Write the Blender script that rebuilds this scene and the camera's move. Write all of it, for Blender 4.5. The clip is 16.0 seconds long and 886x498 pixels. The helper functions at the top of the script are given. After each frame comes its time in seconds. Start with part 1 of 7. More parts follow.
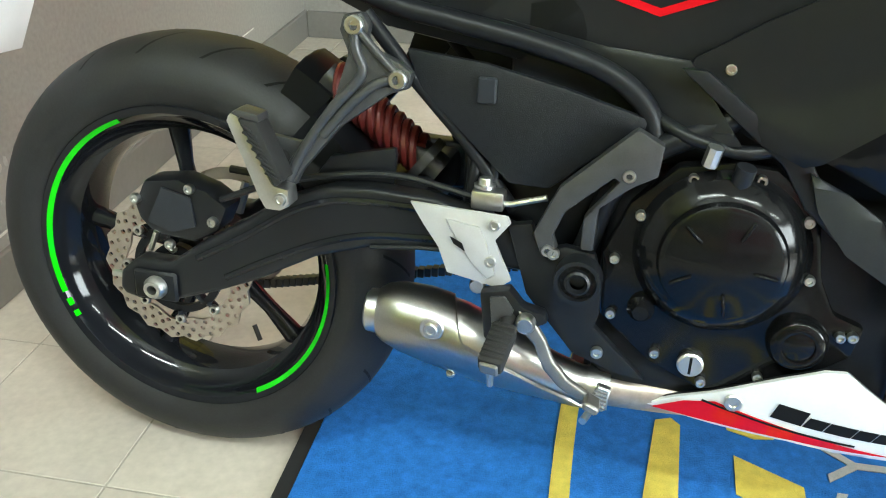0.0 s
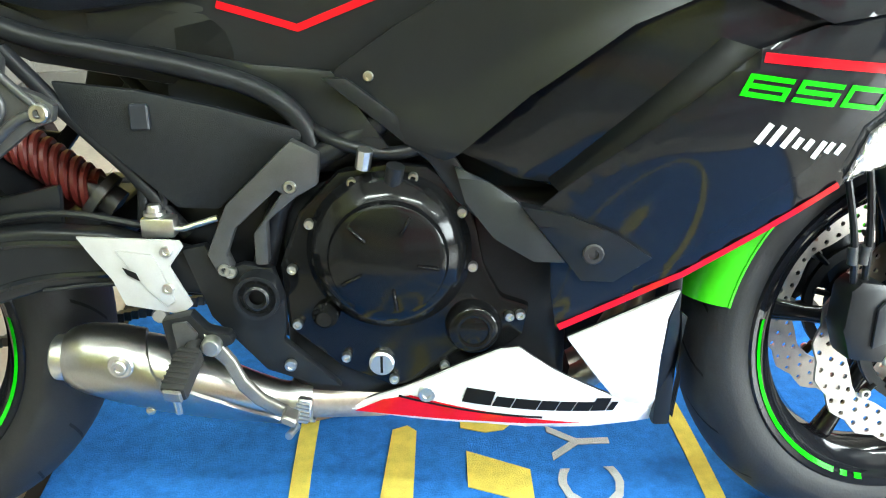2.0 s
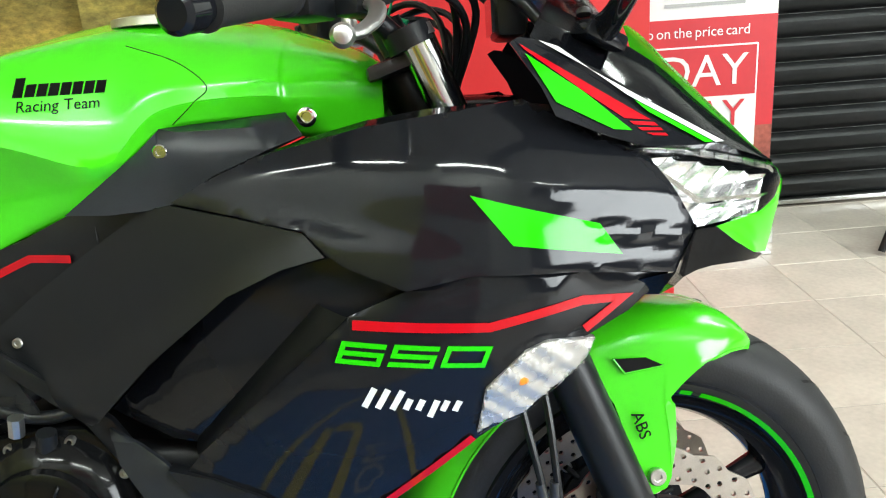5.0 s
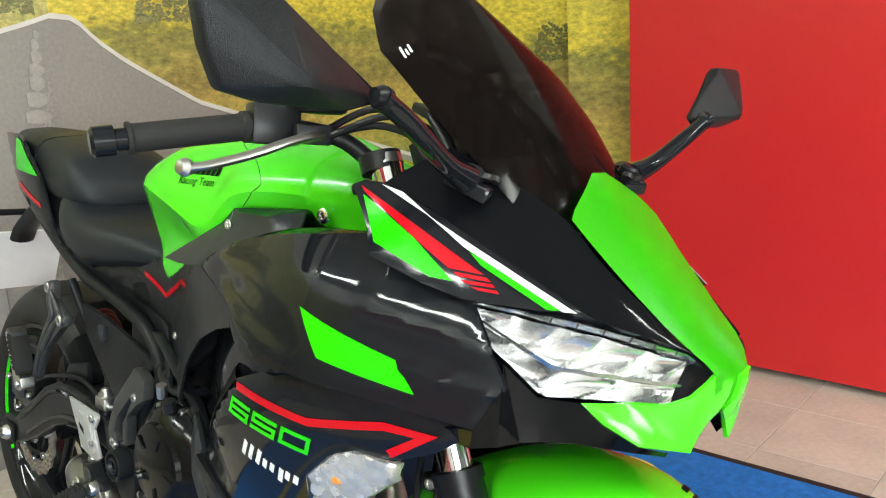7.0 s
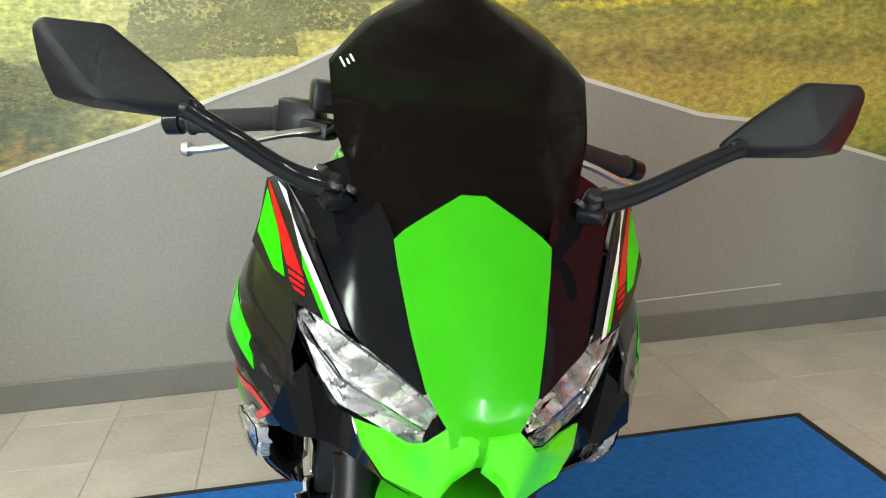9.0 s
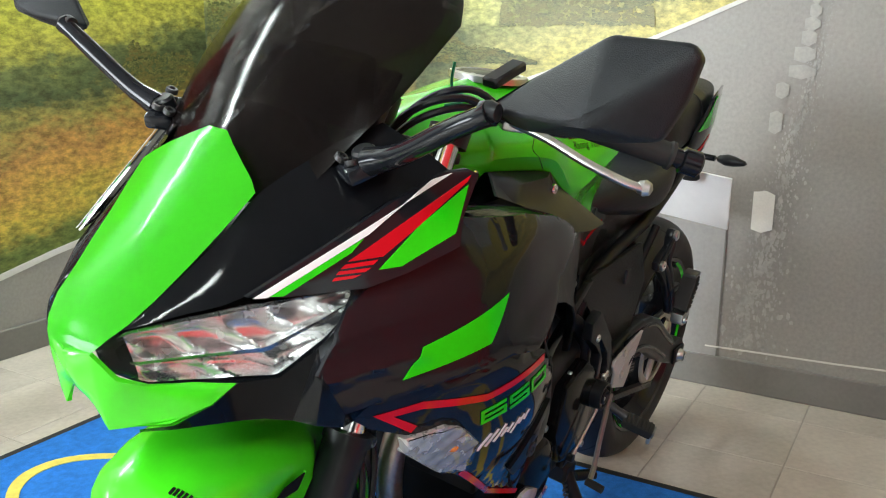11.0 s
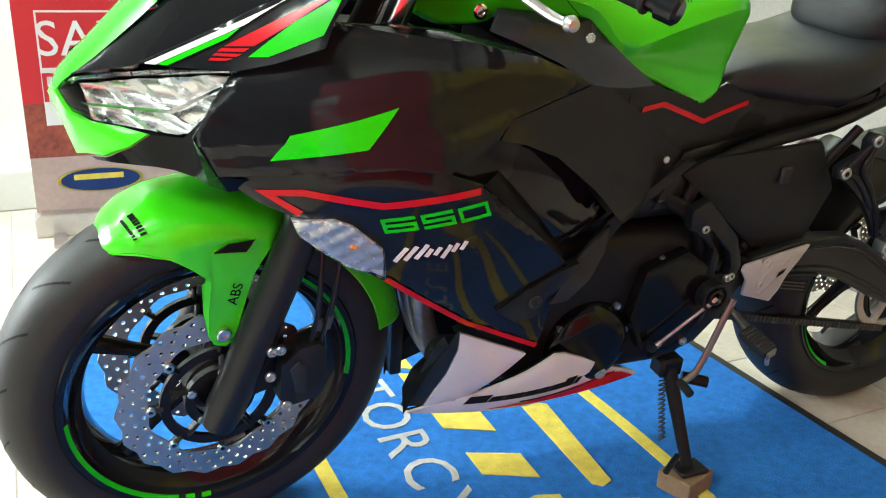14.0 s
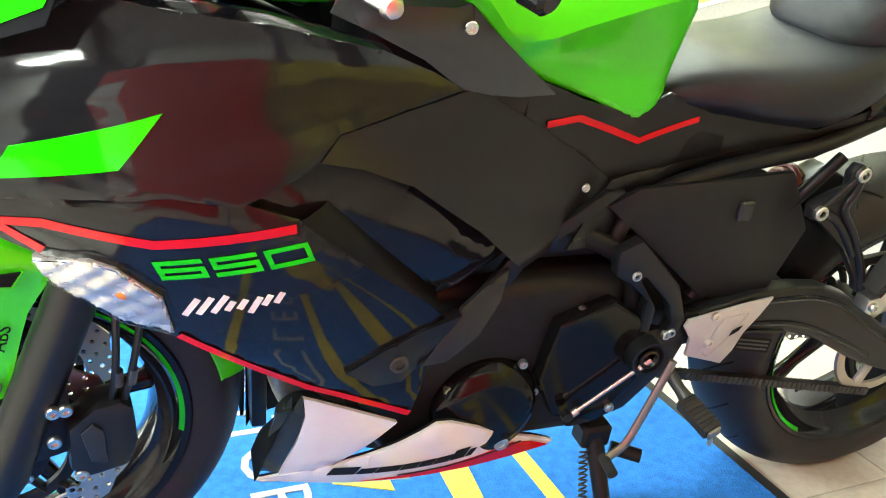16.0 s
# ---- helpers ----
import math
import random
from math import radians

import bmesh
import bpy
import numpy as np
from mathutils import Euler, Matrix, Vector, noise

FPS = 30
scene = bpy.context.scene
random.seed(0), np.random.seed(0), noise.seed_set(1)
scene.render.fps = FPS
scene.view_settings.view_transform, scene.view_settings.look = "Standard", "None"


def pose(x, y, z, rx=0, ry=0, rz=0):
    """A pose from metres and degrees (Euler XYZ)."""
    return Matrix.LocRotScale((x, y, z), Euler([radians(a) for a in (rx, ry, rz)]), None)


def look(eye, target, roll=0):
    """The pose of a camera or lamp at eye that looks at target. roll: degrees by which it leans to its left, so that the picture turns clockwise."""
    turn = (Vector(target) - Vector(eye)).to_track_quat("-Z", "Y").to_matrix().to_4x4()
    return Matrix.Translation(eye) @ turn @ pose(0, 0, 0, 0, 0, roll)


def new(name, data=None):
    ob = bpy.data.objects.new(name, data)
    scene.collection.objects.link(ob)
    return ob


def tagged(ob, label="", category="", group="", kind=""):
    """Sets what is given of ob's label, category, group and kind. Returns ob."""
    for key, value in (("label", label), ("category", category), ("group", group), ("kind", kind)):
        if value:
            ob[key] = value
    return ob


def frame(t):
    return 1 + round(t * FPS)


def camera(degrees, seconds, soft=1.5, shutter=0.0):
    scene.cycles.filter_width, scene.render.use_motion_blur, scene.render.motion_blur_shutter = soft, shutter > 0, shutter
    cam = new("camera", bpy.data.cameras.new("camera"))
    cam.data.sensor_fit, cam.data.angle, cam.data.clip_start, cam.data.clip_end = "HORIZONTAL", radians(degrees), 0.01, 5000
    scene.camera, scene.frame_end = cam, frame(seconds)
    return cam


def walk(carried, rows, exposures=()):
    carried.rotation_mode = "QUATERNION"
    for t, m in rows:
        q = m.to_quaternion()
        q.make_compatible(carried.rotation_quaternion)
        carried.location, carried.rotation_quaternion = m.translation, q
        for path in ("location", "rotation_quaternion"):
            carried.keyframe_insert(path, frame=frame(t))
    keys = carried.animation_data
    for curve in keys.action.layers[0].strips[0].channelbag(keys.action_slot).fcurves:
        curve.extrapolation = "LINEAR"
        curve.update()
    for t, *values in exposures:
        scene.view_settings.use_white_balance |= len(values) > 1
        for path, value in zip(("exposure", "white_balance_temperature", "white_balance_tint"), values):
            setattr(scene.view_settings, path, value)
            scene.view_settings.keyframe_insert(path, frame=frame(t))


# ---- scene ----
# The camera and its walk round the motorcycle.
cam = camera(54.5, 16.0, 1.1)
PATH = [
    (0.0, (0.605, -0.961, 0.963), (0.402, -0.122, 0.458), 0.50),
    (0.5, (0.629, -0.970, 0.958), (0.450, -0.123, 0.457), -0.18),
    (1.0, (0.667, -0.973, 0.945), (0.566, -0.106, 0.456), 0.26),
    (1.5, (0.723, -0.976, 0.935), (0.683, -0.097, 0.459), 0.04),
    (2.0, (0.770, -0.977, 0.933), (0.775, -0.086, 0.480), 0.02),
    (2.5, (0.824, -0.985, 0.930), (0.868, -0.086, 0.495), -0.43),
    (3.0, (0.892, -0.989, 0.926), (0.997, -0.095, 0.490), -0.39),
    (3.5, (0.934, -0.997, 0.922), (1.100, -0.112, 0.486), -0.54),
    (4.0, (0.945, -0.992, 0.922), (1.121, -0.110, 0.485), -1.32),
    (4.5, (1.025, -0.953, 1.004), (1.152, -0.053, 0.587), -2.48),
    (5.0, (1.184, -0.905, 1.048), (1.167, 0.041, 0.723), -3.90),
    (5.2, (1.268, -0.878, 1.057), (1.199, 0.072, 0.752), -3.43),
    (7.3, (2.015, -0.601, 1.104), (1.264, 0.016, 0.870), -3.59),
    (7.5, (2.070, -0.545, 1.105), (1.281, 0.020, 0.864), -3.81),
    (8.0, (2.248, -0.406, 1.125), (1.365, -0.000, 0.887), -3.46),
    (8.2, (2.282, -0.344, 1.125), (1.379, 0.013, 0.888), -3.24),
    (10.3, (2.207, 0.594, 1.070), (1.302, 0.234, 0.842), -1.41),
    (10.5, (2.131, 0.659, 1.062), (1.249, 0.248, 0.833), -0.77),
    (11.0, (2.007, 0.808, 1.039), (1.195, 0.272, 0.807), 0.26),
    (11.5, (1.907, 0.988, 1.045), (1.208, 0.312, 0.813), 0.57),
    (12.0, (1.748, 1.097, 1.022), (1.113, 0.362, 0.787), 2.18),
    (12.5, (1.640, 1.162, 1.020), (1.078, 0.369, 0.783), 1.64),
    (13.0, (1.572, 1.227, 1.019), (1.096, 0.380, 0.783), 1.38),
    (13.5, (1.543, 1.264, 0.989), (1.118, 0.395, 0.736), 2.00),
    (14.0, (1.537, 1.301, 0.964), (1.168, 0.438, 0.618), 2.23),
    (14.5, (1.526, 1.314, 0.955), (1.191, 0.457, 0.563), 2.49),
    (15.0, (1.484, 1.292, 0.950), (1.143, 0.430, 0.574), 3.37),
    (15.5, (1.356, 1.200, 0.950), (1.020, 0.327, 0.597), 3.88),
    (16.0, (1.232, 1.106, 0.945), (0.888, 0.241, 0.580), 4.66),
]
walk(cam, [(t, look(eye, target, roll)) for t, eye, target, roll in PATH],
     exposures=[(0.0, 0.65, 6500, 9), (1.0, 0.78, 6500, 9), (1.5, 1.12, 6500, 9), (2.5, 1.08, 6500, 9), (3.2, 0.3, 6500, 9), (3.6, 0.03, 6550, 10), (4.3, 0.03, 6600, 11), (5.0, 0.1, 6700, 14), (8.0, -0.03, 6850, 13), (10.5, -0.02, 6600, 13), (11.0, 0.22, 6500, 15), (11.5, 0.42, 6500, 16), (12.5, 0.8, 6520, 11), (13.5, 0.8, 6560, 9), (14.5, 0.68, 6720, 10), (15.2, 0.86, 6780, 9), (16.0, 1.66, 6900, 8)])

# World: dim indoor bounce; the lamps below light the showroom.
world = bpy.data.worlds.new("showroom_world")
scene.world = world
world.use_nodes = True
world.node_tree.nodes["Background"].inputs[0].default_value = (0.75, 0.82, 1.0, 1)
world.node_tree.nodes["Background"].inputs[1].default_value = 0.25


def area_lamp(name, eye, target, w, h, watts, color=(1, 1, 1)):
    data = bpy.data.lights.new(name, "AREA")
    data.shape, data.size, data.size_y, data.energy, data.color = "RECTANGLE", w, h, watts, color
    ob = new(name, data)
    ob.matrix_world = look(eye, target)
    return ob


# ceiling tube lights and the glazed shop front
CEILING = 2.75
LIGHTS = [(0.0, -1.5), (1.7, -1.75), (3.2, 0.75), (3.5, 1.95), (4.0, 1.2), (2.2, -3.0), (4.0, -2.4), (0.4, -3.0)]
for lx, ly in LIGHTS:
    area_lamp("ceiling_lamp", (lx, ly, CEILING - 0.075), (lx, ly, 0), 1.26, 0.09, 27, (0.87, 1.0, 0.94))
area_lamp("shop_front_daylight", (5.3, -2.55, 1.4), (1.0, 0.0, 0.6), 2.3, 1.5, 165, (0.86, 0.98, 1.0))

# ------------------------------------------------------------------ materials


def material(name, color, rough=0.5, metal=0.0, var=0.12, scale=30.0, bump=0.0, coat=0.0, fine=None, spec=0.5, color2=None):
    """A surface with variation at two scales, bump and an optional clear coat."""
    m = bpy.data.materials.new(name)
    m.use_nodes = True
    nt = m.node_tree
    b = nt.nodes["Principled BSDF"]
    tc = nt.nodes.new("ShaderNodeTexCoord")
    n1 = nt.nodes.new("ShaderNodeTexNoise")
    n1.inputs["Scale"].default_value, n1.inputs["Detail"].default_value = scale, 6
    n2 = nt.nodes.new("ShaderNodeTexNoise")
    n2.inputs["Scale"].default_value, n2.inputs["Detail"].default_value = fine or scale * 9, 4
    for n in (n1, n2):
        nt.links.new(tc.outputs["Object"], n.inputs["Vector"])
    mixf = nt.nodes.new("ShaderNodeMath")
    mixf.operation = "MULTIPLY_ADD"
    nt.links.new(n1.outputs["Fac"], mixf.inputs[0])
    mixf.inputs[1].default_value = 0.6
    half = nt.nodes.new("ShaderNodeMath")
    half.operation = "MULTIPLY"
    half.inputs[1].default_value = 0.4
    nt.links.new(n2.outputs["Fac"], half.inputs[0])
    nt.links.new(half.outputs[0], mixf.inputs[2])
    ramp = nt.nodes.new("ShaderNodeValToRGB")
    c1 = [max(0, c * (1 - var)) for c in color]
    c2 = [min(1, c * (1 + var)) for c in (color2 or color)]
    ramp.color_ramp.elements[0].position, ramp.color_ramp.elements[1].position = 0.3, 0.7
    ramp.color_ramp.elements[0].color, ramp.color_ramp.elements[1].color = (*c1, 1), (*c2, 1)
    nt.links.new(mixf.outputs[0], ramp.inputs[0])
    nt.links.new(ramp.outputs[0], b.inputs["Base Color"])
    rr = nt.nodes.new("ShaderNodeMapRange")
    rr.inputs[3].default_value, rr.inputs[4].default_value = max(0.01, rough * 0.8), min(1, rough * 1.2)
    nt.links.new(n1.outputs["Fac"], rr.inputs[0])
    nt.links.new(rr.outputs[0], b.inputs["Roughness"])
    b.inputs["Metallic"].default_value = metal
    b.inputs["Specular IOR Level"].default_value = spec
    b.inputs["Coat Weight"].default_value = coat
    b.inputs["Coat Roughness"].default_value = 0.02
    if bump:
        bp = nt.nodes.new("ShaderNodeBump")
        bp.inputs["Strength"].default_value, bp.inputs["Distance"].default_value = bump, 0.002
        nt.links.new(n2.outputs["Fac"], bp.inputs["Height"])
        nt.links.new(bp.outputs[0], b.inputs["Normal"])
    return m


def glow(name, color, strength):
    m = bpy.data.materials.new(name)
    m.use_nodes = True
    b = m.node_tree.nodes["Principled BSDF"]
    b.inputs["Base Color"].default_value = (0.8, 0.8, 0.8, 1)
    b.inputs["Emission Color"].default_value = (*color, 1)
    b.inputs["Emission Strength"].default_value = strength
    return m


def tint_by_object(m, amount=0.08):
    """Varies the base colour from piece to piece."""
    nt = m.node_tree
    b = nt.nodes["Principled BSDF"]
    src = b.inputs["Base Color"].links[0].from_socket
    info = nt.nodes.new("ShaderNodeObjectInfo")
    rng = nt.nodes.new("ShaderNodeMapRange")
    rng.inputs[3].default_value, rng.inputs[4].default_value = 1 - amount, 1 + amount * 0.5
    nt.links.new(info.outputs["Random"], rng.inputs[0])
    hsv = nt.nodes.new("ShaderNodeHueSaturation")
    nt.links.new(src, hsv.inputs["Color"])
    nt.links.new(rng.outputs[0], hsv.inputs["Value"])
    nt.links.new(hsv.outputs[0], b.inputs["Base Color"])
    return m


M_BLACK = material("gloss_black_paint", (0.0095, 0.0105, 0.0135), 0.065, 0.0, 0.05, 8, spec=0.29)
M_ENGB = material("black_engine_enamel", (0.0055, 0.0058, 0.0064), 0.13, 0.0, 0.06, 20, spec=0.24)
M_PEDAL = material("dull_cast_aluminium", (0.3, 0.29, 0.27), 0.42, 0.8, 0.15, 60, bump=0.1)
M_FACET = material("faceted_lamp_silver", (0.88, 0.88, 0.88), 0.26, 0.9, 0.08, 60)
M_FACETB = material("frosted_lamp_silver", (0.5, 0.5, 0.5), 0.17, 0.9, 0.06, 60, spec=0.6)
M_INDIC = material("pale_indicator_silver", (0.55, 0.53, 0.52), 0.27, 0.6, 0.08, 60, spec=0.5)
M_SATIN = material("satin_black_plastic", (0.0095, 0.0107, 0.013), 0.34, 0.0, 0.1, 40, spec=0.34)
M_GRAIN = material("grained_black_plastic", (0.0105, 0.012, 0.0145), 0.38, 0.0, 0.25, 120, bump=0.35, fine=900, spec=0.27)
M_FRAMEB = material("black_painted_steel", (0.011, 0.012, 0.0142), 0.4, 0.0, 0.25, 50, spec=0.22)
M_GREEN = material("lime_green_paint", (0.05, 0.72, 0.012), 0.22, 0.0, 0.04, 20, coat=0.35, spec=0.4)
M_GREENF = material("green_vinyl", (0.006, 0.62, 0.004), 0.09, 0.0, 0.05, 40, spec=0.3)
M_RED = material("red_vinyl", (0.58, 0.005, 0.013), 0.09, 0.0, 0.06, 40, spec=0.3)
M_WHITE = material("white_paint", (0.78, 0.79, 0.8), 0.2, 0.0, 0.04, 20, coat=0.6)
M_WHITEF = material("white_vinyl", (0.85, 0.85, 0.85), 0.35, 0.0, 0.03, 40)
M_RUBBER = material("tyre_rubber", (0.016, 0.0165, 0.0175), 0.55, 0.0, 0.3, 25, bump=0.15, fine=300, spec=0.4)
M_PEG = material("ribbed_rubber", (0.014, 0.014, 0.014), 0.75, 0.0, 0.3, 60, bump=0.2)
M_HEADER = material("heat_tinted_header_steel", (0.4, 0.34, 0.28), 0.38, 0.85, 0.25, 14, color2=(0.45, 0.4, 0.36))
M_STEEL = material("brushed_stainless_steel", (0.66, 0.65, 0.63), 0.3, 1.0, 0.12, 14, bump=0.05, fine=400)
M_ALU = material("cast_aluminium", (0.62, 0.62, 0.61), 0.35, 1.0, 0.1, 50, bump=0.1)
M_CHROME = material("polished_chrome", (0.85, 0.85, 0.85), 0.12, 1.0, 0.05, 30)
M_BOLT = material("zinc_bolt", (0.62, 0.62, 0.6), 0.3, 1.0, 0.1, 90)
M_DISC = material("brake_disc_steel", (0.53, 0.48, 0.43), 0.45, 1.0, 0.12, 60, bump=0.05, fine=500)
M_DARKMET = material("dark_anodised_metal", (0.05, 0.05, 0.052), 0.4, 0.6, 0.2, 60, bump=0.05)
M_GREYMET = material("grey_cast_metal", (0.075, 0.077, 0.08), 0.36, 0.5, 0.15, 60, bump=0.1, spec=0.4)
M_SEAT = material("black_seat_vinyl", (0.0155, 0.018, 0.0225), 0.42, 0.0, 0.2, 90, bump=0.25, fine=1200, spec=0.28)
M_SPRING = material("red_spring_paint", (0.1, 0.012, 0.01), 0.4, 0.0, 0.2, 60)
M_GREYPL = material("grey_satin_plastic", (0.022, 0.025, 0.031), 0.32, 0.0, 0.15, 60, spec=0.32)
M_SILVPL = material("silver_painted_plastic", (0.5, 0.5, 0.5), 0.35, 0.3, 0.06, 60)
M_ORANGE = material("amber_lens", (0.8, 0.22, 0.02), 0.15, 0.0, 0.05, 60)
M_BAR = material("dark_marking", (0.008, 0.008, 0.008), 0.5, 0.0, 0.1, 60, spec=0.1)


def glass(name, color, rough=0.02, trans=1.0, ior=1.3, spec=0.5):
    m = bpy.data.materials.new(name)
    m.use_nodes = True
    b = m.node_tree.nodes["Principled BSDF"]
    b.inputs["Base Color"].default_value = (*color, 1)
    b.inputs["Roughness"].default_value = rough
    b.inputs["Transmission Weight"].default_value = trans
    b.inputs["IOR"].default_value = ior
    b.inputs["Specular IOR Level"].default_value = spec
    return m


M_LENS = glass("clear_lens", (0.97, 0.98, 0.98), 0.02, 1.0, 1.2)
M_TINT = glass("smoked_acrylic", (0.012, 0.0085, 0.008), 0.1, 0.25, 1.3, 0.22)
M_MIRROR = material("mirror_silver", (0.9, 0.9, 0.9), 0.02, 1.0, 0.01, 30)

# ------------------------------------------------------------------ builders


def mesh_of(bm, name):
    me = bpy.data.meshes.new(name)
    bmesh.ops.recalc_face_normals(bm, faces=bm.faces)
    bm.to_mesh(me)
    bm.free()
    return me


def part(name, bm, mat, parent, label="", smooth=True, m=None):
    """One mesh object under a thing or a part."""
    me = mesh_of(bm, name)
    if m is not None:
        me.transform(m)
    me.materials.append(mat)
    if smooth:
        me.shade_smooth()
        me.set_sharp_from_angle(angle=radians(38))
    ob = new(name, me)
    ob.parent = parent
    if label:
        tagged(ob, label)
    return ob


def clear(ob):
    """A clear cover that lets the light through to what lies behind it."""
    ob.visible_shadow = False
    return ob


def thing(name, label, category, m=None, group="", kind=""):
    ob = new(name)
    if m is not None:
        ob.matrix_world = m
    return tagged(ob, label, category, group, kind)


def solid(name, bm, mat, label, category="", kind="", group="", smooth=False, m=None):
    """A top-level thing that is one mesh."""
    ob = part(name, bm, mat, None, "", smooth, m)
    return tagged(ob, label, category, group, kind)


def box(x0, y0, z0, x1, y1, z1, bevel=0.0, seg=2, bm=None):
    bm = bm or bmesh.new()
    r = bmesh.ops.create_cube(bm, size=1)
    bmesh.ops.transform(bm, matrix=Matrix.Translation(((x0 + x1) / 2, (y0 + y1) / 2, (z0 + z1) / 2)) @ Matrix.Diagonal((abs(x1 - x0), abs(y1 - y0), abs(z1 - z0), 1)), verts=r["verts"])
    if bevel:
        edges = {e for v in r["verts"] for e in v.link_edges}
        bmesh.ops.bevel(bm, geom=list(edges), offset=bevel, segments=seg, affect="EDGES", profile=0.5)
    return bm


def prism(pts, thick, bevel=0.0, seg=2, bm=None, m=None):
    """An outline in the x, z plane, thickened from y = 0 to y = thick."""
    own = bmesh.new()
    vs = [own.verts.new((x, 0, z)) for x, z in pts]
    f = own.faces.new(vs)
    r = bmesh.ops.extrude_face_region(own, geom=[f])
    bmesh.ops.translate(own, vec=(0, thick, 0), verts=[v for v in r["geom"] if isinstance(v, bmesh.types.BMVert)])
    bmesh.ops.recalc_face_normals(own, faces=own.faces)
    if bevel:
        bmesh.ops.bevel(own, geom=list(own.edges), offset=bevel, segments=seg, affect="EDGES", profile=0.6)
    bmesh.ops.triangulate(own, faces=[f for f in own.faces if len(f.verts) > 4])
    if m is not None:
        own.transform(m)
    if bm is None:
        return own
    me = bpy.data.meshes.new("t")
    own.to_mesh(me)
    own.free()
    bm.from_mesh(me)
    bpy.data.meshes.remove(me)
    return bm


def tube(points, radius, sides=10, bm=None, cap=True, flat=1.0):
    """A round bar along points; radius is one number or one a point."""
    bm = bm or bmesh.new()
    pts = [Vector(p) for p in points]
    rad = radius if isinstance(radius, (list, tuple)) else [radius] * len(pts)
    rings, up = [], None
    for i, p in enumerate(pts):
        d = (pts[min(i + 1, len(pts) - 1)] - pts[max(i - 1, 0)]).normalized()
        if up is None:
            up = Vector((0, 0, 1)) if abs(d.z) < 0.9 else Vector((1, 0, 0))
        side = d.cross(up).normalized()
        up = side.cross(d).normalized()
        rings.append([bm.verts.new(p + rad[i] * (math.cos(a) * side + flat * math.sin(a) * up)) for a in [2 * math.pi * k / sides for k in range(sides)]])
    for a, b in zip(rings, rings[1:]):
        for k in range(sides):
            bm.faces.new((a[k], a[(k + 1) % sides], b[(k + 1) % sides], b[k]))
    if cap:
        bm.faces.new(rings[0][::-1])
        bm.faces.new(rings[-1])
    return bm


def smooth_path(pts, n=6):
    """Catmull-Rom points through pts."""
    v = [Vector(p) for p in pts]
    v = [2 * v[0] - v[1]] + v + [2 * v[-1] - v[-2]]
    out = []
    for i in range(1, len(v) - 2):
        for k in range(n):
            t = k / n
            out.append(0.5 * (2 * v[i] + (v[i + 1] - v[i - 1]) * t + (2 * v[i - 1] - 5 * v[i] + 4 * v[i + 1] - v[i + 2]) * t * t + (3 * v[i] - v[i - 1] - 3 * v[i + 1] + v[i + 2]) * t ** 3))
    return out + [v[-2]]


def lathe(profile, sides=48, axis="y", bm=None, m=None, closed=False, a0=0.0, a1=2 * math.pi):
    """A profile of (radius, along) turned about an axis."""
    own = bmesh.new()
    full = abs(a1 - a0 - 2 * math.pi) < 1e-6
    n = sides if full else sides + 1
    rings = []
    for k in range(n):
        a = a0 + (a1 - a0) * k / sides
        ring = []
        for r, h in profile:
            c, s = r * math.cos(a), r * math.sin(a)
            ring.append(own.verts.new((c, h, s) if axis == "y" else (c, s, h) if axis == "z" else (h, c, s)))
        rings.append(ring)
    cnt = len(profile)
    for k in range(sides):
        a, b = rings[k], rings[(k + 1) % n]
        for j in range(cnt if closed else cnt - 1):
            i2 = (j + 1) % cnt
            try:
                own.faces.new((a[j], a[i2], b[i2], b[j]))
            except ValueError:
                pass
    if not full:
        own.faces.new(rings[0])
        own.faces.new(rings[-1][::-1])
    bmesh.ops.remove_doubles(own, verts=own.verts, dist=1e-5)
    if m is not None:
        own.transform(m)
    if bm is None:
        return own
    me = bpy.data.meshes.new("t")
    own.to_mesh(me)
    own.free()
    bm.from_mesh(me)
    bpy.data.meshes.remove(me)
    return bm


def bolt_head(r, h, m, bm=None):
    """A round cap screw with a socket, along +y before m."""
    return lathe([(0, h * 0.55), (r * 0.45, h * 0.55), (r * 0.5, h), (r * 0.85, h), (r, h * 0.75), (r, 0), (0, 0)], 14, "y", bm, m)


def words(text, size, m, depth=0.001):
    """Text with the built-in font as a mesh, its middle at the origin of m, in the x, y plane of m."""
    cu = bpy.data.curves.new("words", "FONT")
    cu.body, cu.size, cu.extrude, cu.align_x, cu.align_y = text, size, depth, "CENTER", "CENTER"
    cu.resolution_u = 3
    ob = new("words", cu)
    dg = bpy.context.evaluated_depsgraph_get()
    me = bpy.data.meshes.new_from_object(ob.evaluated_get(dg))
    bpy.data.objects.remove(ob)
    bm = bmesh.new()
    bm.from_mesh(me)
    bpy.data.meshes.remove(me)
    bm.transform(m)
    return bm

# ------------------------------------------------------------------ the showroom
# u along the room, v across it; the room stands 3 degrees turned from the motorcycle.
ROOM = pose(0, 0, 0, 0, 0, 3)
M_TILE = tint_by_object(material("cream_floor_tile", (0.565, 0.505, 0.44), 0.2, 0.0, 0.17, 5, bump=0.03, fine=60), 0.09)
M_GROUT = material("grey_grout", (0.36, 0.33, 0.285), 0.9, 0.0, 0.2, 40, bump=0.2)
M_WALL = material("white_wall_paint", (0.72, 0.72, 0.7), 0.6, 0.0, 0.05, 5, bump=0.05)
# grey of the unseen walls, kept dark for darker reflections in the paint
M_DIM = material("unseen_wall_grey", (0.12, 0.12, 0.127), 0.6, 0.0, 0.1, 5, bump=0.05)
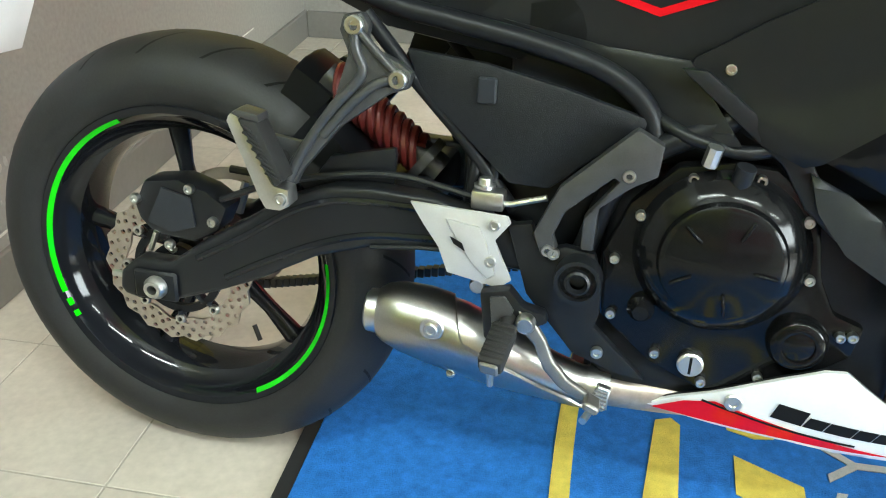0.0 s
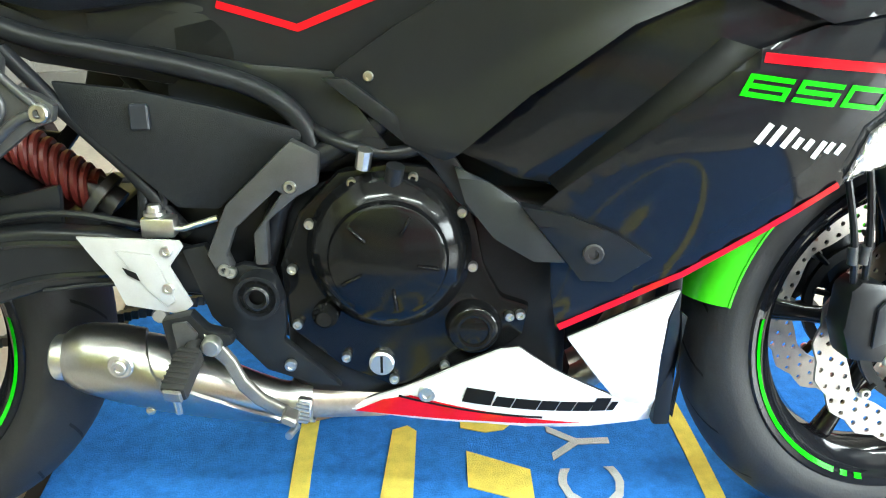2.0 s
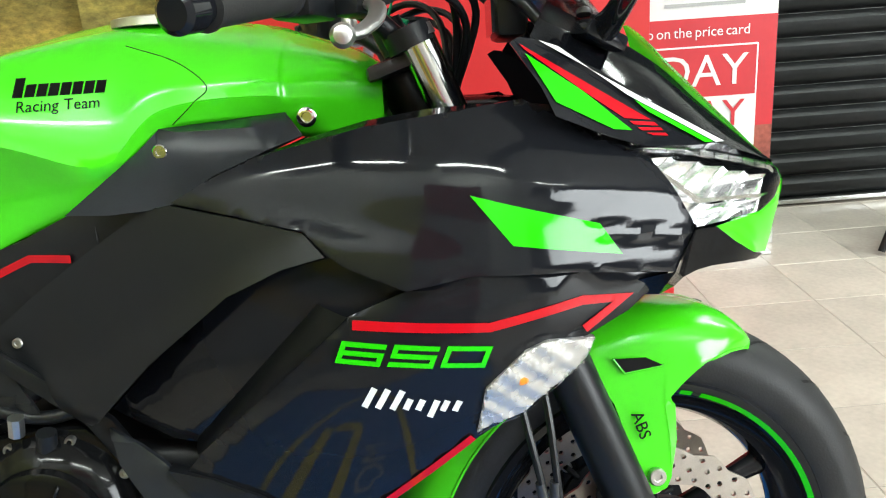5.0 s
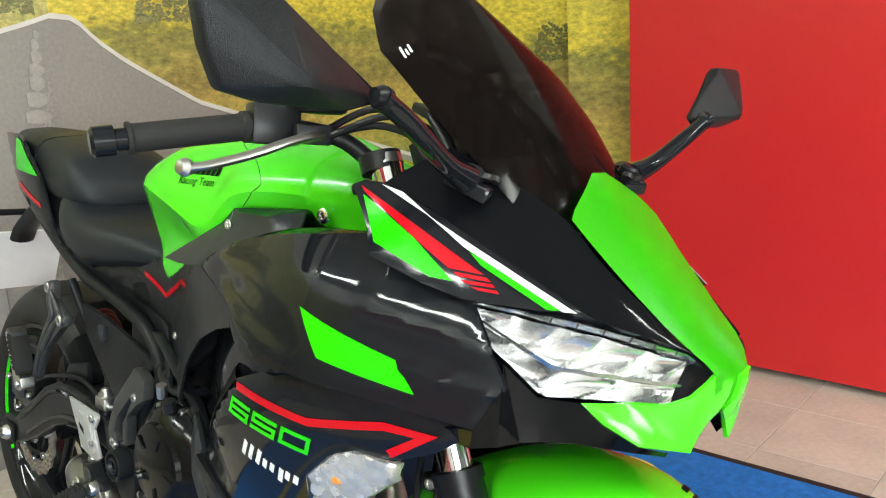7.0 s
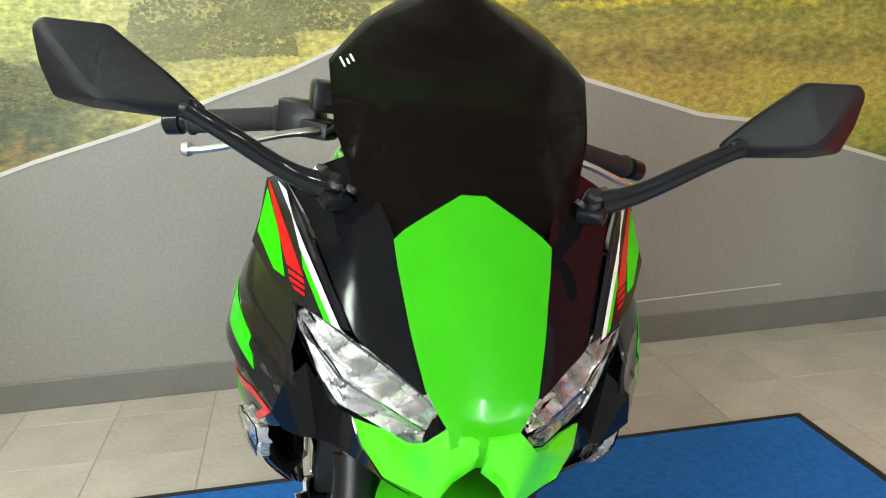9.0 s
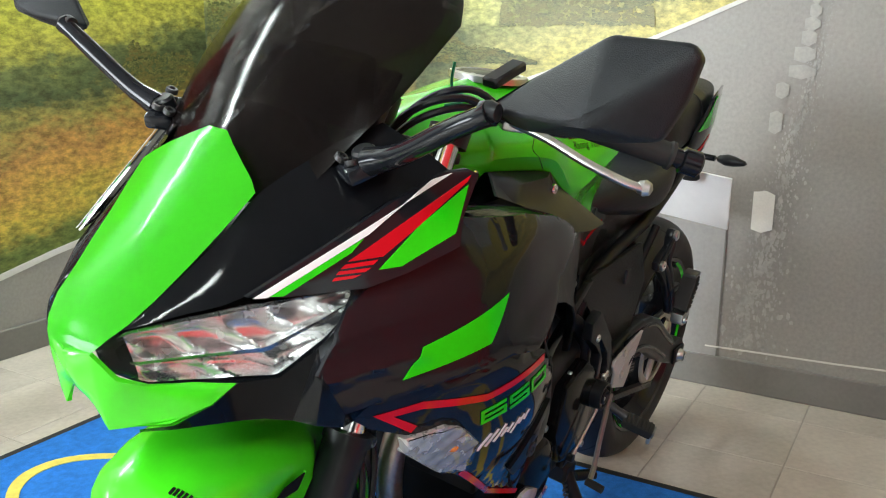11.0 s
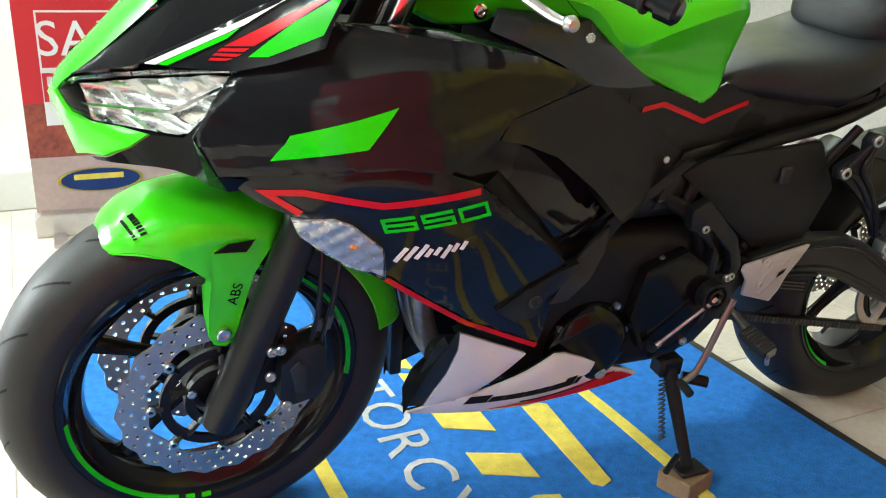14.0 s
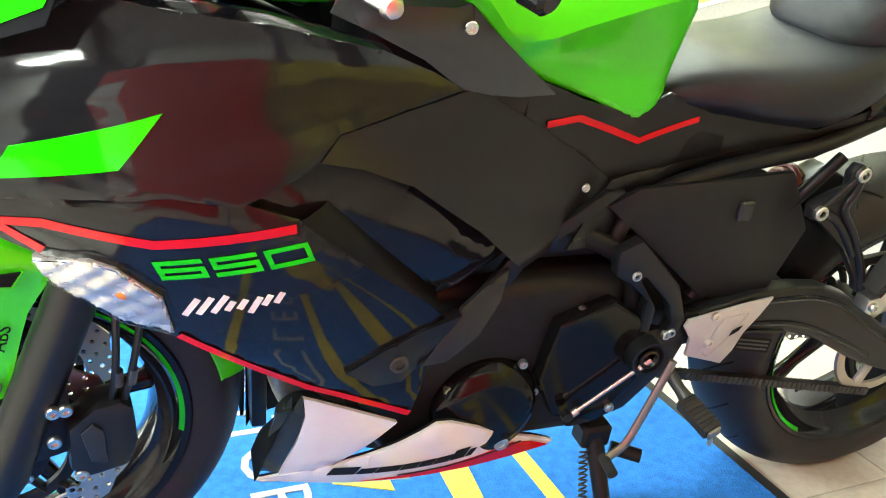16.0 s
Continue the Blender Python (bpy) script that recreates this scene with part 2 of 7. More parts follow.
# unseen ceiling, greyed to weaken its reflection and bounce
M_CEIL = material("ceiling_board", (0.5, 0.5, 0.49), 0.8, 0.0, 0.05, 20, bump=0.1)
M_SKIRT = material("grey_skirting", (0.2, 0.19, 0.175), 0.45, 0.0, 0.12, 9, bump=0.05)
M_MAT = material("blue_mat_pile", (0.024, 0.165, 0.53), 0.95, 0.0, 0.3, 60, bump=1.0, fine=420, spec=0.1)
M_MATY = material("yellow_mat_pile", (0.74, 0.61, 0.12), 0.95, 0.0, 0.2, 45, bump=1.0, fine=700, spec=0.1)
M_MATW = material("pale_grey_mat_pile", (0.5, 0.52, 0.52), 0.95, 0.0, 0.2, 45, bump=1.0, fine=700, spec=0.1)
M_EDGE = material("black_rubber_edge", (0.015, 0.015, 0.016), 0.7, 0.0, 0.2, 50, bump=0.1)
M_PANEL = material("red_display_panel", (0.62, 0.018, 0.02), 0.4, 0.0, 0.05, 8, bump=0.03)
M_SHUT = material("dark_grey_shutter", (0.045, 0.048, 0.05), 0.45, 0.3, 0.2, 6, bump=0.05)
M_ROAD = material("mural_road_print", (0.28, 0.268, 0.248), 0.38, 0.0, 0.08, 0.8, fine=90, color2=(0.37, 0.35, 0.318))
M_LINE = material("mural_white_line_print", (0.75, 0.73, 0.68), 0.4, 0.0, 0.1, 20)
M_WORN = material("mural_worn_line_print", (0.33, 0.322, 0.3), 0.4, 0.0, 0.2, 16, fine=90, color2=(0.43, 0.415, 0.385))


def grass_print(name, dark, mid, light, warm, scale):
    """Printed field grass: tufts, blooms and dark growth at several sizes."""
    m = bpy.data.materials.new(name)
    m.use_nodes = True
    nt = m.node_tree
    b = nt.nodes["Principled BSDF"]
    tc = nt.nodes.new("ShaderNodeTexCoord")
    mp = nt.nodes.new("ShaderNodeMapping")
    mp.inputs["Scale"].default_value = (1, 1, 3.2)
    nt.links.new(tc.outputs["Object"], mp.inputs["Vector"])

    def noise_node(s, d):
        n = nt.nodes.new("ShaderNodeTexNoise")
        n.inputs["Scale"].default_value, n.inputs["Detail"].default_value, n.inputs["Roughness"].default_value = s, d, 0.7
        nt.links.new(mp.outputs[0], n.inputs["Vector"])
        return n
    n1, n2, n3 = noise_node(scale, 8), noise_node(scale * 4, 10), noise_node(scale * 0.35, 3)
    r = nt.nodes.new("ShaderNodeValToRGB")
    e = r.color_ramp.elements
    e[0].position, e[0].color = 0.39, (*dark, 1)
    e[1].position, e[1].color = 0.6, (*light, 1)
    q = e.new(0.48)
    q.color = (*mid, 1)
    add = nt.nodes.new("ShaderNodeMix")
    add.inputs[0].default_value = 0.5
    nt.links.new(n1.outputs["Fac"], add.inputs[2])
    nt.links.new(n2.outputs["Fac"], add.inputs[3])
    nt.links.new(add.outputs[0], r.inputs[0])
    mx = nt.nodes.new("ShaderNodeMix")
    mx.data_type = "RGBA"
    rg = nt.nodes.new("ShaderNodeMapRange")
    rg.inputs[1].default_value, rg.inputs[2].default_value = 0.45, 0.62
    nt.links.new(n3.outputs["Fac"], rg.inputs[0])
    nt.links.new(rg.outputs[0], mx.inputs[0])
    nt.links.new(r.outputs[0], mx.inputs[6])
    r2 = nt.nodes.new("ShaderNodeValToRGB")
    r2.color_ramp.elements[0].position, r2.color_ramp.elements[0].color = 0.35, (*[c * 0.5 for c in warm], 1)
    r2.color_ramp.elements[1].position, r2.color_ramp.elements[1].color = 0.65, (*warm, 1)
    nt.links.new(n2.outputs["Fac"], r2.inputs[0])
    nt.links.new(r2.outputs[0], mx.inputs[7])
    nt.links.new(mx.outputs[2], b.inputs["Base Color"])
    b.inputs["Roughness"].default_value = 0.4
    return m


M_WORNL = material("mural_faded_line_print", (0.5, 0.485, 0.45), 0.4, 0.0, 0.3, 30, fine=120, color2=(0.36, 0.35, 0.32))
M_BUSHG = grass_print("mural_grey_bush_print", (0.09, 0.1, 0.045), (0.2, 0.21, 0.09), (0.42, 0.4, 0.17), (0.36, 0.33, 0.13), 24)
M_BUSH = grass_print("mural_bush_print", (0.03, 0.048, 0.018), (0.1, 0.125, 0.045), (0.3, 0.3, 0.1), (0.26, 0.22, 0.07), 26)


def banded_print(name, bands, kx, ky, base, wild=0.2, grain=0.35, far=None):
    """A printed meadow whose growth changes with the height over the road's edge, broken up by noise."""
    m = bpy.data.materials.new(name)
    m.use_nodes = True
    nt = m.node_tree
    b = nt.nodes["Principled BSDF"]
    tc = nt.nodes.new("ShaderNodeTexCoord")
    sep = nt.nodes.new("ShaderNodeSeparateXYZ")
    nt.links.new(tc.outputs["Object"], sep.inputs[0])
    mp = nt.nodes.new("ShaderNodeMapping")
    mp.inputs["Scale"].default_value = (1, 1, 1.9)
    nt.links.new(tc.outputs["Object"], mp.inputs["Vector"])

    def calc(op, a, c):
        n = nt.nodes.new("ShaderNodeMath")
        n.operation = op
        for k, v in enumerate((a, c)):
            if isinstance(v, (int, float)):
                n.inputs[k].default_value = v
            else:
                nt.links.new(v, n.inputs[k])
        return n.outputs[0]

    def cloud(s, d, rough=0.65):
        n = nt.nodes.new("ShaderNodeTexNoise")
        n.inputs["Scale"].default_value, n.inputs["Detail"].default_value, n.inputs["Roughness"].default_value = s, d, rough
        nt.links.new(mp.outputs[0], n.inputs["Vector"])
        return n.outputs["Fac"]
    h = calc("ADD", sep.outputs[2], calc("ADD", calc("MULTIPLY", sep.outputs[0], kx), calc("MULTIPLY", sep.outputs[1], ky)))
    h = calc("SUBTRACT", h, base)
    h = calc("ADD", h, calc("MULTIPLY", calc("SUBTRACT", cloud(3.5, 5), 0.5), wild * 1.6))
    h = calc("ADD", h, calc("MULTIPLY", calc("SUBTRACT", cloud(17, 6), 0.5), wild))
    ramp = nt.nodes.new("ShaderNodeValToRGB")
    el = ramp.color_ramp.elements
    el[0].position, el[0].color = bands[0][0], (*bands[0][1], 1)
    el[1].position, el[1].color = bands[-1][0], (*bands[-1][1], 1)
    for p, col in bands[1:-1]:
        el.new(p).color = (*col, 1)
    nt.links.new(h, ramp.inputs[0])
    colour = ramp.outputs[0]
    if far:
        # far: other bands by the plain height, fading out along the wall
        fb, fk, f0, v0, v1 = far
        g = calc("ADD", calc("SUBTRACT", sep.outputs[2], f0), calc("MULTIPLY", sep.outputs[1], fk))
        g = calc("ADD", g, calc("MULTIPLY", calc("SUBTRACT", cloud(3.5, 5), 0.5), 0.26))
        g = calc("ADD", g, calc("MULTIPLY", calc("SUBTRACT", cloud(19, 7), 0.5), 0.22))
        r2 = nt.nodes.new("ShaderNodeValToRGB")
        e2 = r2.color_ramp.elements
        e2[0].position, e2[0].color = fb[0][0], (*fb[0][1], 1)
        e2[1].position, e2[1].color = fb[-1][0], (*fb[-1][1], 1)
        for p, col in fb[1:-1]:
            e2.new(p).color = (*col, 1)
        nt.links.new(g, r2.inputs[0])
        fade = nt.nodes.new("ShaderNodeMapRange")
        fade.interpolation_type = "SMOOTHSTEP"
        fade.inputs[1].default_value, fade.inputs[2].default_value = v0, v1
        nt.links.new(calc("ADD", sep.outputs[1], calc("MULTIPLY", calc("SUBTRACT", cloud(6, 6), 0.5), 0.9)), fade.inputs[0])
        mx = nt.nodes.new("ShaderNodeMix")
        mx.data_type = "RGBA"
        nt.links.new(fade.outputs[0], mx.inputs[0])
        nt.links.new(r2.outputs[0], mx.inputs[6])
        nt.links.new(colour, mx.inputs[7])
        colour = mx.outputs[2]
    fine = nt.nodes.new("ShaderNodeMapRange")
    fine.inputs[1].default_value, fine.inputs[2].default_value, fine.inputs[3].default_value, fine.inputs[4].default_value = 0.36, 0.64, 1 - grain, 1 + grain
    nt.links.new(cloud(30, 9, 0.7), fine.inputs[0])
    hsv = nt.nodes.new("ShaderNodeHueSaturation")
    nt.links.new(colour, hsv.inputs["Color"])
    nt.links.new(fine.outputs[0], hsv.inputs["Value"])
    nt.links.new(hsv.outputs[0], b.inputs["Base Color"])
    b.inputs["Roughness"].default_value = 0.4
    return m


M_HEDGE = banded_print("mural_hedge_print", [(0.0, (0.12, 0.17, 0.04)), (0.08, (0.17, 0.2, 0.045)), (0.15, (0.56, 0.43, 0.07)), (0.26, (0.6, 0.36, 0.08)), (0.36, (0.52, 0.27, 0.08)), (0.45, (0.32, 0.28, 0.08)), (0.53, (0.08, 0.11, 0.05)), (0.62, (0.16, 0.19, 0.07)), (0.7, (0.46, 0.44, 0.09)), (0.82, (0.5, 0.5, 0.08))], 0.21, 0.0, 0.36, 0.2, 0.45)
M_MEADOW = banded_print("mural_meadow_print", [(0.0, (0.3, 0.28, 0.24)), (0.06, (0.2, 0.2, 0.06)), (0.13, (0.38, 0.35, 0.08)), (0.28, (0.56, 0.44, 0.1)), (0.38, (0.5, 0.36, 0.1)), (0.46, (0.28, 0.23, 0.07)), (0.53, (0.46, 0.37, 0.1)), (0.6, (0.26, 0.25, 0.07)), (0.66, (0.72, 0.58, 0.08)), (0.8, (0.74, 0.62, 0.1))], 0.187, 0.0, 0.47)
M_SLOPE = banded_print("mural_slope_print", [(0.0, (0.6, 0.53, 0.16)), (0.1, (0.56, 0.52, 0.19)), (0.16, (0.44, 0.43, 0.16)), (0.2, (0.28, 0.3, 0.12)), (0.25, (0.54, 0.52, 0.22)), (0.4, (0.62, 0.6, 0.28)), (0.5, (0.6, 0.6, 0.3))], 0.0, -0.31, 1.1, 0.16, 0.42,
                       ([(0.12, (0.16, 0.19, 0.05)), (0.22, (0.38, 0.32, 0.07)), (0.42, (0.44, 0.3, 0.08)), (0.54, (0.32, 0.22, 0.08)), (0.62, (0.11, 0.13, 0.06)), (0.74, (0.075, 0.1, 0.05)), (0.82, (0.2, 0.22, 0.09)), (0.9, (0.46, 0.47, 0.14)), (1.0, (0.5, 0.52, 0.15))], 0.08, 0.2, -0.95, -0.35))

# floor slab under the tiles, then the tiles at the end of the file
solid("floor", box(-2.5, -5.5, -0.2, 7.5, 4.5, -0.0012), M_GROUT, "grey grout bed of the tiled showroom floor", kind="structure", m=ROOM)
floor_ob = bpy.data.objects["floor"]
solid("ceiling", box(-2.5, -5.5, CEILING, 7.5, 4.5, CEILING + 0.15), M_CEIL, "unseen plain ceiling, greyed to dim its reflection", kind="structure", m=ROOM)
WALL_U, WALL_VL, WALL_VR = -0.57, 2.11, -1.96
solid("wall_rear", box(WALL_U - 0.2, WALL_VR - 0.2, 0, WALL_U, WALL_VL + 0.2, CEILING), M_WALL, "rear showroom wall behind the printed mural", kind="structure", m=ROOM)
solid("wall_left", box(WALL_U, WALL_VL, 0, 0.1, WALL_VL + 0.2, CEILING), M_WALL, "side showroom wall behind the printed mural", kind="structure", m=ROOM)
solid("wall_left_pier", box(0.1, 2.02, 0, 1.9, WALL_VL + 0.2, CEILING), M_WALL, "shallow pier of the side wall", kind="structure", m=ROOM)
solid("wall_left_end", box(4.1, 2.25, 0, 7.4, 2.45, CEILING), M_WALL, "white side wall beyond the shutter", kind="structure", m=ROOM)
solid("wall_right", box(WALL_U, WALL_VR - 0.2, 0, 1.0, WALL_VR, CEILING), M_WALL, "opposite side wall behind the printed mural", kind="structure", m=ROOM)
solid("wall_right_end", box(1.0, -2.35, 0, 2.6, -2.15, CEILING), M_WALL, "white painted side wall", kind="structure", m=ROOM)
# unseen walls added to close the room
solid("wall_back", box(-2.4, -5.5, 0, 7.4, -5.3, CEILING), M_DIM, "unseen plain grey wall closing the room", kind="structure", m=ROOM)
solid("wall_back_side", box(-0.77, -5.3, 0, -0.57, -2.16, CEILING), M_DIM, "unseen plain grey wall closing the room", kind="structure", m=ROOM)
for nm, v0, v1, z0, z1 in (("wall_front", -5.3, -4.3, 0, CEILING), ("wall_front_side", -1.3, 2.25, 0, CEILING), ("wall_front_sill", -4.3, -1.3, 0, 0.45), ("wall_front_head", -4.3, -1.3, 2.4, CEILING)):
    solid(nm, box(5.5, v0, z0, 5.7, v1, z1), M_DIM, "unseen grey wall round the glazed shop front", kind="structure", m=ROOM)
M_DAY = glow("overcast_daylight", (0.9, 0.95, 1.0), 3.0)
solid("backdrop", box(5.75, -4.5, 0.3, 5.77, -1.1, 2.5), M_DAY, "bright overcast street outside the shop window", kind="structure", m=ROOM)
win = thing("window_1", "large white framed shop window", "window", m=ROOM, kind="structure")
for a in ((-4.3, 0.45, -4.22, 2.4), (-1.38, 0.45, -1.3, 2.4), (-4.22, 0.45, -1.38, 0.53), (-4.22, 2.32, -1.38, 2.4), (-2.84, 0.53, -2.78, 2.32)):
    part("window_frame", box(5.52, a[0], a[1], 5.6, a[2], a[3], 0.004), M_WHITEF, win, smooth=False)

# ceiling tube lights
M_LED = glow("led_tube", (0.87, 1.0, 0.94), 6.0)
for i, (lx, ly) in enumerate(LIGHTS):
    t = thing("ceiling_light", "slim white ceiling tube light, switched on", "ceiling light", m=Matrix.Translation((lx, ly, CEILING)), group="ceiling tube lights")
    part("housing", box(-0.66, -0.05, -0.045, 0.66, 0.05, 0.0, 0.006, 1), M_WHITEF, t, smooth=False)
    for sy in (-0.025, 0.025):
        part("tube", tube([(-0.62, sy, -0.058), (0.62, sy, -0.058)], 0.012, 10), M_LED, t)


# the mural: one printed road scene wrapped round three walls
def strip(name, low, high, place, mat, label, n=60, wob=0.0, seed=0.0):
    """A thin printed sheet between two outlines z = low(s), high(s) on a wall; place(s, z, d) gives its point."""
    bm = bmesh.new()
    s0, s1 = low[0][0], low[-1][0]

    def f(tab, s):
        return float(np.interp(s, [a for a, _ in tab], [b for _, b in tab]))
    rows = []
    for i in range(n + 1):
        s = s0 + (s1 - s0) * i / n
        w = wob * (noise.noise((s * 9, seed, 0)) + 0.6 * noise.noise((s * 31, seed, 4)))
        lo, hi = f(low, s), f(high, s) + w
        rows.append([bm.verts.new(place(s, z, d)) for z, d in ((lo, 0.0), (hi, 0.0), (hi, 1.0), (lo, 1.0))])
    for a, b in zip(rows, rows[1:]):
        for k in range(4):
            bm.faces.new((a[k], a[(k + 1) % 4], b[(k + 1) % 4], b[k]))
    bm.faces.new(rows[0])
    bm.faces.new(rows[-1][::-1])
    return part(name, bm, mat, mural, label, smooth=False)


mural = thing("wall_mural", "printed wall mural of a country road through yellow fields", "mural", m=ROOM)


def rear(off):
    return lambda v, z, d: (WALL_U + off + 0.002 * d, v, z)


def left(off):
    return lambda u, z, d: (u, (WALL_VL if u <= 0.1 else 2.02) - off - 0.002 * d, z)


def right(off):
    return lambda u, z, d: (u, WALL_VR + off + 0.002 * d, z)


TOP = 1.9
EL = [(-1.96, 0.5), (-0.93, 0.815), (-0.6, 0.9), (-0.33, 0.99), (-0.14, 1.045), (0.0, 1.1), (0.22, 1.194), (0.33, 1.222), (0.4, 1.243)]
ER = [(0.4, 1.243), (0.47, 1.235), (0.53, 1.17), (0.61, 1.11), (0.7, 1.055), (0.85, 0.965), (1.27, 0.82), (1.45, 0.79), (2.11, 0.575)]


def shift(tab, d):
    return [(s, z + d) for s, z in tab]


def flat(tab, z):
    return [(s, z) for s, _ in tab]


ROADT = EL + ER[1:]
strip("road_sheet", flat(ROADT, 0.1), ROADT, rear(0.002), M_ROAD, "grey asphalt road print")
strip("verge_sheet", EL, flat(EL, TOP), rear(0.002), M_SLOPE, "tall yellow grass print")
strip("verge_sheet", ER, flat(ER, TOP), rear(0.002), M_MEADOW, "tall yellow grass print")
strip("edge_line", shift(EL, -0.007), shift(EL, 0.006), rear(0.005), M_LINE, "white road edge line print")
strip("edge_line", shift(ER, -0.008), shift(ER, 0.007), rear(0.005), M_LINE, "white road edge line print")


def clumps(name, place, s0, s1, zlo, zhi, mat, label, n, size, seed, sparse=0.0, fade=(6, 6)):
    """A ragged print of many small leaf-shaped patches, thick below and loose at its top."""
    rng = random.Random(seed)
    bm = bmesh.new()
    for k in range(n):
        s = rng.uniform(s0, s1)
        crown = 0.45 + 0.55 * (0.5 + 0.5 * noise.noise((s * 3.2, seed, 0))) + 0.2 * noise.noise((s * 17, seed, 2))
        end = min(1.0, fade[0] * (s - s0) / (s1 - s0), fade[1] * (s1 - s) / (s1 - s0))
        if noise.noise((s * 8, seed + 7, 1)) < sparse - 0.5:
            continue
        z = zlo + (zhi - zlo) * (rng.random() ** 1.2) * crown * end
        r = size * rng.uniform(0.4, 1.2)
        m = rng.randint(5, 7)
        a0 = rng.uniform(0, 6)
        d = rng.uniform(0.2, 1.0)
        bm.faces.new([bm.verts.new(place(min(s1, max(s0, s + r * rng.uniform(0.5, 1.3) * math.cos(a0 + 6.283 * q / m))), z + 0.8 * r * rng.uniform(0.5, 1.3) * math.sin(a0 + 6.283 * q / m), d)) for q in range(m)])
    return tagged(part(name, bm, mat, mural, label, smooth=False), kind="stuff")


for args in ((rear(0.006), -1.95, -0.48, 0.98, 1.3, 5200, 0.008, 2, -1.0), (left(0.006), -0.12, 0.09, 1.02, 1.2, 420, 0.009, 10, 0.0), (right(0.006), WALL_U + 0.02, -0.1, 0.86, 1.06, 900, 0.01, 8, 0.0)):
    pl_, s0, s1, zl, zh, n, size, seed, sparse = args
    clumps("bush_print", pl_, s0, s1, zl, zh, M_BUSH, "dark green bush print", n, size, seed, sparse, (60, 1.7) if s0 < -1 else (6, 6))
# worn centre line


def worn(n, seed, mat, spread, size, off, label):
    """Chips of worn road paint along the centre line, smaller towards the far end."""
    rng = random.Random(seed)
    bm = bmesh.new()
    for k in range(n):
        z = 0.12 + 1.1 * rng.random() ** 0.8
        f = (1.25 - z) / 1.13
        yc = 0.4 - 0.18 * f + (rng.gauss(0, 1) * spread * (0.12 + f))
        r = size * (0.1 + f) * rng.uniform(0.3, 1.2)
        a0, m = rng.uniform(0, 6), rng.randint(5, 8)
        bm.faces.new([bm.verts.new((WALL_U + off + 0.0008 * rng.random(), yc + r * rng.uniform(0.5, 1.2) * math.cos(a0 + 6.283 * q / m), z + 1.8 * r * rng.uniform(0.5, 1.2) * math.sin(a0 + 6.283 * q / m))) for q in range(m)])
    tagged(part("worn_line", bm, mat, mural, label, smooth=False), kind="stuff")


worn(1100, 4, M_WORN, 0.045, 0.0055, 0.0046, "worn centre line print")
worn(160, 9, M_WORN, 0.02, 0.012, 0.0058, "white paint remains of the centre line print")
for s0, s1, zl, zh, n, seed in ((-0.62, -0.1, 1.1, 1.5, 1900, 21), (-0.22, 0.14, 1.17, 1.55, 1300, 22), (0.02, 0.36, 1.25, 1.6, 900, 23), (0.66, 1.15, 1.22, 1.6, 1100, 24)):
    clumps("bush_print", rear(0.006), s0, s1, zl, zh, M_BUSHG, "grey green bush print", n, 0.0095, seed, -0.2, (9, 9))
for yy, zz, w, h in ((0.225, 0.51, 0.06, 0.11), (0.25, 0.8, 0.035, 0.05), (0.26, 0.9, 0.035, 0.03), (0.29, 0.955, 0.07, 0.025), (0.3, 1.0, 0.055, 0.03), (0.315, 1.045, 0.04, 0.03), (0.32, 1.085, 0.04, 0.025), (0.33, 1.12, 0.03, 0.025), (0.335, 1.155, 0.022, 0.02), (0.345, 1.185, 0.016, 0.015)):
    strip("line_dash", [(yy, zz), (yy + w * .5, zz - .008), (yy + w, zz + .004)], [(yy, zz + h), (yy + w * .5, zz + h + .006), (yy + w, zz + h - .004)], rear(0.0075), M_LINE if zz < 0.6 else M_WORNL, "worn centre dash print", n=14, wob=0.01, seed=zz)
# a patched piece of the print with its dark joint
M_PATCH = material("mural_patch_print", (0.33, 0.32, 0.305), 0.4, 0.0, 0.14, 3, fine=90)
strip("patch_sheet", [(-0.04, 0.1), (0.155, 0.1)], [(-0.035, 0.52), (0.152, 0.515)], rear(0.0085), M_PATCH, "paler patched piece of road print", n=2)
for jv in (-0.043, 0.154):
    strip("patch_joint", [(jv, 0.1), (jv + 0.004, 0.1)], [(jv + 0.003, 0.52), (jv + 0.007, 0.52)], rear(0.009), M_SKIRT, "dark joint of the patch", n=2)
strip("foot_line", [(0.12, 0.126), (0.5, 0.137), (0.9, 0.156), (1.6, 0.17)], [(0.12, 0.131), (0.5, 0.142), (0.9, 0.161), (1.6, 0.174)], rear(0.0095), M_LINE, "thin pale line along the foot of the print")
# side walls
LL = [(WALL_U, 0.575), (-0.43, 0.57), (0.1, 0.45)]
LP = [(0.1004, 0.25), (0.35, 0.18), (1.89, -0.2 + 0.31)]
RR = [(WALL_U, 0.5), (0.0, 0.357), (0.2, 0.325), (0.49, 0.264), (0.8, 0.208), (1.0, 0.17)]
for tab, place, seed in ((LL, left, 1), (LP, left, 2), (RR, right, 3)):
    n = 24
    strip("road_sheet", flat(tab, 0.1), tab, place(0.002), M_ROAD, "grey asphalt road print", n)
    strip("verge_sheet", tab, flat(tab, TOP), place(0.002), M_HEDGE if place is right else M_MEADOW, "wild hedge print" if place is right else "tall yellow grass print", n)
    strip("edge_line", shift(tab, -0.011), shift(tab, 0.011), place(0.005), M_LINE, "white road edge line print", n)

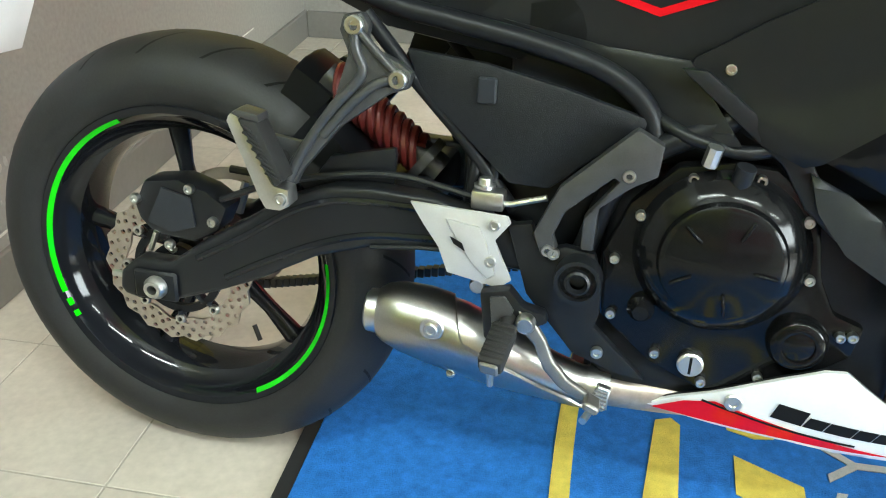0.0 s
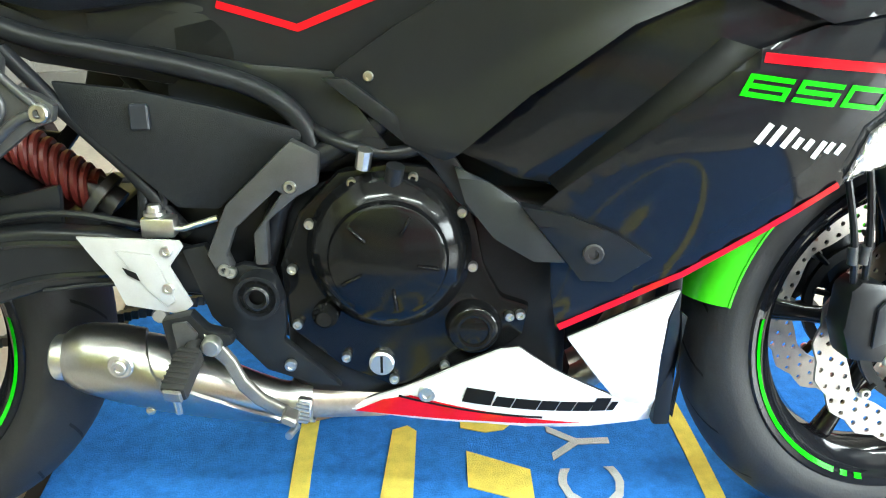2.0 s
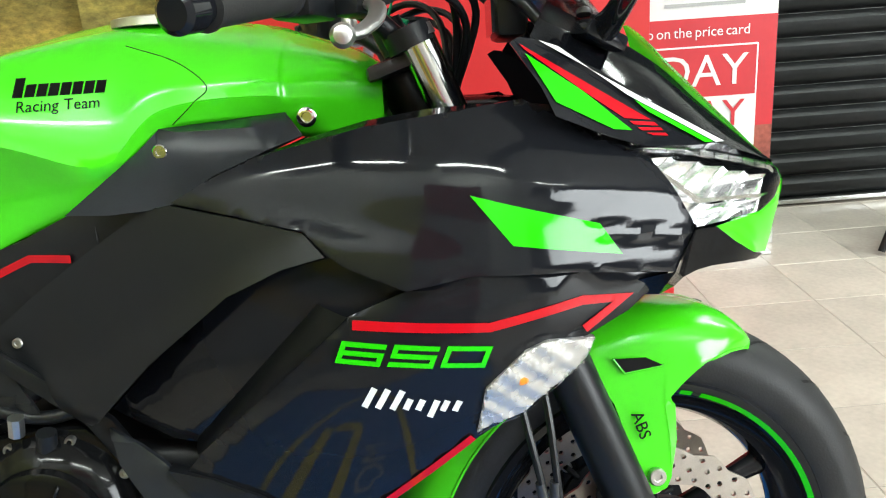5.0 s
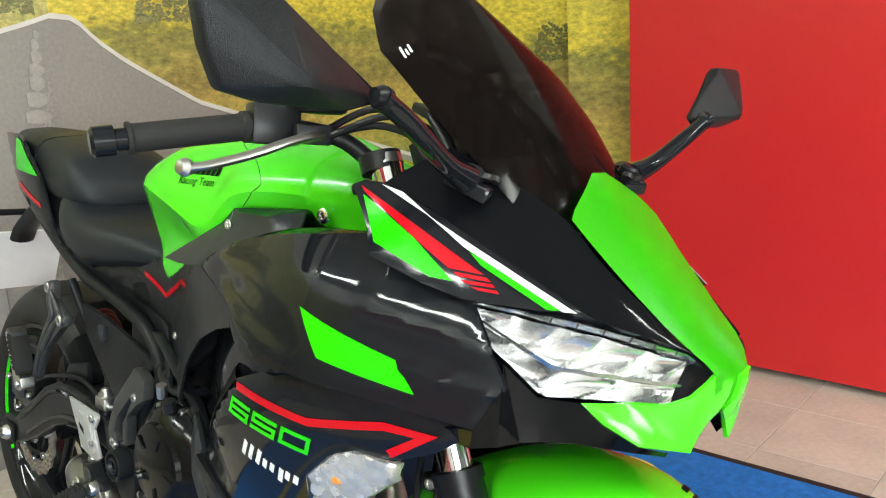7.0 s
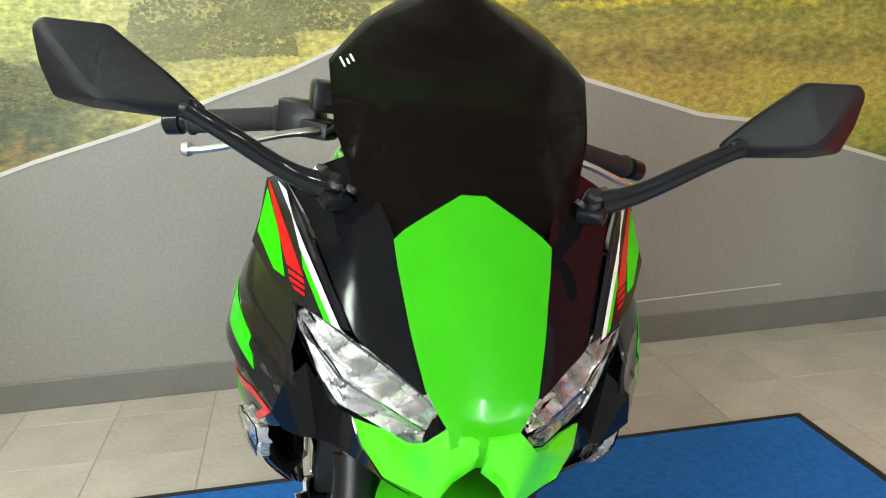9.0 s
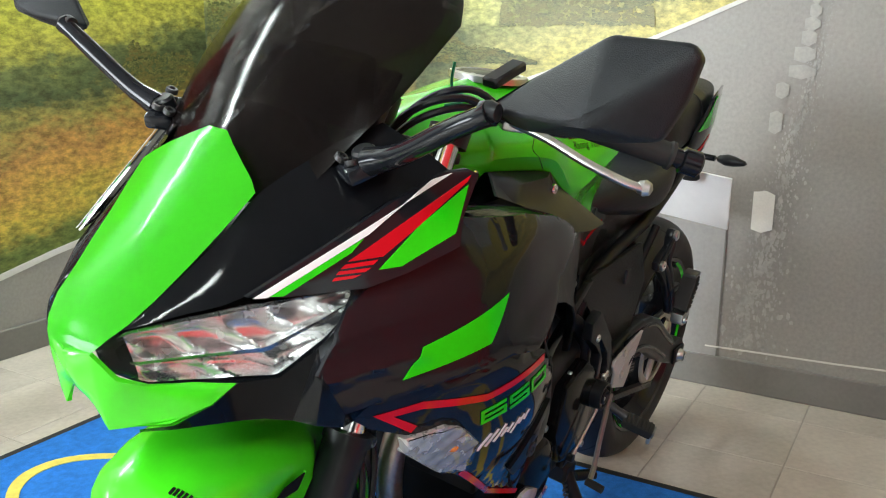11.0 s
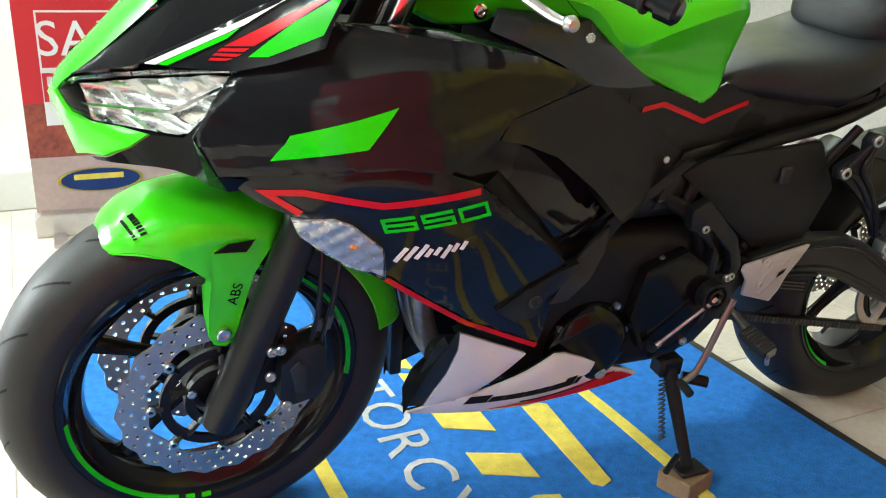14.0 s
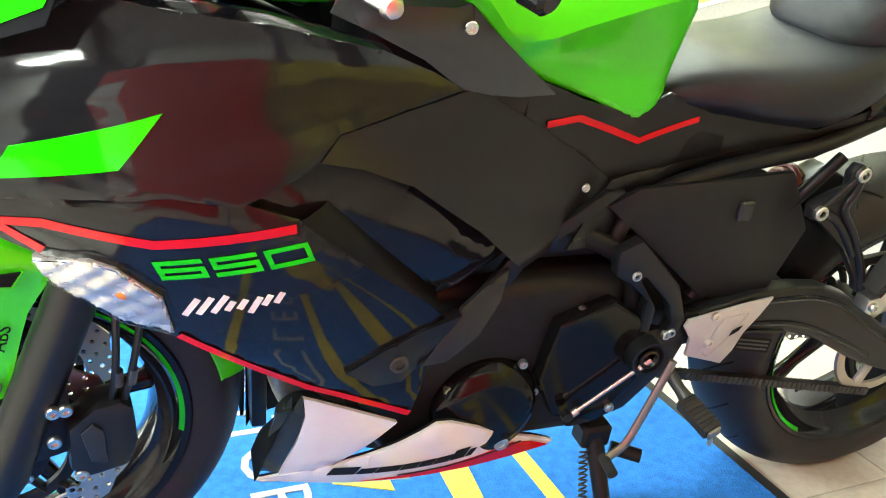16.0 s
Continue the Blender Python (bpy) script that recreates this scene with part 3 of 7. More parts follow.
# skirting
SK = 0.1
for nm, b in (("skirting_rear", (WALL_U, WALL_VR, 0, WALL_U + 0.016, WALL_VL, SK)), ("skirting_left", (WALL_U + 0.016, WALL_VL - 0.016, 0, 0.1, WALL_VL, SK)), ("skirting_pier", (0.084, 2.004, 0, 1.9, 2.02, SK)), ("skirting_right", (WALL_U + 0.016, WALL_VR, 0, 1.0, WALL_VR + 0.016, SK))):
    solid(nm, box(*b, 0.003, 1), M_SKIRT, "grey painted skirting board", kind="structure", m=ROOM)
solid("skirting_end_cap", box(0.078, 2.003, 0, 0.083, 2.1, 0.13), M_WHITEF, "white end strip of the skirting", kind="structure", m=ROOM)
solid("boxing", box(1.0, -2.15, 0, 2.6, -1.98, 0.14, 0.006), M_WALL, "white boxed pipe run along the wall", kind="structure", m=ROOM)

# roller shutter
shut = thing("roller_shutter", "dark grey closed roller shutter", "shutter", m=ROOM)
for i in range(30):
    z = 0.03 + i * 0.09
    bm = bmesh.new()
    prof = [(2.3, z), (2.288, z + 0.006), (2.27, z + 0.03), (2.27, z + 0.062), (2.29, z + 0.084), (2.3, z + 0.088)]
    rows = [[bm.verts.new((u, v, zz)) for v, zz in prof] for u in (1.92, 4.08)]
    for k in range(len(prof) - 1):
        bm.faces.new((rows[0][k], rows[0][k + 1], rows[1][k + 1], rows[1][k]))
    bmesh.ops.solidify(bm, geom=list(bm.faces), thickness=0.004)
    part("slat", bm, M_SHUT, shut, smooth=True)
# bright strip put in for the light showing under the shutter
part("light_gap_strip", box(1.92, 2.262, 0.012, 4.08, 2.302, 0.03, 0.003), M_ALU, shut, "bright metal strip standing in for the light gap", smooth=False)
solid("wall_shutter", box(1.9, 2.31, 0, 4.1, 2.45, CEILING), M_WALL, "plain wall behind the shutter", kind="structure", m=ROOM)

# mat
mat_thing = thing("logo_mat", "blue display mat with yellow and white lettering and black rubber edge", "mat", m=ROOM)
part("mat_surface", box(0.165, -1.275, 0.001, 1.575, 1.225, 0.008, 0.002, 1), M_MAT, mat_thing, smooth=False)
bm = box(0.14, -1.3, 0.0, 1.6, -1.275, 0.005)
box(0.14, 1.225, 0.0, 1.6, 1.25, 0.005, bm=bm)
box(0.14, -1.275, 0.0, 0.165, 1.225, 0.005, bm=bm)
box(1.575, -1.275, 0.0, 1.6, 1.225, 0.005, bm=bm)
part("rubber_edge", bm, M_EDGE, mat_thing, "black rubber edge", smooth=False)


def flat_shape(name, pts, mat, z=0.0075, h=0.0022, label=""):
    bm = bmesh.new()
    f = bm.faces.new([bm.verts.new((u, v, z)) for u, v in pts])
    r = bmesh.ops.extrude_face_region(bm, geom=[f])
    bmesh.ops.translate(bm, vec=(0, 0, h), verts=[v for v in r["geom"] if isinstance(v, bmesh.types.BMVert)])
    return part(name, bm, mat, mat_thing, label, smooth=False)


bm = bmesh.new()
ring = []
for k in range(96):
    a = 2 * math.pi * k / 96
    c, s = math.cos(a), math.sin(a)
    ring.append([bm.verts.new((0.872 + r * math.copysign(abs(c) ** 0.92, c), -0.03 + q * s, z)) for r, q, z in ((0.3, 1.1, 0.0075), (0.33, 1.135, 0.0075), (0.33, 1.135, 0.0097), (0.3, 1.1, 0.0097))])
for k in range(96):
    a, b = ring[k], ring[(k + 1) % 96]
    for j in range(4):
        bm.faces.new((a[j], a[(j + 1) % 4], b[(j + 1) % 4], b[j]))
part("oval_outline", bm, M_MATY, mat_thing, "yellow oval outline", smooth=False)
S = M_MATY
flat_shape("stroke", [(0.69, -0.75), (0.745, -0.75), (0.745, -0.34), (0.69, -0.37)], S)
flat_shape("stroke", [(0.665, -0.15), (0.72, -0.19), (0.74, 0.13), (0.725, 0.145), (0.7, 0.135)], S)
flat_shape("stroke", [(0.685, 0.2), (0.742, 0.178), (0.742, 0.62), (0.685, 0.65)], S)
for v in (-0.395, -0.222, -0.05):
    flat_shape("stroke", [(0.913, v), (0.815, v + 0.042), (0.819, v + 0.125), (0.916, v + 0.075)], S)
flat_shape("stroke", [(0.914, 0.154), (0.885, 0.125), (0.855, 0.12), (0.814, 0.134), (0.816, 0.205), (0.853, 0.208), (0.87, 0.23), (0.886, 0.3), (0.886, 0.56), (0.92, 0.56)], S)
flat_shape("stroke", [(0.914, -0.75), (0.885, -0.8), (0.8, -0.8), (0.75, -0.76), (0.76, -0.72), (0.87, -0.73), (0.87, -0.4), (0.914, -0.43)], S)
# rider-less cycle emblem as a plain blot
bm = bmesh.new()
pts = []
random.seed(11)
for k in range(22):
    a = 2 * math.pi * k / 22
    rr = 0.11 + 0.035 * math.sin(3 * a + 1) + random.uniform(-0.012, 0.012)
    pts.append((0.79 + rr * math.cos(a), 0.74 + 1.3 * rr * math.sin(a)))
flat_shape("emblem", pts, S, label="yellow emblem blot")
for i, ch in enumerate("MOTORCYCLES"):
    bm = words(ch, 0.145, Matrix.Translation((1.012, -0.02 + (i - 5) * 0.108, 0.0085)) @ pose(0, 0, 0, 0, 0, 90), 0.0012)
    part("letter", bm, M_MATW, mat_thing, smooth=False)

# side stand block
solid("wooden_block", box(-0.04, -0.034, 0.0, 0.04, 0.034, 0.038, 0.003), material("raw_plywood", (0.23, 0.15, 0.085), 0.7, 0, 0.25, 30, bump=0.3), "small raw plywood block under the side stand", "block", m=pose(0.575, 0.235, 0.0085, 0, 0, 20))

# red display panel
pan = thing("display_panel", "tall red display panel on a steel foot", "display panel", m=ROOM)
part("board", box(0.44, 1.86, 0.02, 1.95, 1.885, 2.0, 0.004), M_PANEL, pan, smooth=False)
part("foot", box(0.445, 1.42, 0.0, 0.505, 1.97, 0.05, 0.006), M_PANEL, pan, "red square tube foot", smooth=False)
part("end_cap", box(0.447, 1.414, 0.002, 0.503, 1.42, 0.048), M_BAR, pan, "black plastic end cap", smooth=False)
part("foot", box(1.85, 1.42, 0.0, 1.91, 1.97, 0.05, 0.006), M_PANEL, pan, "red square tube foot", smooth=False)


# roller banners
M_BRED = material("banner_red_print", (0.58, 0.02, 0.03), 0.45, 0, 0.06, 6)
M_BWHITE = material("banner_white_print", (0.74, 0.74, 0.74), 0.45, 0, 0.03, 6)
M_BMAR = material("banner_maroon_sky_print", (0.16, 0.02, 0.015), 0.45, 0, 0.4, 7, color2=(0.35, 0.08, 0.05))
M_BSAND = material("banner_ground_print", (0.45, 0.33, 0.31), 0.45, 0, 0.15, 7)
M_BLUE = material("blue_oval_print", (0.02, 0.07, 0.3), 0.4, 0, 0.1, 20)
M_BGREY = material("grey_small_print", (0.4, 0.4, 0.4), 0.5, 0, 0.1, 90)


def banner(m):
    """A roller banner, its foot's middle at the origin, facing -y."""
    t = thing("roller_banner", "red and white printed roller banner on an aluminium base", "banner", m=m, group="roller banners")
    part("base", prism([(-0.43, 0.0), (0.43, 0.0), (0.43, 0.06), (0.41, 0.075), (-0.41, 0.075), (-0.43, 0.06)], 0.1, 0.006, m=Matrix.Translation((0, -0.05, 0))), M_ALU, t, "silver aluminium base", smooth=False)
    for sx in (-0.36, 0.36):
        part("foot", box(sx - 0.02, -0.16, 0.0, sx + 0.02, 0.12, 0.012, 0.003), M_ALU, t, smooth=False)
    part("pole", tube([(0, 0.03, 0.05), (0, 0.02, 1.98)], 0.012), M_ALU, t)
    part("sheet", box(-0.42, -0.002, 0.07, 0.42, 0.002, 1.98), M_BWHITE, t, "white printed sheet", smooth=False)

    def pr(name, x0, z0, x1, z1, mat, k=1, label=""):
        part(name, box(x0, -0.0025 - 0.0012 * k, z0, x1, -0.0025 - 0.0012 * (k - 1) - 0.0002, z1), mat, t, label, smooth=False)
    pr("ground_print", -0.42, 0.07, 0.42, 0.25, M_BSAND)
    pr("sky_print", -0.42, 0.25, 0.42, 0.42, M_BMAR)
    pr("red_print", -0.42, 0.42, 0.42, 0.79, M_BRED)
    pr("red_margin", -0.42, 0.33, -0.36, 0.42, M_BMAR, 2)
    pr("offer_frame", -0.36, 0.352, 0.36, 0.7, M_BWHITE, 2, "white framed offer box")
    pr("offer_red", -0.354, 0.53, 0.354, 0.694, M_BRED, 3)
    pr("red_print", -0.42, 1.02, 0.42, 1.15, M_BRED)
    pr("red_print", -0.42, 1.5, 0.42, 1.98, M_BRED)

    def txt(s, size, x, z, mat, k=2):
        ms = []
        for w in s.split(" "):
            bm = words(w, size, pose(0, 0, 0, 90), 0.0003)
            ms.append((bm, max(v.co.x for v in bm.verts) - min(v.co.x for v in bm.verts)))
        gap = 0.26 * size
        cx = x - (sum(q for _, q in ms) + gap * (len(ms) - 1)) / 2
        for bm, q in ms:
            part("word", bm, mat, t, smooth=False, m=Matrix.Translation((cx + q / 2, -0.0032 - 0.0012 * k, z)))
            cx += q + gap
    txt("Look for this logo on the price card", 0.047, 0, 0.745, M_BWHITE)
    txt("SAME DAY", 0.15, -0.02, 0.612, M_BWHITE, 4)
    txt("RIDE AWAY", 0.13, -0.02, 0.465, M_BRED, 4)
    txt("or part exchange!", 0.05, 0.05, 0.385, M_BAR, 4)
    random.seed(3)
    for x0, x1 in ((-0.38, -0.04), (0.04, 0.38)):
        for i in range(7):
            if i == 3:
                continue
            z = 0.985 - i * 0.026
            pr("small_print", x0, z, x0 + (x1 - x0) * random.uniform(0.6, 1.0), z + 0.011, M_BGREY, 2)
    for i in range(3):
        pr("small_print", -0.38, 1.12 - i * 0.032, random.uniform(0.2, 0.36), 1.134 - i * 0.032, M_BWHITE, 2)
    for r, mat_, k in ((1.0, M_MATY, 3), (0.92, M_BLUE, 4)):
        bm = bmesh.new()
        f = bm.faces.new([bm.verts.new((-0.22 + 0.13 * r * math.cos(a), -0.0025 - 0.0012 * k, 0.17 + 0.04 * r * math.sin(a))) for a in [2 * math.pi * q / 40 for q in range(40)]])
        bmesh.ops.solidify(bm, geom=[f], thickness=0.0006)
        part("emblem", bm, mat_, t, "blue oval emblem", smooth=False)
    pr("emblem_bar", -0.3, 0.172, -0.15, 0.19, M_MATY, 5)
    # printed cycle, as dark plain shapes
    for cx in (0.02, 0.16):
        part("print_wheel", lathe([(0.03, -0.004), (0.04, -0.004), (0.04, -0.005), (0.03, -0.005)], 24, "y", m=Matrix.Translation((cx, 0, 0.24)), closed=True), M_BAR, t, smooth=False)
    pr("print_body", 0.03, 0.25, 0.16, 0.3, M_BAR, 2)
    return t


banner(pose(1.87, 2.02, 0, 0, 0, 2))
banner(pose(1.29, -1.62, 0, 0, 0, 181))

# cable reel and tripod
reel = thing("cable_reel", "black and red electrical cable reel standing on the floor", "cable reel", m=pose(2.87, 1.8, 0, 0, 0, -28))
RC = Matrix.Translation((0, 0, 0.158))
part("drum", lathe([(0, 0.085), (0.118, 0.085), (0.125, 0.078), (0.125, 0.066), (0.09, 0.06), (0.09, -0.03), (0, -0.03)], 40, "y", m=RC), M_SATIN, reel, "black cable drum")
part("cable_winding", lathe([(0.09, 0.058), (0.112, 0.05), (0.115, 0.0), (0.112, -0.03), (0.09, -0.035)], 40, "y", m=RC), M_PEG, reel, "dark wound cable")
part("flange", lathe([(0.068, -0.062), (0.122, -0.062), (0.128, -0.056), (0.128, -0.04), (0.068, -0.04)], 44, "y", m=RC, closed=True), material("orange_red_plastic", (0.75, 0.03, 0.02), 0.35), reel, "bright red front flange")
part("hub", lathe([(0, -0.07), (0.058, -0.07), (0.067, -0.062), (0.067, 0.05), (0, 0.05)], 32, "y", m=RC), M_SATIN, reel)
part("socket_label", box(-0.012, -0.073, 0.13, 0.016, -0.0705, 0.185), M_WHITEF, reel, smooth=False)
for sy in (-0.075, 0.095):
    part("stand", tube(smooth_path([(-0.148, sy, 0.014), (-0.145, sy, 0.2), (-0.11, sy, 0.31), (0.11, sy, 0.31), (0.145, sy, 0.2), (0.148, sy, 0.014)], 6), 0.014), M_SATIN, reel, "black tubular side frame")
for sx in (-0.148, 0.148):
    part("foot_bar", tube([(sx, -0.1, 0.014), (sx, 0.12, 0.014)], 0.0138), M_SATIN, reel)
part("carry_handle", prism([(-0.1, 0.295), (0.1, 0.295), (0.115, 0.315), (0.095, 0.355), (-0.095, 0.355), (-0.115, 0.315)], 0.16, 0.01, 2, m=Matrix.Translation((0, -0.07, 0))), M_SATIN, reel, "black moulded carry handle")
for k in range(12):
    a = 2 * math.pi * k / 12
    part("slot", box(-0.0035, -0.0645, 0.104, 0.0035, -0.0622, 0.119), M_BAR, reel, smooth=False, m=RC @ Matrix.Rotation(a, 4, "Y"))
solid("power_cable", tube(smooth_path([(2.86, 1.66, 0.012), (2.9, 1.45, 0.006), (3.15, 1.25, 0.006), (3.5, 1.2, 0.006), (3.9, 1.4, 0.006)], 8), 0.005), M_SATIN, "thin black power cable lying on the tiles", "cable", smooth=True)
trip = thing("tripod_stand", "black steel tripod lamp stand beside the shutter", "tripod", m=Matrix.Translation((2.86, 1.9, 0)))
part("pole", tube([(0, 0, 0.12), (0, 0, 1.6)], 0.016), M_SATIN, trip)
for a in (200, 330, 80):
    d = Vector((math.cos(radians(a)), math.sin(radians(a)), 0))
    part("leg", tube([Vector((0, 0, 0.75)), d * 0.28 + Vector((0, 0, 0.012))], 0.012), M_SATIN, trip)
    part("brace", tube([Vector((0, 0, 0.25)), d * 0.17 + Vector((0, 0, 0.3))], 0.007), M_SATIN, trip)
part("hub", tube([(0, 0, 0.72), (0, 0, 0.8)], 0.028), M_SATIN, trip)

# ------------------------------------------------------------------ the motorcycle
# Built upright with the rear contact point at the origin and the front to +x, then leaned on its side stand.
LEAN = -7.58
bike = thing("motorcycle", "lime green and black sports motorcycle leaning on its side stand", "motorcycle", m=pose(0, 0, 0, LEAN, 0, 0))
STEER_P = Vector((1.372, 0, 0.3))
RAKE = Vector((-0.38, 0, 0.925)).normalized()
STEER = Matrix.Translation(STEER_P) @ Matrix.Rotation(radians(6.8), 4, RAKE) @ Matrix.Translation(-STEER_P)
FRONT = Matrix.Translation((-0.012, 0, 0.007)) @ STEER

# Half width of the bodywork over the side elevation (x, z): a smooth skin through these stations.
SKIN = np.array([(1.06, .66, .259), (1.21, .66, .253), (1.353, .69, .202), (1.08, .70, .255), (1.085, .607, .258), (.904, .379, .179), (1.185, .562, .221), (1.2, .814, .26),
                 (1.34, .748, .215), (1.31, .784, .226), (1.235, .769, .254), (1.221, .69, .252), (1.063, .755, .25), (.969, .74, .237), (.906, .811, .204), (1.259, .897, .222),
                 (1.365, .842, .19), (1.1, .862, .236), (1.2, .886, .236), (.691, .658, .122), (.94, .477, .188), (.755, .272, .145), (.6, .71, .097), (1.09, .18, .06), (.82, .62, .175),
                 (.78, .765, .158), (1.0, .35, .16), (.3, .76, .105), (.08, .9, .13), (-.1, .95, .09)])


def skin_kernel(d):
    return np.sqrt(d * d + 0.22 ** 2)


SN = len(SKIN)
SKA = np.block([[skin_kernel(np.linalg.norm(SKIN[:, None, :2] - SKIN[None, :, :2], axis=2)) - 2e-3 * np.eye(SN), np.ones((SN, 1)), SKIN[:, :2]],
                [np.ones((1, SN)), np.zeros((1, 3))], [SKIN[:, :2].T, np.zeros((2, 3))]])
SKW = np.linalg.solve(SKA, np.concatenate([SKIN[:, 2], np.zeros(3)]))


def skin(x, z):
    k = skin_kernel(np.linalg.norm(SKIN[:, :2] - np.array((x, z)), axis=1))
    return float(min(0.3, max(0.03, k @ SKW[:SN] + SKW[SN] + SKW[SN + 1] * x + SKW[SN + 2] * z)))


def cut_grid(bm, step):
    xs = [v.co.x for v in bm.verts]
    zs = [v.co.z for v in bm.verts]
    for lo, hi, no in ((min(xs), max(xs), (1, 0, 0)), (min(zs), max(zs), (0, 0, 1))):
        k = math.floor(lo / step) + 1
        while k * step < hi - 1e-4:
            co = Vector(no) * (k * step)
            bmesh.ops.bisect_plane(bm, geom=list(bm.verts) + list(bm.edges) + list(bm.faces), dist=1e-5, plane_co=co, plane_no=no)
            k += 1


def nose(x, z):
    """Half width of the flat nose side."""
    return 0.187 - 0.712 * (x - 1.35) - 0.567 * (z - 0.88)


def skinned(bm, side, lift, roll=0.0015, surf=skin):
    rim = {v for v in bm.verts if any(e.is_boundary for e in v.link_edges)}
    for v in bm.verts:
        l = lift(v.co.x, v.co.z) if callable(lift) else lift
        v.co.y = side * (surf(v.co.x, v.co.z) + l - (roll if v in rim else 0))


def panel(name, pts, mat, parent, side, lift=0.0, thick=0.004, step=0.022, label="", roll=0.0028, surf=skin):
    """A bodywork panel: an outline in side elevation laid on the skin, with thickness inwards."""
    bm = bmesh.new()
    bm.faces.new([bm.verts.new((x, 0, z)) for x, z in pts])
    cut_grid(bm, step)
    skinned(bm, side, lift, roll, surf)
    bmesh.ops.triangulate(bm, faces=[f for f in bm.faces if len(f.verts) > 4])
    bmesh.ops.recalc_face_normals(bm, faces=bm.faces)
    if sum(f.normal.y * f.calc_area() for f in bm.faces) * side < 0:
        bmesh.ops.reverse_faces(bm, faces=bm.faces)
    top = list(bm.faces)
    r = bmesh.ops.extrude_face_region(bm, geom=top)
    bmesh.ops.translate(bm, vec=(0, -side * thick, 0), verts=list({v for f in top for v in f.verts}))
    return part(name, bm, mat, parent, label)


def decal(name, pts, mat, parent, side, lift=0.0012, label="", surf=skin):
    return panel(name, pts, mat, parent, side, lift, 0.0008, 0.022, label, 0.0, surf)


def band(pts, w):
    """An even stripe of width w along a polyline in the x, z plane."""
    a, b = [], []
    for i, p in enumerate(pts):
        p0, p1 = Vector(pts[max(i - 1, 0)]), Vector(pts[min(i + 1, len(pts) - 1)])
        d1 = (Vector(p) - p0).normalized() if i else (p1 - Vector(p)).normalized()
        d2 = (p1 - Vector(p)).normalized() if i < len(pts) - 1 else d1
        n = Vector((-(d1 + d2).y, (d1 + d2).x)).normalized()
        k = w / 2 / max(0.4, n.dot(Vector((-d1.y, d1.x))))
        a.append((p[0] + n.x * k, p[1] + n.y * k))
        b.append((p[0] - n.x * k, p[1] - n.y * k))
    return a + b[::-1]


def shoulder(x, z):
    """Relief of the upper cowl: a rolled crest, a second crest above the flash, a hollow facet ending in a groove, and a front crease."""
    over = z - float(np.interp(x, (.9, 1.0, 1.08, 1.2, 1.28, 1.37, 1.43), (.818, .842, .852, .846, .83, .807, .79)))
    lift = 0.005 - 0.34 * (0.5 * (over + math.sqrt(over * over + 0.00003))) - .14 * (z - .79)
    ridge = float(np.interp(x, (.93, 1.0, 1.079, 1.175, 1.2), (.828, .842, .846, .822, .811)))
    groove = float(np.interp(x, (.93, 1.0, 1.076, 1.221), (.815, .806, .792, .764)))
    fade = max(0.0, min(1.0, (1.215 - x) / .05)) * max(0.0, min(1.0, (x - .95) / .09))
    if z < ridge and fade > 0:
        down = (ridge - z) / max(.01, ridge - groove)
        down = down if down < 1 else max(0.0, 1 - (groove - z) / .02)
        lift -= fade * 0.0025 * down * down * (3 - 2 * down)
    front = max(0.0, min(1.0, (x - 1.22) / .05))
    lift += front * 0.0026 * math.exp(-((z - (.813 - .2 * (x - 1.28))) / .0055) ** 2)
    low = max(0.0, min(1.0, (x - 1.3) / .03))
    lift += low * 0.004 * math.exp(-((z - (.764 - .17 * (x - 1.332))) / .005) ** 2)
    return lift


def shroud_lift(x, z):
    """The frame shroud: an upright upper plane, a lower plane that flares out below a crease, and a lower edge turned in."""
    crease = float(np.interp(x, (.64, .715, .772, .885, 1.06), (.66, .628, .64, .71, .79)))
    lift = 0.001 + 0.24 * min(.06, max(0.0, crease - z))
    edge = float(np.interp(x, (.64, .70, .75, .80, .9), (.645, .612, .59, .573, .5)))
    return lift - 0.6 * max(0.0, edge + .01 - z)


# side fairing, cowl and shroud outlines in side elevation
P_SIDE = [(1.075, .703), (1.135, .726), (1.195, .736), (1.29, .728), (1.398, .710), (1.352, .677), (1.30, .655), (1.262, .603), (1.215, .572), (1.19, .556), (1.09, .482), (1.042, .444), (.975, .405), (.907, .374), (.898, .42), (.896, .458), (.877, .519), (.909, .554)]
P_COWL = [(.907, .8145), (.94, .832), (.995, .854), (1.103, .877), (1.206, .888), (1.255, .893), (1.283, .876), (1.336, .852), (1.371, .839), (1.40, .80), (1.424, .757), (1.40, .713), (1.29, .731), (1.195, .739), (1.135, .729), (1.08, .752), (1.0625, .764), (1.042, .785), (.975, .801)]
P_SHROUD = [(.648, .646), (.655, .667), (.72, .713), (.80, .763), (.878, .809), (.905, .812), (.972, .799), (1.04, .783), (1.0605, .762), (1.018, .751), (.96, .725), (.865, .652), (.788, .579), (.776, .572), (.719, .592), (.68, .615)]
P_INTAKE = [(.788, .578), (.865, .651), (.96, .735), (1.0, .772), (1.08, .79), (1.2, .765), (1.2, .712), (1.12, .685), (1.062, .675), (.895, .546), (.86, .55)]
P_FIN = [(.788, .562), (.827, .547), (.858, .529), (.91, .465), (.876, .464), (.832, .487), (.8, .524)]
P_SLIDER = [(.862, .527), (.913, .52), (.963, .501), (1.005, .472), (.966, .44), (.93, .441), (.913, .463)]
P_COVER = [(.632, .746), (.72, .776), (.795, .808), (.83, .812), (.876, .806), (.80, .76), (.72, .71), (.655, .665), (.648, .65), (.56, .652), (.45, .668), (.35, .687), (.25, .722), (.2, .75), (.207, .77), (.323, .718), (.485, .744), (.575, .772)]
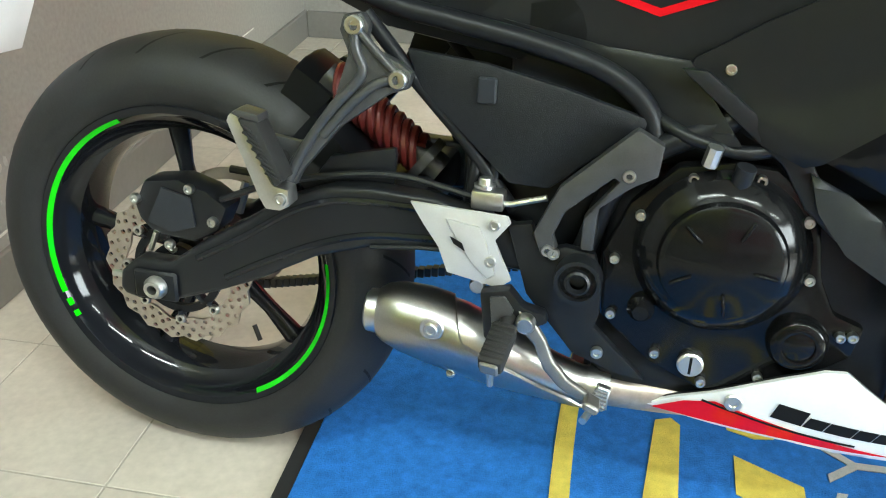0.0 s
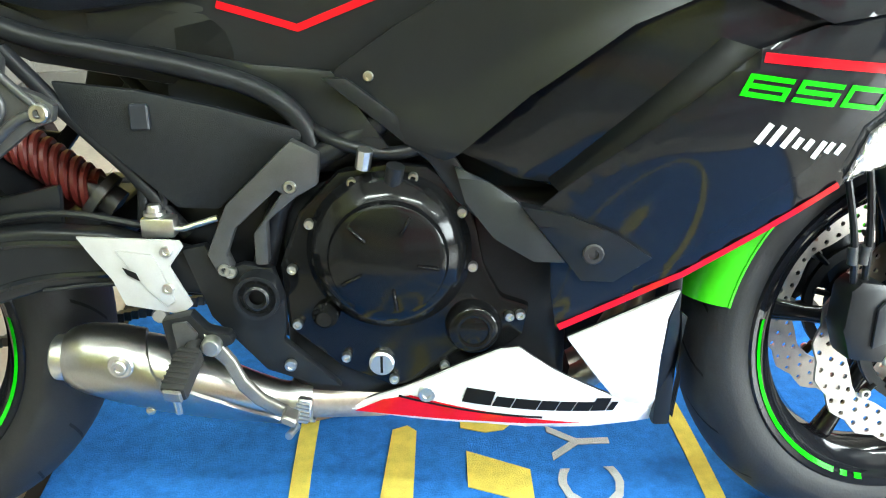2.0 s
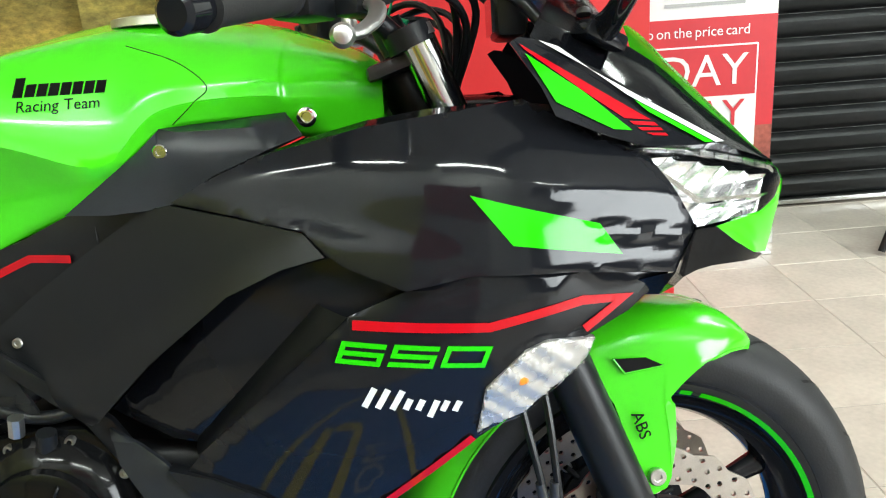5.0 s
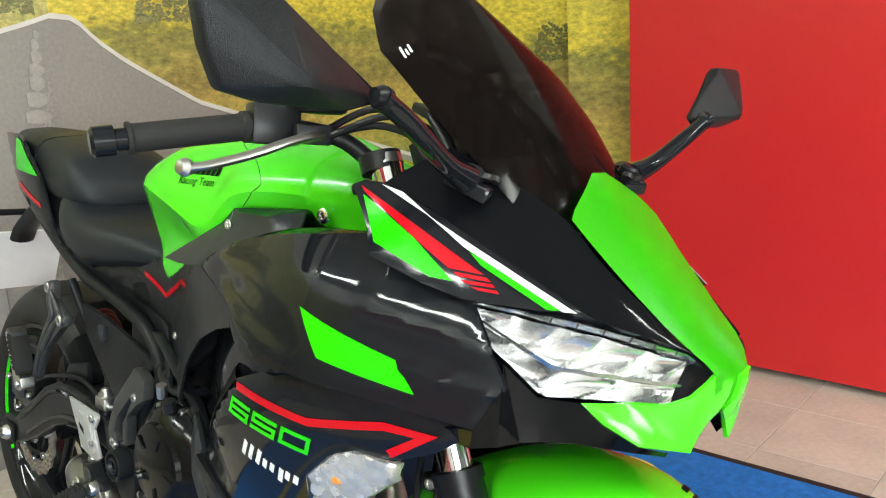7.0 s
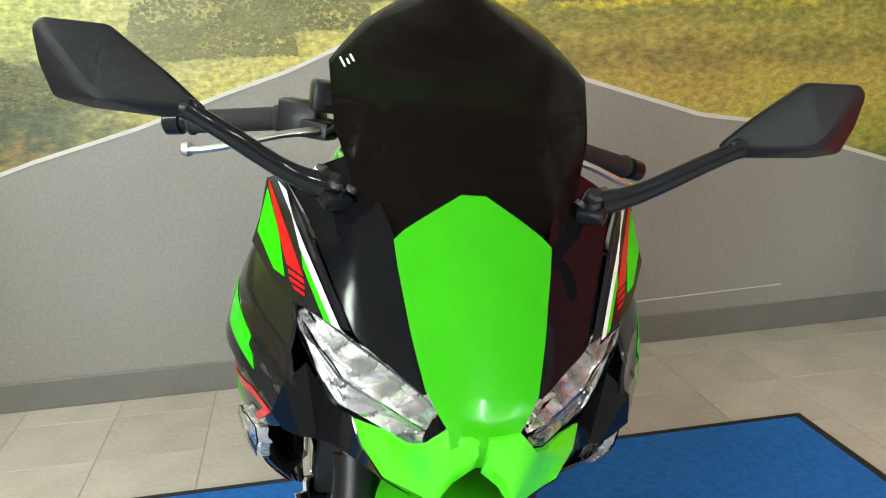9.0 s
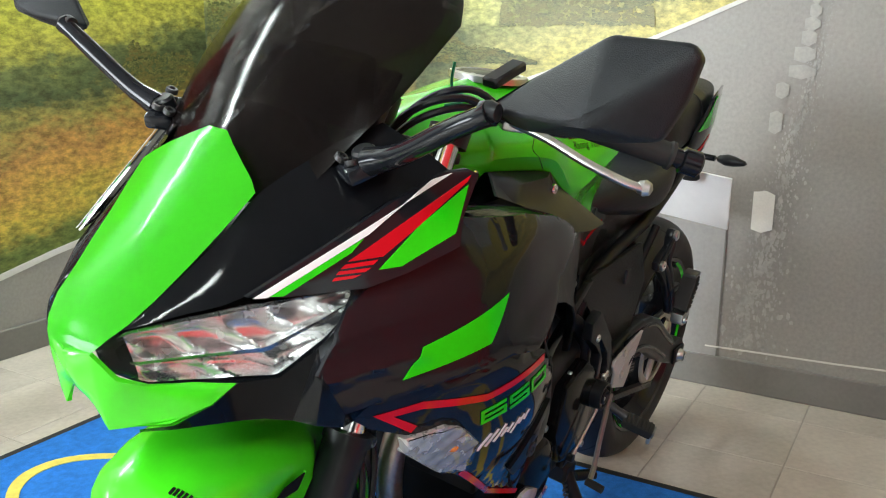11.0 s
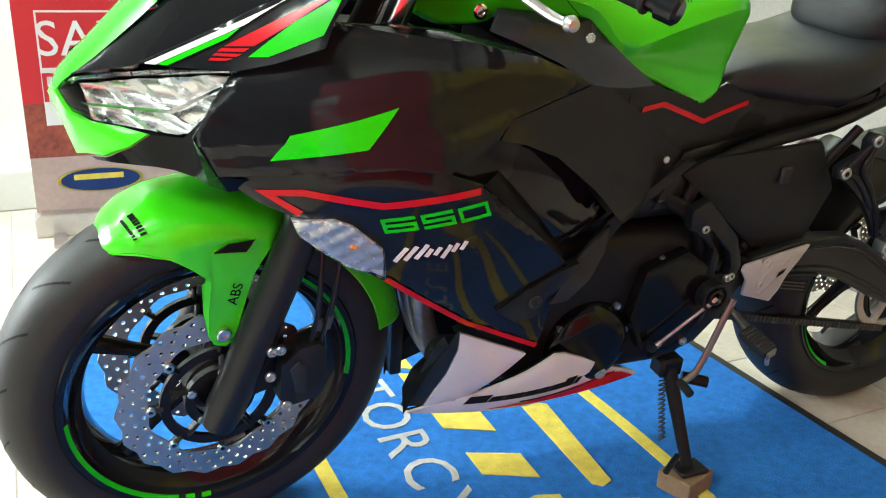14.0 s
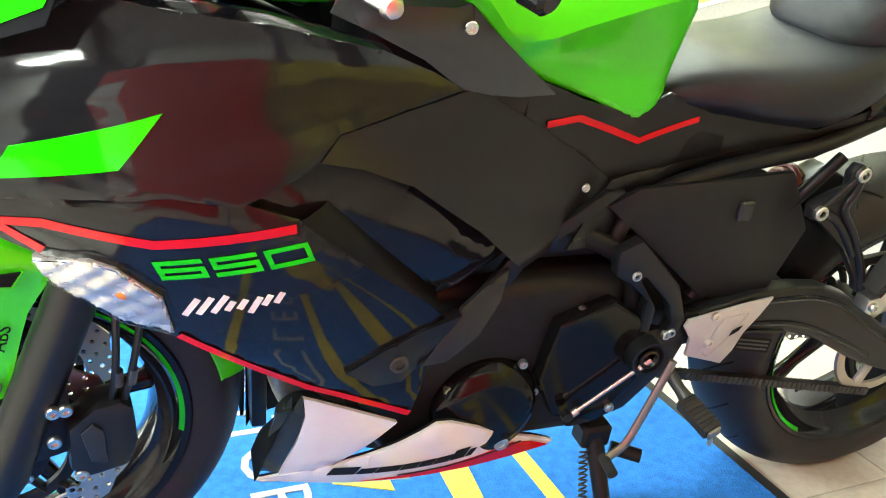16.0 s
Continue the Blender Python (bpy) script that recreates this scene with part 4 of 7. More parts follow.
P_TAIL = [(.25, .732), (.12, .80), (.0, .872), (-.09, .935), (-.115, .965), (-.06, .965), (.05, .965), (.1, .955), (.18, .885), (.2, .80), (.205, .77)]
P_BELLY = [(.653, .24), (.69, .262), (.732, .282), (.80, .322), (.843, .344), (.865, .347), (.91, .312), (.982, .262), (1.03, .232), (1.08, .2), (1.03, .2), (.965, .205), (.826, .228), (.74, .233)]
P_WFIN = [(.922, .36), (.98, .389), (1.047, .424), (1.04, .383), (1.043, .32), (1.054, .218), (.998, .246)]
P_BFIN = [(1.048, .424), (1.053, .392), (1.07, .374), (1.08, .197), (1.056, .216), (1.045, .32), (1.042, .383)]

for side in (-1, 1):
    sf = panel("side_fairing", P_SIDE, M_BLACK, bike, side, label="glossy black side fairing with red and green graphics")
    decal("red_stripe", band([(1.081, .6965), (1.21, .6845), (1.302, .698), (1.345, .693), (1.304, .667)], 0.0095), M_RED, sf, side)
    decal("red_stripe", band([(.909, .377), (.975, .411), (1.045, .45), (1.188, .561)], 0.0085), M_RED, sf, side)
    # model number 650 in slanted open strokes
    x0, x1 = (1.062, 1.211)
    for k, segs in enumerate((("t", "l", "m", "b", "c"), ("t", "a", "m", "c", "b"), ("t", "l", "r", "b"))):
        def q(u, v, k=k):
            u = u if side < 0 else 1 - u
            s = (v - 0.5) * 0.009
            off = k if side < 0 else 2 - k
            return (x0 + (off + 0.07 + 0.86 * u) * (x1 - x0) / 3 + s, .6515 + 0.0215 * v + (0.0085 - 0.017 * (off + u) / 3))
        w, h = 0.12, 0.22
        bars = {"t": (0, 1 - h, 1, 1), "b": (0, 0, 1, h), "m": (0, .5 - h / 2, 1, .5 + h / 2), "l": (0, 0, w, 1), "r": (1 - w, 0, 1, 1), "c": (1 - w, 0, 1, .5), "a": (0, .5, w, 1)}
        for n, sname in enumerate(segs):
            a, b, c, d = bars[sname]
            decal("number_stroke", [q(a, b), q(c, b), q(c, d), q(a, d)], M_GREENF, sf, side, 0.0012 + 0.0002 * n)
    # model script drawn as plain slanted white strokes
    for a, b in (((0, 0), (.12, 1)), ((.13, 0), (.25, 1)), ((.27, 0), (.39, 1)), ((.40, .05), (.46, .6)), ((.52, .05), (.58, .6)), ((.63, -.3), (.72, .6)), ((.76, .05), (.82, .6)), ((.88, .05), (.94, .6))):
        def sp(u, v):
            uu = u if side < 0 else 1 - u
            return (1.085 + .098 * uu, .612 - .0175 * uu + .022 * v)
        decal("script_stroke", band([sp(*a), sp(*b)], 0.0062), M_WHITEF, sf, side, 0.0012)
    # headlamp-side indicator
    P_IND = [(1.314, .657), (1.265, .663), (1.243, .655), (1.203, .62), (1.192, .567), (1.205, .574), (1.239, .583), (1.305, .634)]
    ind = panel("indicator", P_IND, M_INDIC, bike, side, lambda x, z: 0.0035 + 0.0022 * abs(((x * .75 - z * .65) * 80) % 1.0 - .4) + 0.004 * abs(((x * .65 + z * .75) * 48) % 1.0 - .5) + .002 * (z > .622 + .3 * (x - 1.25)), 0.01, 0.0035, label="clear lensed front indicator with amber bulb")
    clear(panel("lens", P_IND, M_LENS, ind, side, 0.0125, 0.002, label="clear plastic lens"))
    bulb = lathe([(0, .013), (.0045, .011), (.0068, .006), (.0075, 0), (0, 0)], 16, "y", m=Matrix.Translation((1.238, side * (skin(1.238, .622) - .003), .624)) @ Matrix.Diagonal((1.2, side, 1, 1)))
    part("amber_bulb", bulb, M_ORANGE, ind, "amber bulb")

    cw = panel("upper_cowl", P_COWL, M_BLACK, bike, side, shoulder, step=0.0075, label="glossy black shoulder cowl", roll=0.0007)
    panel("green_flash", [(1.198, .811), (1.235, .763), (1.342, .741), (1.32, .773)], M_GREENF, cw, side, lambda x, z: shoulder(x, z) + 0.0014, 0.0008, 0.0075, "", 0.0)
    panel("cowl_trim", [(1.322, .789), (1.395, .782), (1.42, .757), (1.401, .716), (1.352, .738), (1.334, .771)], M_BLACK, cw, side, 0.007, 0.004, label="glossy black trim wedge")
    panel("intake_duct", P_INTAKE, M_BLACK, bike, side, lambda x, z: -0.018 - 0.012 * max(0, min(1, (1.05 - x) / .2)), 0.004, label="recessed black air duct")
    bm = bmesh.new()
    rows = []
    for t in [k / 12 for k in range(13)]:
        a, b = Vector((.9, .5465)).lerp(Vector((1.077, .7035)), t), Vector((.891, .553)).lerp(Vector((1.036, .716)), t)
        rows.append([bm.verts.new((p.x, side * (skin(p.x, p.y) + d), p.y)) for p, d in ((a, -.001), (a.lerp(b, .15), -.002), (a.lerp(b, .6), -.012), (b, -.03))])
    for a, b in zip(rows, rows[1:]):
        for k in range(3):
            bm.faces.new((a[k], a[k + 1], b[k + 1], b[k]))
    bmesh.ops.solidify(bm, geom=list(bm.faces), thickness=0.003)
    part("duct_edge", bm, M_SATIN, bike, "satin black bevel along the duct")
    sh = panel("frame_shroud", P_SHROUD, M_SATIN, bike, side, shroud_lift, step=0.011, label="satin black frame shroud", roll=0.0)
    part("bolt", bolt_head(0.006, 0.004, Matrix.Translation((.692, side * (skin(.692, .66) + shroud_lift(.692, .66)), .66)) @ Matrix.Diagonal((1, side, 1, 1))), M_BOLT, sh)
    panel("shroud_fin", P_FIN, M_GREYPL, bike, side, lambda x, z: -0.012 + 0.26 * (.562 - z), 0.006, label="satin grey pointed fin")
    sl_ = panel("engine_mount_cover", P_SLIDER, M_SATIN, bike, side, 0.008, 0.02, label="black mount cover with recessed bolt")
    part("bolt", bolt_head(0.012, 0.006, Matrix.Translation((.94, side * (skin(.94, .477) + .007), .477)) @ Matrix.Diagonal((1, side, 1, 1))), M_DARKMET, sl_)
    sc = panel("side_cover", P_COVER, M_SATIN, bike, side, -0.004, label="satin black side cover with a red zigzag line")
    decal("red_zigzag", band([(.778, .756), (.724, .755), (.612, .710), (.52, .735)], 0.0085), M_RED, sc, side, -0.0025)
    panel("cover_tongue", [(.44, .69), (.56, .668), (.65, .664), (.714, .584), (.677, .577), (.625, .591), (.561, .646), (.518, .667)], M_SATIN, sc, side, lambda x, z: .002 + .12 * max(0, x - .6), 0.005, label="satin black tongue of the side cover")
    tl = panel("tail_fairing", P_TAIL, M_BLACK, bike, side, 0.0, label="black tail fairing with a green flash")
    decal("green_flash", [(.055, .958), (.09, .952), (.172, .884), (.03, .893)], M_GREENF, tl, side)
    decal("red_stripe", [(.055, .868), (.165, .83), (.165, .82), (.05, .857)], M_RED, tl, side)
    bl = panel("belly_pan", P_BELLY, M_WHITE, bike, side, 0.004, 0.006, label="white belly pan with red flash")
    decal("red_flash", [(.664, .241), (.70, .262), (.735, .272), (.83, .25), (.95, .218), (.83, .234), (.74, .239)], M_RED, bl, side, 0.0054)
    decal("black_flash", band([(.72, .27), (.80, .254), (.9, .236)], 0.003), M_BAR, bl, side, 0.0058)
    # brand on the belly pan as plain slanted bars
    wid = (.034, .022, .03, .022, .02, .022, .02, .01)
    run = sum(wid)
    pos = 0.0
    for k, w in enumerate(wid):
        u0, u1 = pos / run, (pos + w) / run - 0.009
        pos += w
        if side > 0:
            u0, u1 = 1 - u1, 1 - u0
        hgt = (0.0225 if k in (0, 6) else 0.0155)
        q = [(.798 + .197 * u, .267 - .034 * u) for u in (u0, u1)]
        decal("brand_bar", [q[0], q[1], (q[1][0] + .006 * -side, q[1][1] + hgt), (q[0][0] + .006 * -side, q[0][1] + hgt)], M_BAR, bl, side, 0.0054)
    part("bolt", bolt_head(0.011, 0.006, Matrix.Translation((.755, side * (skin(.755, .277) + .003), .277)) @ Matrix.Diagonal((1, side, 1, 1))), M_BOLT, bl)
    wf = panel("lower_fairing", P_WFIN, M_WHITE, bike, side, 0.003, 0.006, label="white lower fairing fin")
    panel("fin_edge", P_BFIN, M_SATIN, wf, side, lambda x, z: 0.003 - 0.6 * max(0, x - 1.045), 0.006, label="black fin edge")
    bm = bmesh.new()
    rows = []
    for x, z, xi, yi, zi in ((1.056, .392, 1.05, .13, .388), (1.066, .345, 1.052, .088, .335), (1.071, .31, 1.08, .08, .298), (1.075, .26, 1.091, .072, .256), (1.08, .2, 1.085, .072, .196)):
        rows.append([bm.verts.new(Vector((x, side * (skin(x, z) - .004), z)).lerp(Vector((xi, side * yi, zi)), t)) for t in (0, .35, .7, 1)])
    for a, b in zip(rows, rows[1:]):
        for k in range(3):
            bm.faces.new((a[k], a[k + 1], b[k + 1], b[k]))
    bmesh.ops.solidify(bm, geom=list(bm.faces), thickness=0.003)
    part("fin_front", bm, M_SATIN, wf, "black front face of the lower fairing")
    panel("fairing_liner", P_WFIN, M_SATIN, wf, side, -0.0045, 0.003, label="black inner liner")
    panel("belly_liner", P_BELLY, M_SATIN, bl, side, -0.0035, 0.003, label="black inner liner")
    # cowl top turned inwards to the cockpit
    bm = bmesh.new()
    rows = []
    for x, z in ((.985, .847), (1.05, .865), (1.103, .877), (1.16, .884), (1.206, .886), (1.25, .885), (1.283, .88)):
        y = skin(x, z) + shoulder(x, z) - .002
        rows.append([bm.verts.new((x + dx, side * (y * f + o), z + dz)) for f, o, dx, dz in ((1, .001, 0, -0.001), (.94, 0, .0, .005), (.8, 0, 0, .002), (.62, 0, 0, -.014), (.5, 0, 0, -.05))])
    for a, b in zip(rows, rows[1:]):
        for k in range(4):
            bm.faces.new((a[k], a[k + 1], b[k + 1], b[k]))
    bmesh.ops.solidify(bm, geom=list(bm.faces), thickness=0.003)
    part("cowl_top", bm, M_BLACK, bike, "glossy black cowl top")
    # upper cowl beside the lamp: side facet, crest and slope up to the screen
    fc = panel("nose_side", [(1.243, .945), (1.252, .95), (1.272, .9465), (1.33, .916), (1.40, .874), (1.47, .834), (1.44, .833), (1.373, .8395), (1.336, .852), (1.3, .868), (1.282, .876), (1.27, .904)], M_BLACK, bike, side, 0.0, 0.004, label="black nose side with white, red and green flashes", roll=0.001, surf=nose)
    decal("green_flash", [(1.257, .935), (1.283, .889), (1.34, .859), (1.36, .856), (1.313, .896)], M_GREENF, fc, side, surf=nose)
    decal("red_flash", [(1.252, .944), (1.257, .938), (1.316, .894), (1.353, .868), (1.383, .8635), (1.343, .888)], M_RED, fc, side, surf=nose)
    for tick in ([(1.358, .865), (1.386, .861), (1.391, .857), (1.363, .861)], [(1.366, .858), (1.393, .855), (1.396, .852), (1.372, .8545)], [(1.376, .852), (1.398, .8495), (1.401, .8465), (1.383, .849)]):
        decal("red_tick", tick, M_RED, fc, side, surf=nose)
    decal("white_line", [(1.291, .9395), (1.271, .9462), (1.36, .8945), (1.468, .834), (1.457, .8345), (1.36, .889)], M_WHITEF, fc, side, 0.0045, surf=nose)
    decal("green_line", [(1.366, .8845), (1.387, .873), (1.454, .8352), (1.444, .8355), (1.38, .872)], M_GREENF, fc, side, 0.004, surf=nose)
    bm = bmesh.new()
    crest = smooth_path([(1.262, side * (nose(1.262, .95) - .009), 0.946), (1.33, side * (nose(1.33, .917) - .009), 0.913), (1.40, side * (nose(1.4, .875) - .009), 0.871), (1.469, side * (nose(1.469, .835) - .008), 0.831), (1.51, side * .088, .815), (1.549, side * .055, .8)], 4)
    inner = smooth_path([(1.29, side * .13, .985), (1.345, side * .105, .957), (1.412, side * .081, .916), (1.455, side * .075, .876), (1.505, side * .064, .834), (1.547, side * .052, .798)], 4)
    rows = [[bm.verts.new(a.lerp(b, t) + Vector((0, 0, 0.002 * math.sin(math.pi * t)))) for t in (0, .25, .5, .75, 1)] for a, b in zip(crest, inner)]
    for a, b in zip(rows, rows[1:]):
        for k in range(4):
            bm.faces.new((a[k], a[k + 1], b[k + 1], b[k]))
    bmesh.ops.solidify(bm, geom=list(bm.faces), thickness=0.003)
    part("nose_top", bm, M_BLACK, bike, "black nose panel")
    # headlamp: black bowl, ribbed chrome reflector in two tiers and a clear lens
    LT = [Vector((x, side * y, z)) for x, y, z in ((1.364, .188, .837), (1.416, .158, .832), (1.462, .121, .824), (1.508, .083, .81), (1.546, .053, .797), (1.563, .034, .776))]
    LB = [Vector((x, side * y, z)) for x, y, z in ((1.37, .183, .829), (1.396, .168, .79), (1.43, .134, .743), (1.483, .094, .743), (1.53, .064, .745), (1.557, .04, .758))]
    out = Vector((0.7, side * 0.62, 0.3)).normalized()

    def lamp_patch(s0, s1, v0, v1, n, m, depth):
        """A sheet between the lamp's upper and lower edge, pushed along its axis by depth(s, v)."""
        bm = bmesh.new()
        rows = []
        for i in range(n + 1):
            q = s0 + (s1 - s0) * i / n
            k = min(4, int(q * 5))
            a, b = LT[k].lerp(LT[k + 1], q * 5 - k), LB[k].lerp(LB[k + 1], q * 5 - k)
            rows.append([bm.verts.new(a.lerp(b, v0 + (v1 - v0) * j / m) + out * depth(i / n, j / m)) for j in range(m + 1)])
        for a, b in zip(rows, rows[1:]):
            for j in range(m):
                bm.faces.new((a[j], a[j + 1], b[j + 1], b[j]))
        return bm

    def dome(u, v):
        return math.sqrt(max(0.0, 1 - (2 * u - 1) ** 4)) * math.sqrt(max(0.0, 1 - (2 * v - 1) ** 4))
    hl = part("headlamp", lamp_patch(-.03, 1.0, -.1, 1.1, 24, 10, lambda u, v: -.002 - .05 * dome(u, v)), M_BLACK, bike, "clear headlamp with chrome reflectors")
    for v0, v1, cells, deep in ((.1, .6, 5, .026), (.62, .96, 4, .02)):
        part("reflector", lamp_patch(.06, .84, v0, v1, 90, 10, lambda u, v: -.006 - deep * dome(u * .9 + .05, v * .8 + .1) + .014 * abs(((u * cells + .7 * v) % 1.0) - .35) + .003 * math.sin(v * 5 + 5 * u)), M_FACET, hl, "ribbed chrome reflector")
    part("lamp_ledge", lamp_patch(.05, .85, .585, .64, 40, 2, lambda u, v: -.004 - .002 * v), M_FACETB, hl, "pale divider between the reflectors")
    part("light_strip", lamp_patch(.02, .86, .025, .085, 40, 2, lambda u, v: -.004 - .002 * v), M_FACETB, hl, "thin light strip along the upper edge")
    for k in range(9):
        part("strip_rib", lamp_patch(.05 + k * .088, .057 + k * .088, .02, .095, 1, 2, lambda u, v: -.0025), M_DARKMET, hl)
    clear(part("lens", lamp_patch(0.0, 1.0, 0.0, 1.0, 24, 10, lambda u, v: .0015 + .008 * dome(u, v)), M_LENS, hl, "clear plastic lens"))
    # green chin wing below the lamp
    bm = bmesh.new()
    W = [(1.566, .033, .776), (1.552, .052, .753), (1.53, .066, .7435), (1.495, .09, .742), (1.466, .115, .7405), (1.488, .106, .722), (1.517, .085, .7025), (1.547, .036, .692), (1.55, .022, .715), (1.556, .003, .734), (1.568, .003, .752), (1.572, .003, .772)]
    fo = bm.faces.new([bm.verts.new((x, side * y, z)) for x, y, z in W])
    bmesh.ops.triangulate(bm, faces=[fo])
    bmesh.ops.subdivide_edges(bm, edges=list(bm.edges), cuts=3, use_grid_fill=True)
    free = [v for v in bm.verts if not any(e.is_boundary for e in v.link_edges)]
    for _ in range(12):
        bmesh.ops.smooth_vert(bm, verts=free, factor=0.5, use_axis_x=True, use_axis_y=True, use_axis_z=True)
    for v in free:
        v.co.x += 0.004
    bmesh.ops.solidify(bm, geom=list(bm.faces), thickness=0.005)
    part("chin", bm, M_GREEN, bike, "lime green chin piece")
    # black lower nose behind the chin
    bm = bmesh.new()
    A = [(1.33, .2, .703), (1.40, .2, .714), (1.424, .188, .757), (1.407, .165, .776), (1.43, .138, .742), (1.466, .117, .7405), (1.488, .108, .722), (1.517, .087, .7025), (1.535, .06, .695)]
    B = [(1.335, .185, .69), (1.385, .187, .688), (1.405, .168, .69), (1.42, .15, .695), (1.44, .13, .697), (1.46, .118, .698), (1.482, .1, .695), (1.508, .08, .692), (1.53, .055, .688)]
    ra = [bm.verts.new((x, side * y, z)) for x, y, z in A]
    rb = [bm.verts.new((x, side * y, z)) for x, y, z in B]
    for k in range(8):
        bm.faces.new((ra[k], ra[k + 1], rb[k + 1], rb[k]))
    bmesh.ops.solidify(bm, geom=list(bm.faces), thickness=0.003)
    part("lower_nose", bm, M_BLACK, bike, "glossy black lower nose")

bm = prism([(1.05, .2), (1.074, .2), (1.076, .3), (1.074, .42), (1.055, .42), (1.052, .3)], .065, .006)
part("radiator_baffle", bm, M_SATIN, bike, "black plastic baffle beside the header pipes", m=Matrix.Translation((0, -.1, 0)))
# filler box added to keep a red reflection out of the gap
ab = part("gap_filler", box(.6, -.1, .538, .82, .1, .64, .02), M_SATIN, bike, "black filler box added in the gap over the engine")
part("breather_hose", tube(smooth_path([(.62, -.105, .6), (.66, -.13, .585), (.72, -.135, .575), (.78, -.125, .59)], 6), .008, 10), M_SATIN, ab, "black breather hose")
# green nose panel
bm = bmesh.new()
rows = []
for z, xc, hw, dx in ((.963, 1.396, .013, .001), (.951, 1.408, .034, .004), (.939, 1.42, .054, .009), (.927, 1.43, .072, .014), (.917, 1.439, .083, .018), (.895, 1.461, .079, .018), (.87, 1.485, .073, .017), (.845, 1.51, .067, .015), (.822, 1.532, .06, .012), (.803, 1.551, .0535, .008), (.788, 1.565, .043, .006), (.776, 1.572, .034, .005), (.762, 1.571, .031, .004), (.747, 1.566, .027, .003), (.735, 1.558, .02, .002)):
    rows.append([bm.verts.new((xc - dx * u * u , hw * u, z)) for u in (-1, -.75, -.5, -.25, 0, .25, .5, .75, 1)])
for a, b in zip(rows, rows[1:]):
    for k in range(8):
        bm.faces.new((a[k], a[k + 1], b[k + 1], b[k]))
bmesh.ops.solidify(bm, geom=list(bm.faces), thickness=0.004)
part("nose_panel", bm, M_GREEN, bike, "lime green nose panel")

# tinted screen
bm = bmesh.new()
rows = []
for i in range(-2, 15):
    v = i / 14
    xc, zc = 1.389 - .192 * v - .033 * v * v, .94 + .27 * v - 0.02 * v * v
    w = float(np.interp(v, (-.15, 0, .3, .58, .8, 1), (.1, .118, .15, .16, .115, .045)))
    rows.append([bm.verts.new((xc - (.03 + .055 * v) * u * u, w * u, zc)) for u in [k / 8 - 1 for k in range(17)]])
for a, b in zip(rows, rows[1:]):
    for k in range(16):
        bm.faces.new((a[k], a[k + 1], b[k + 1], b[k]))
bmesh.ops.solidify(bm, geom=list(bm.faces), thickness=0.003)
scr = part("windscreen", bm, M_TINT, bike, "dark smoked windscreen")
for k in range(3):
    part("maker_mark", box(-.0012, -.0004, -.009, .0012, .0004, .009 - .004 * (k % 2)), M_WHITEF, scr, smooth=False, m=Matrix.Translation((1.226, -.142 + k * .006, 1.085 + k * .002)) @ pose(0, 0, 0, 0, -35, 60))

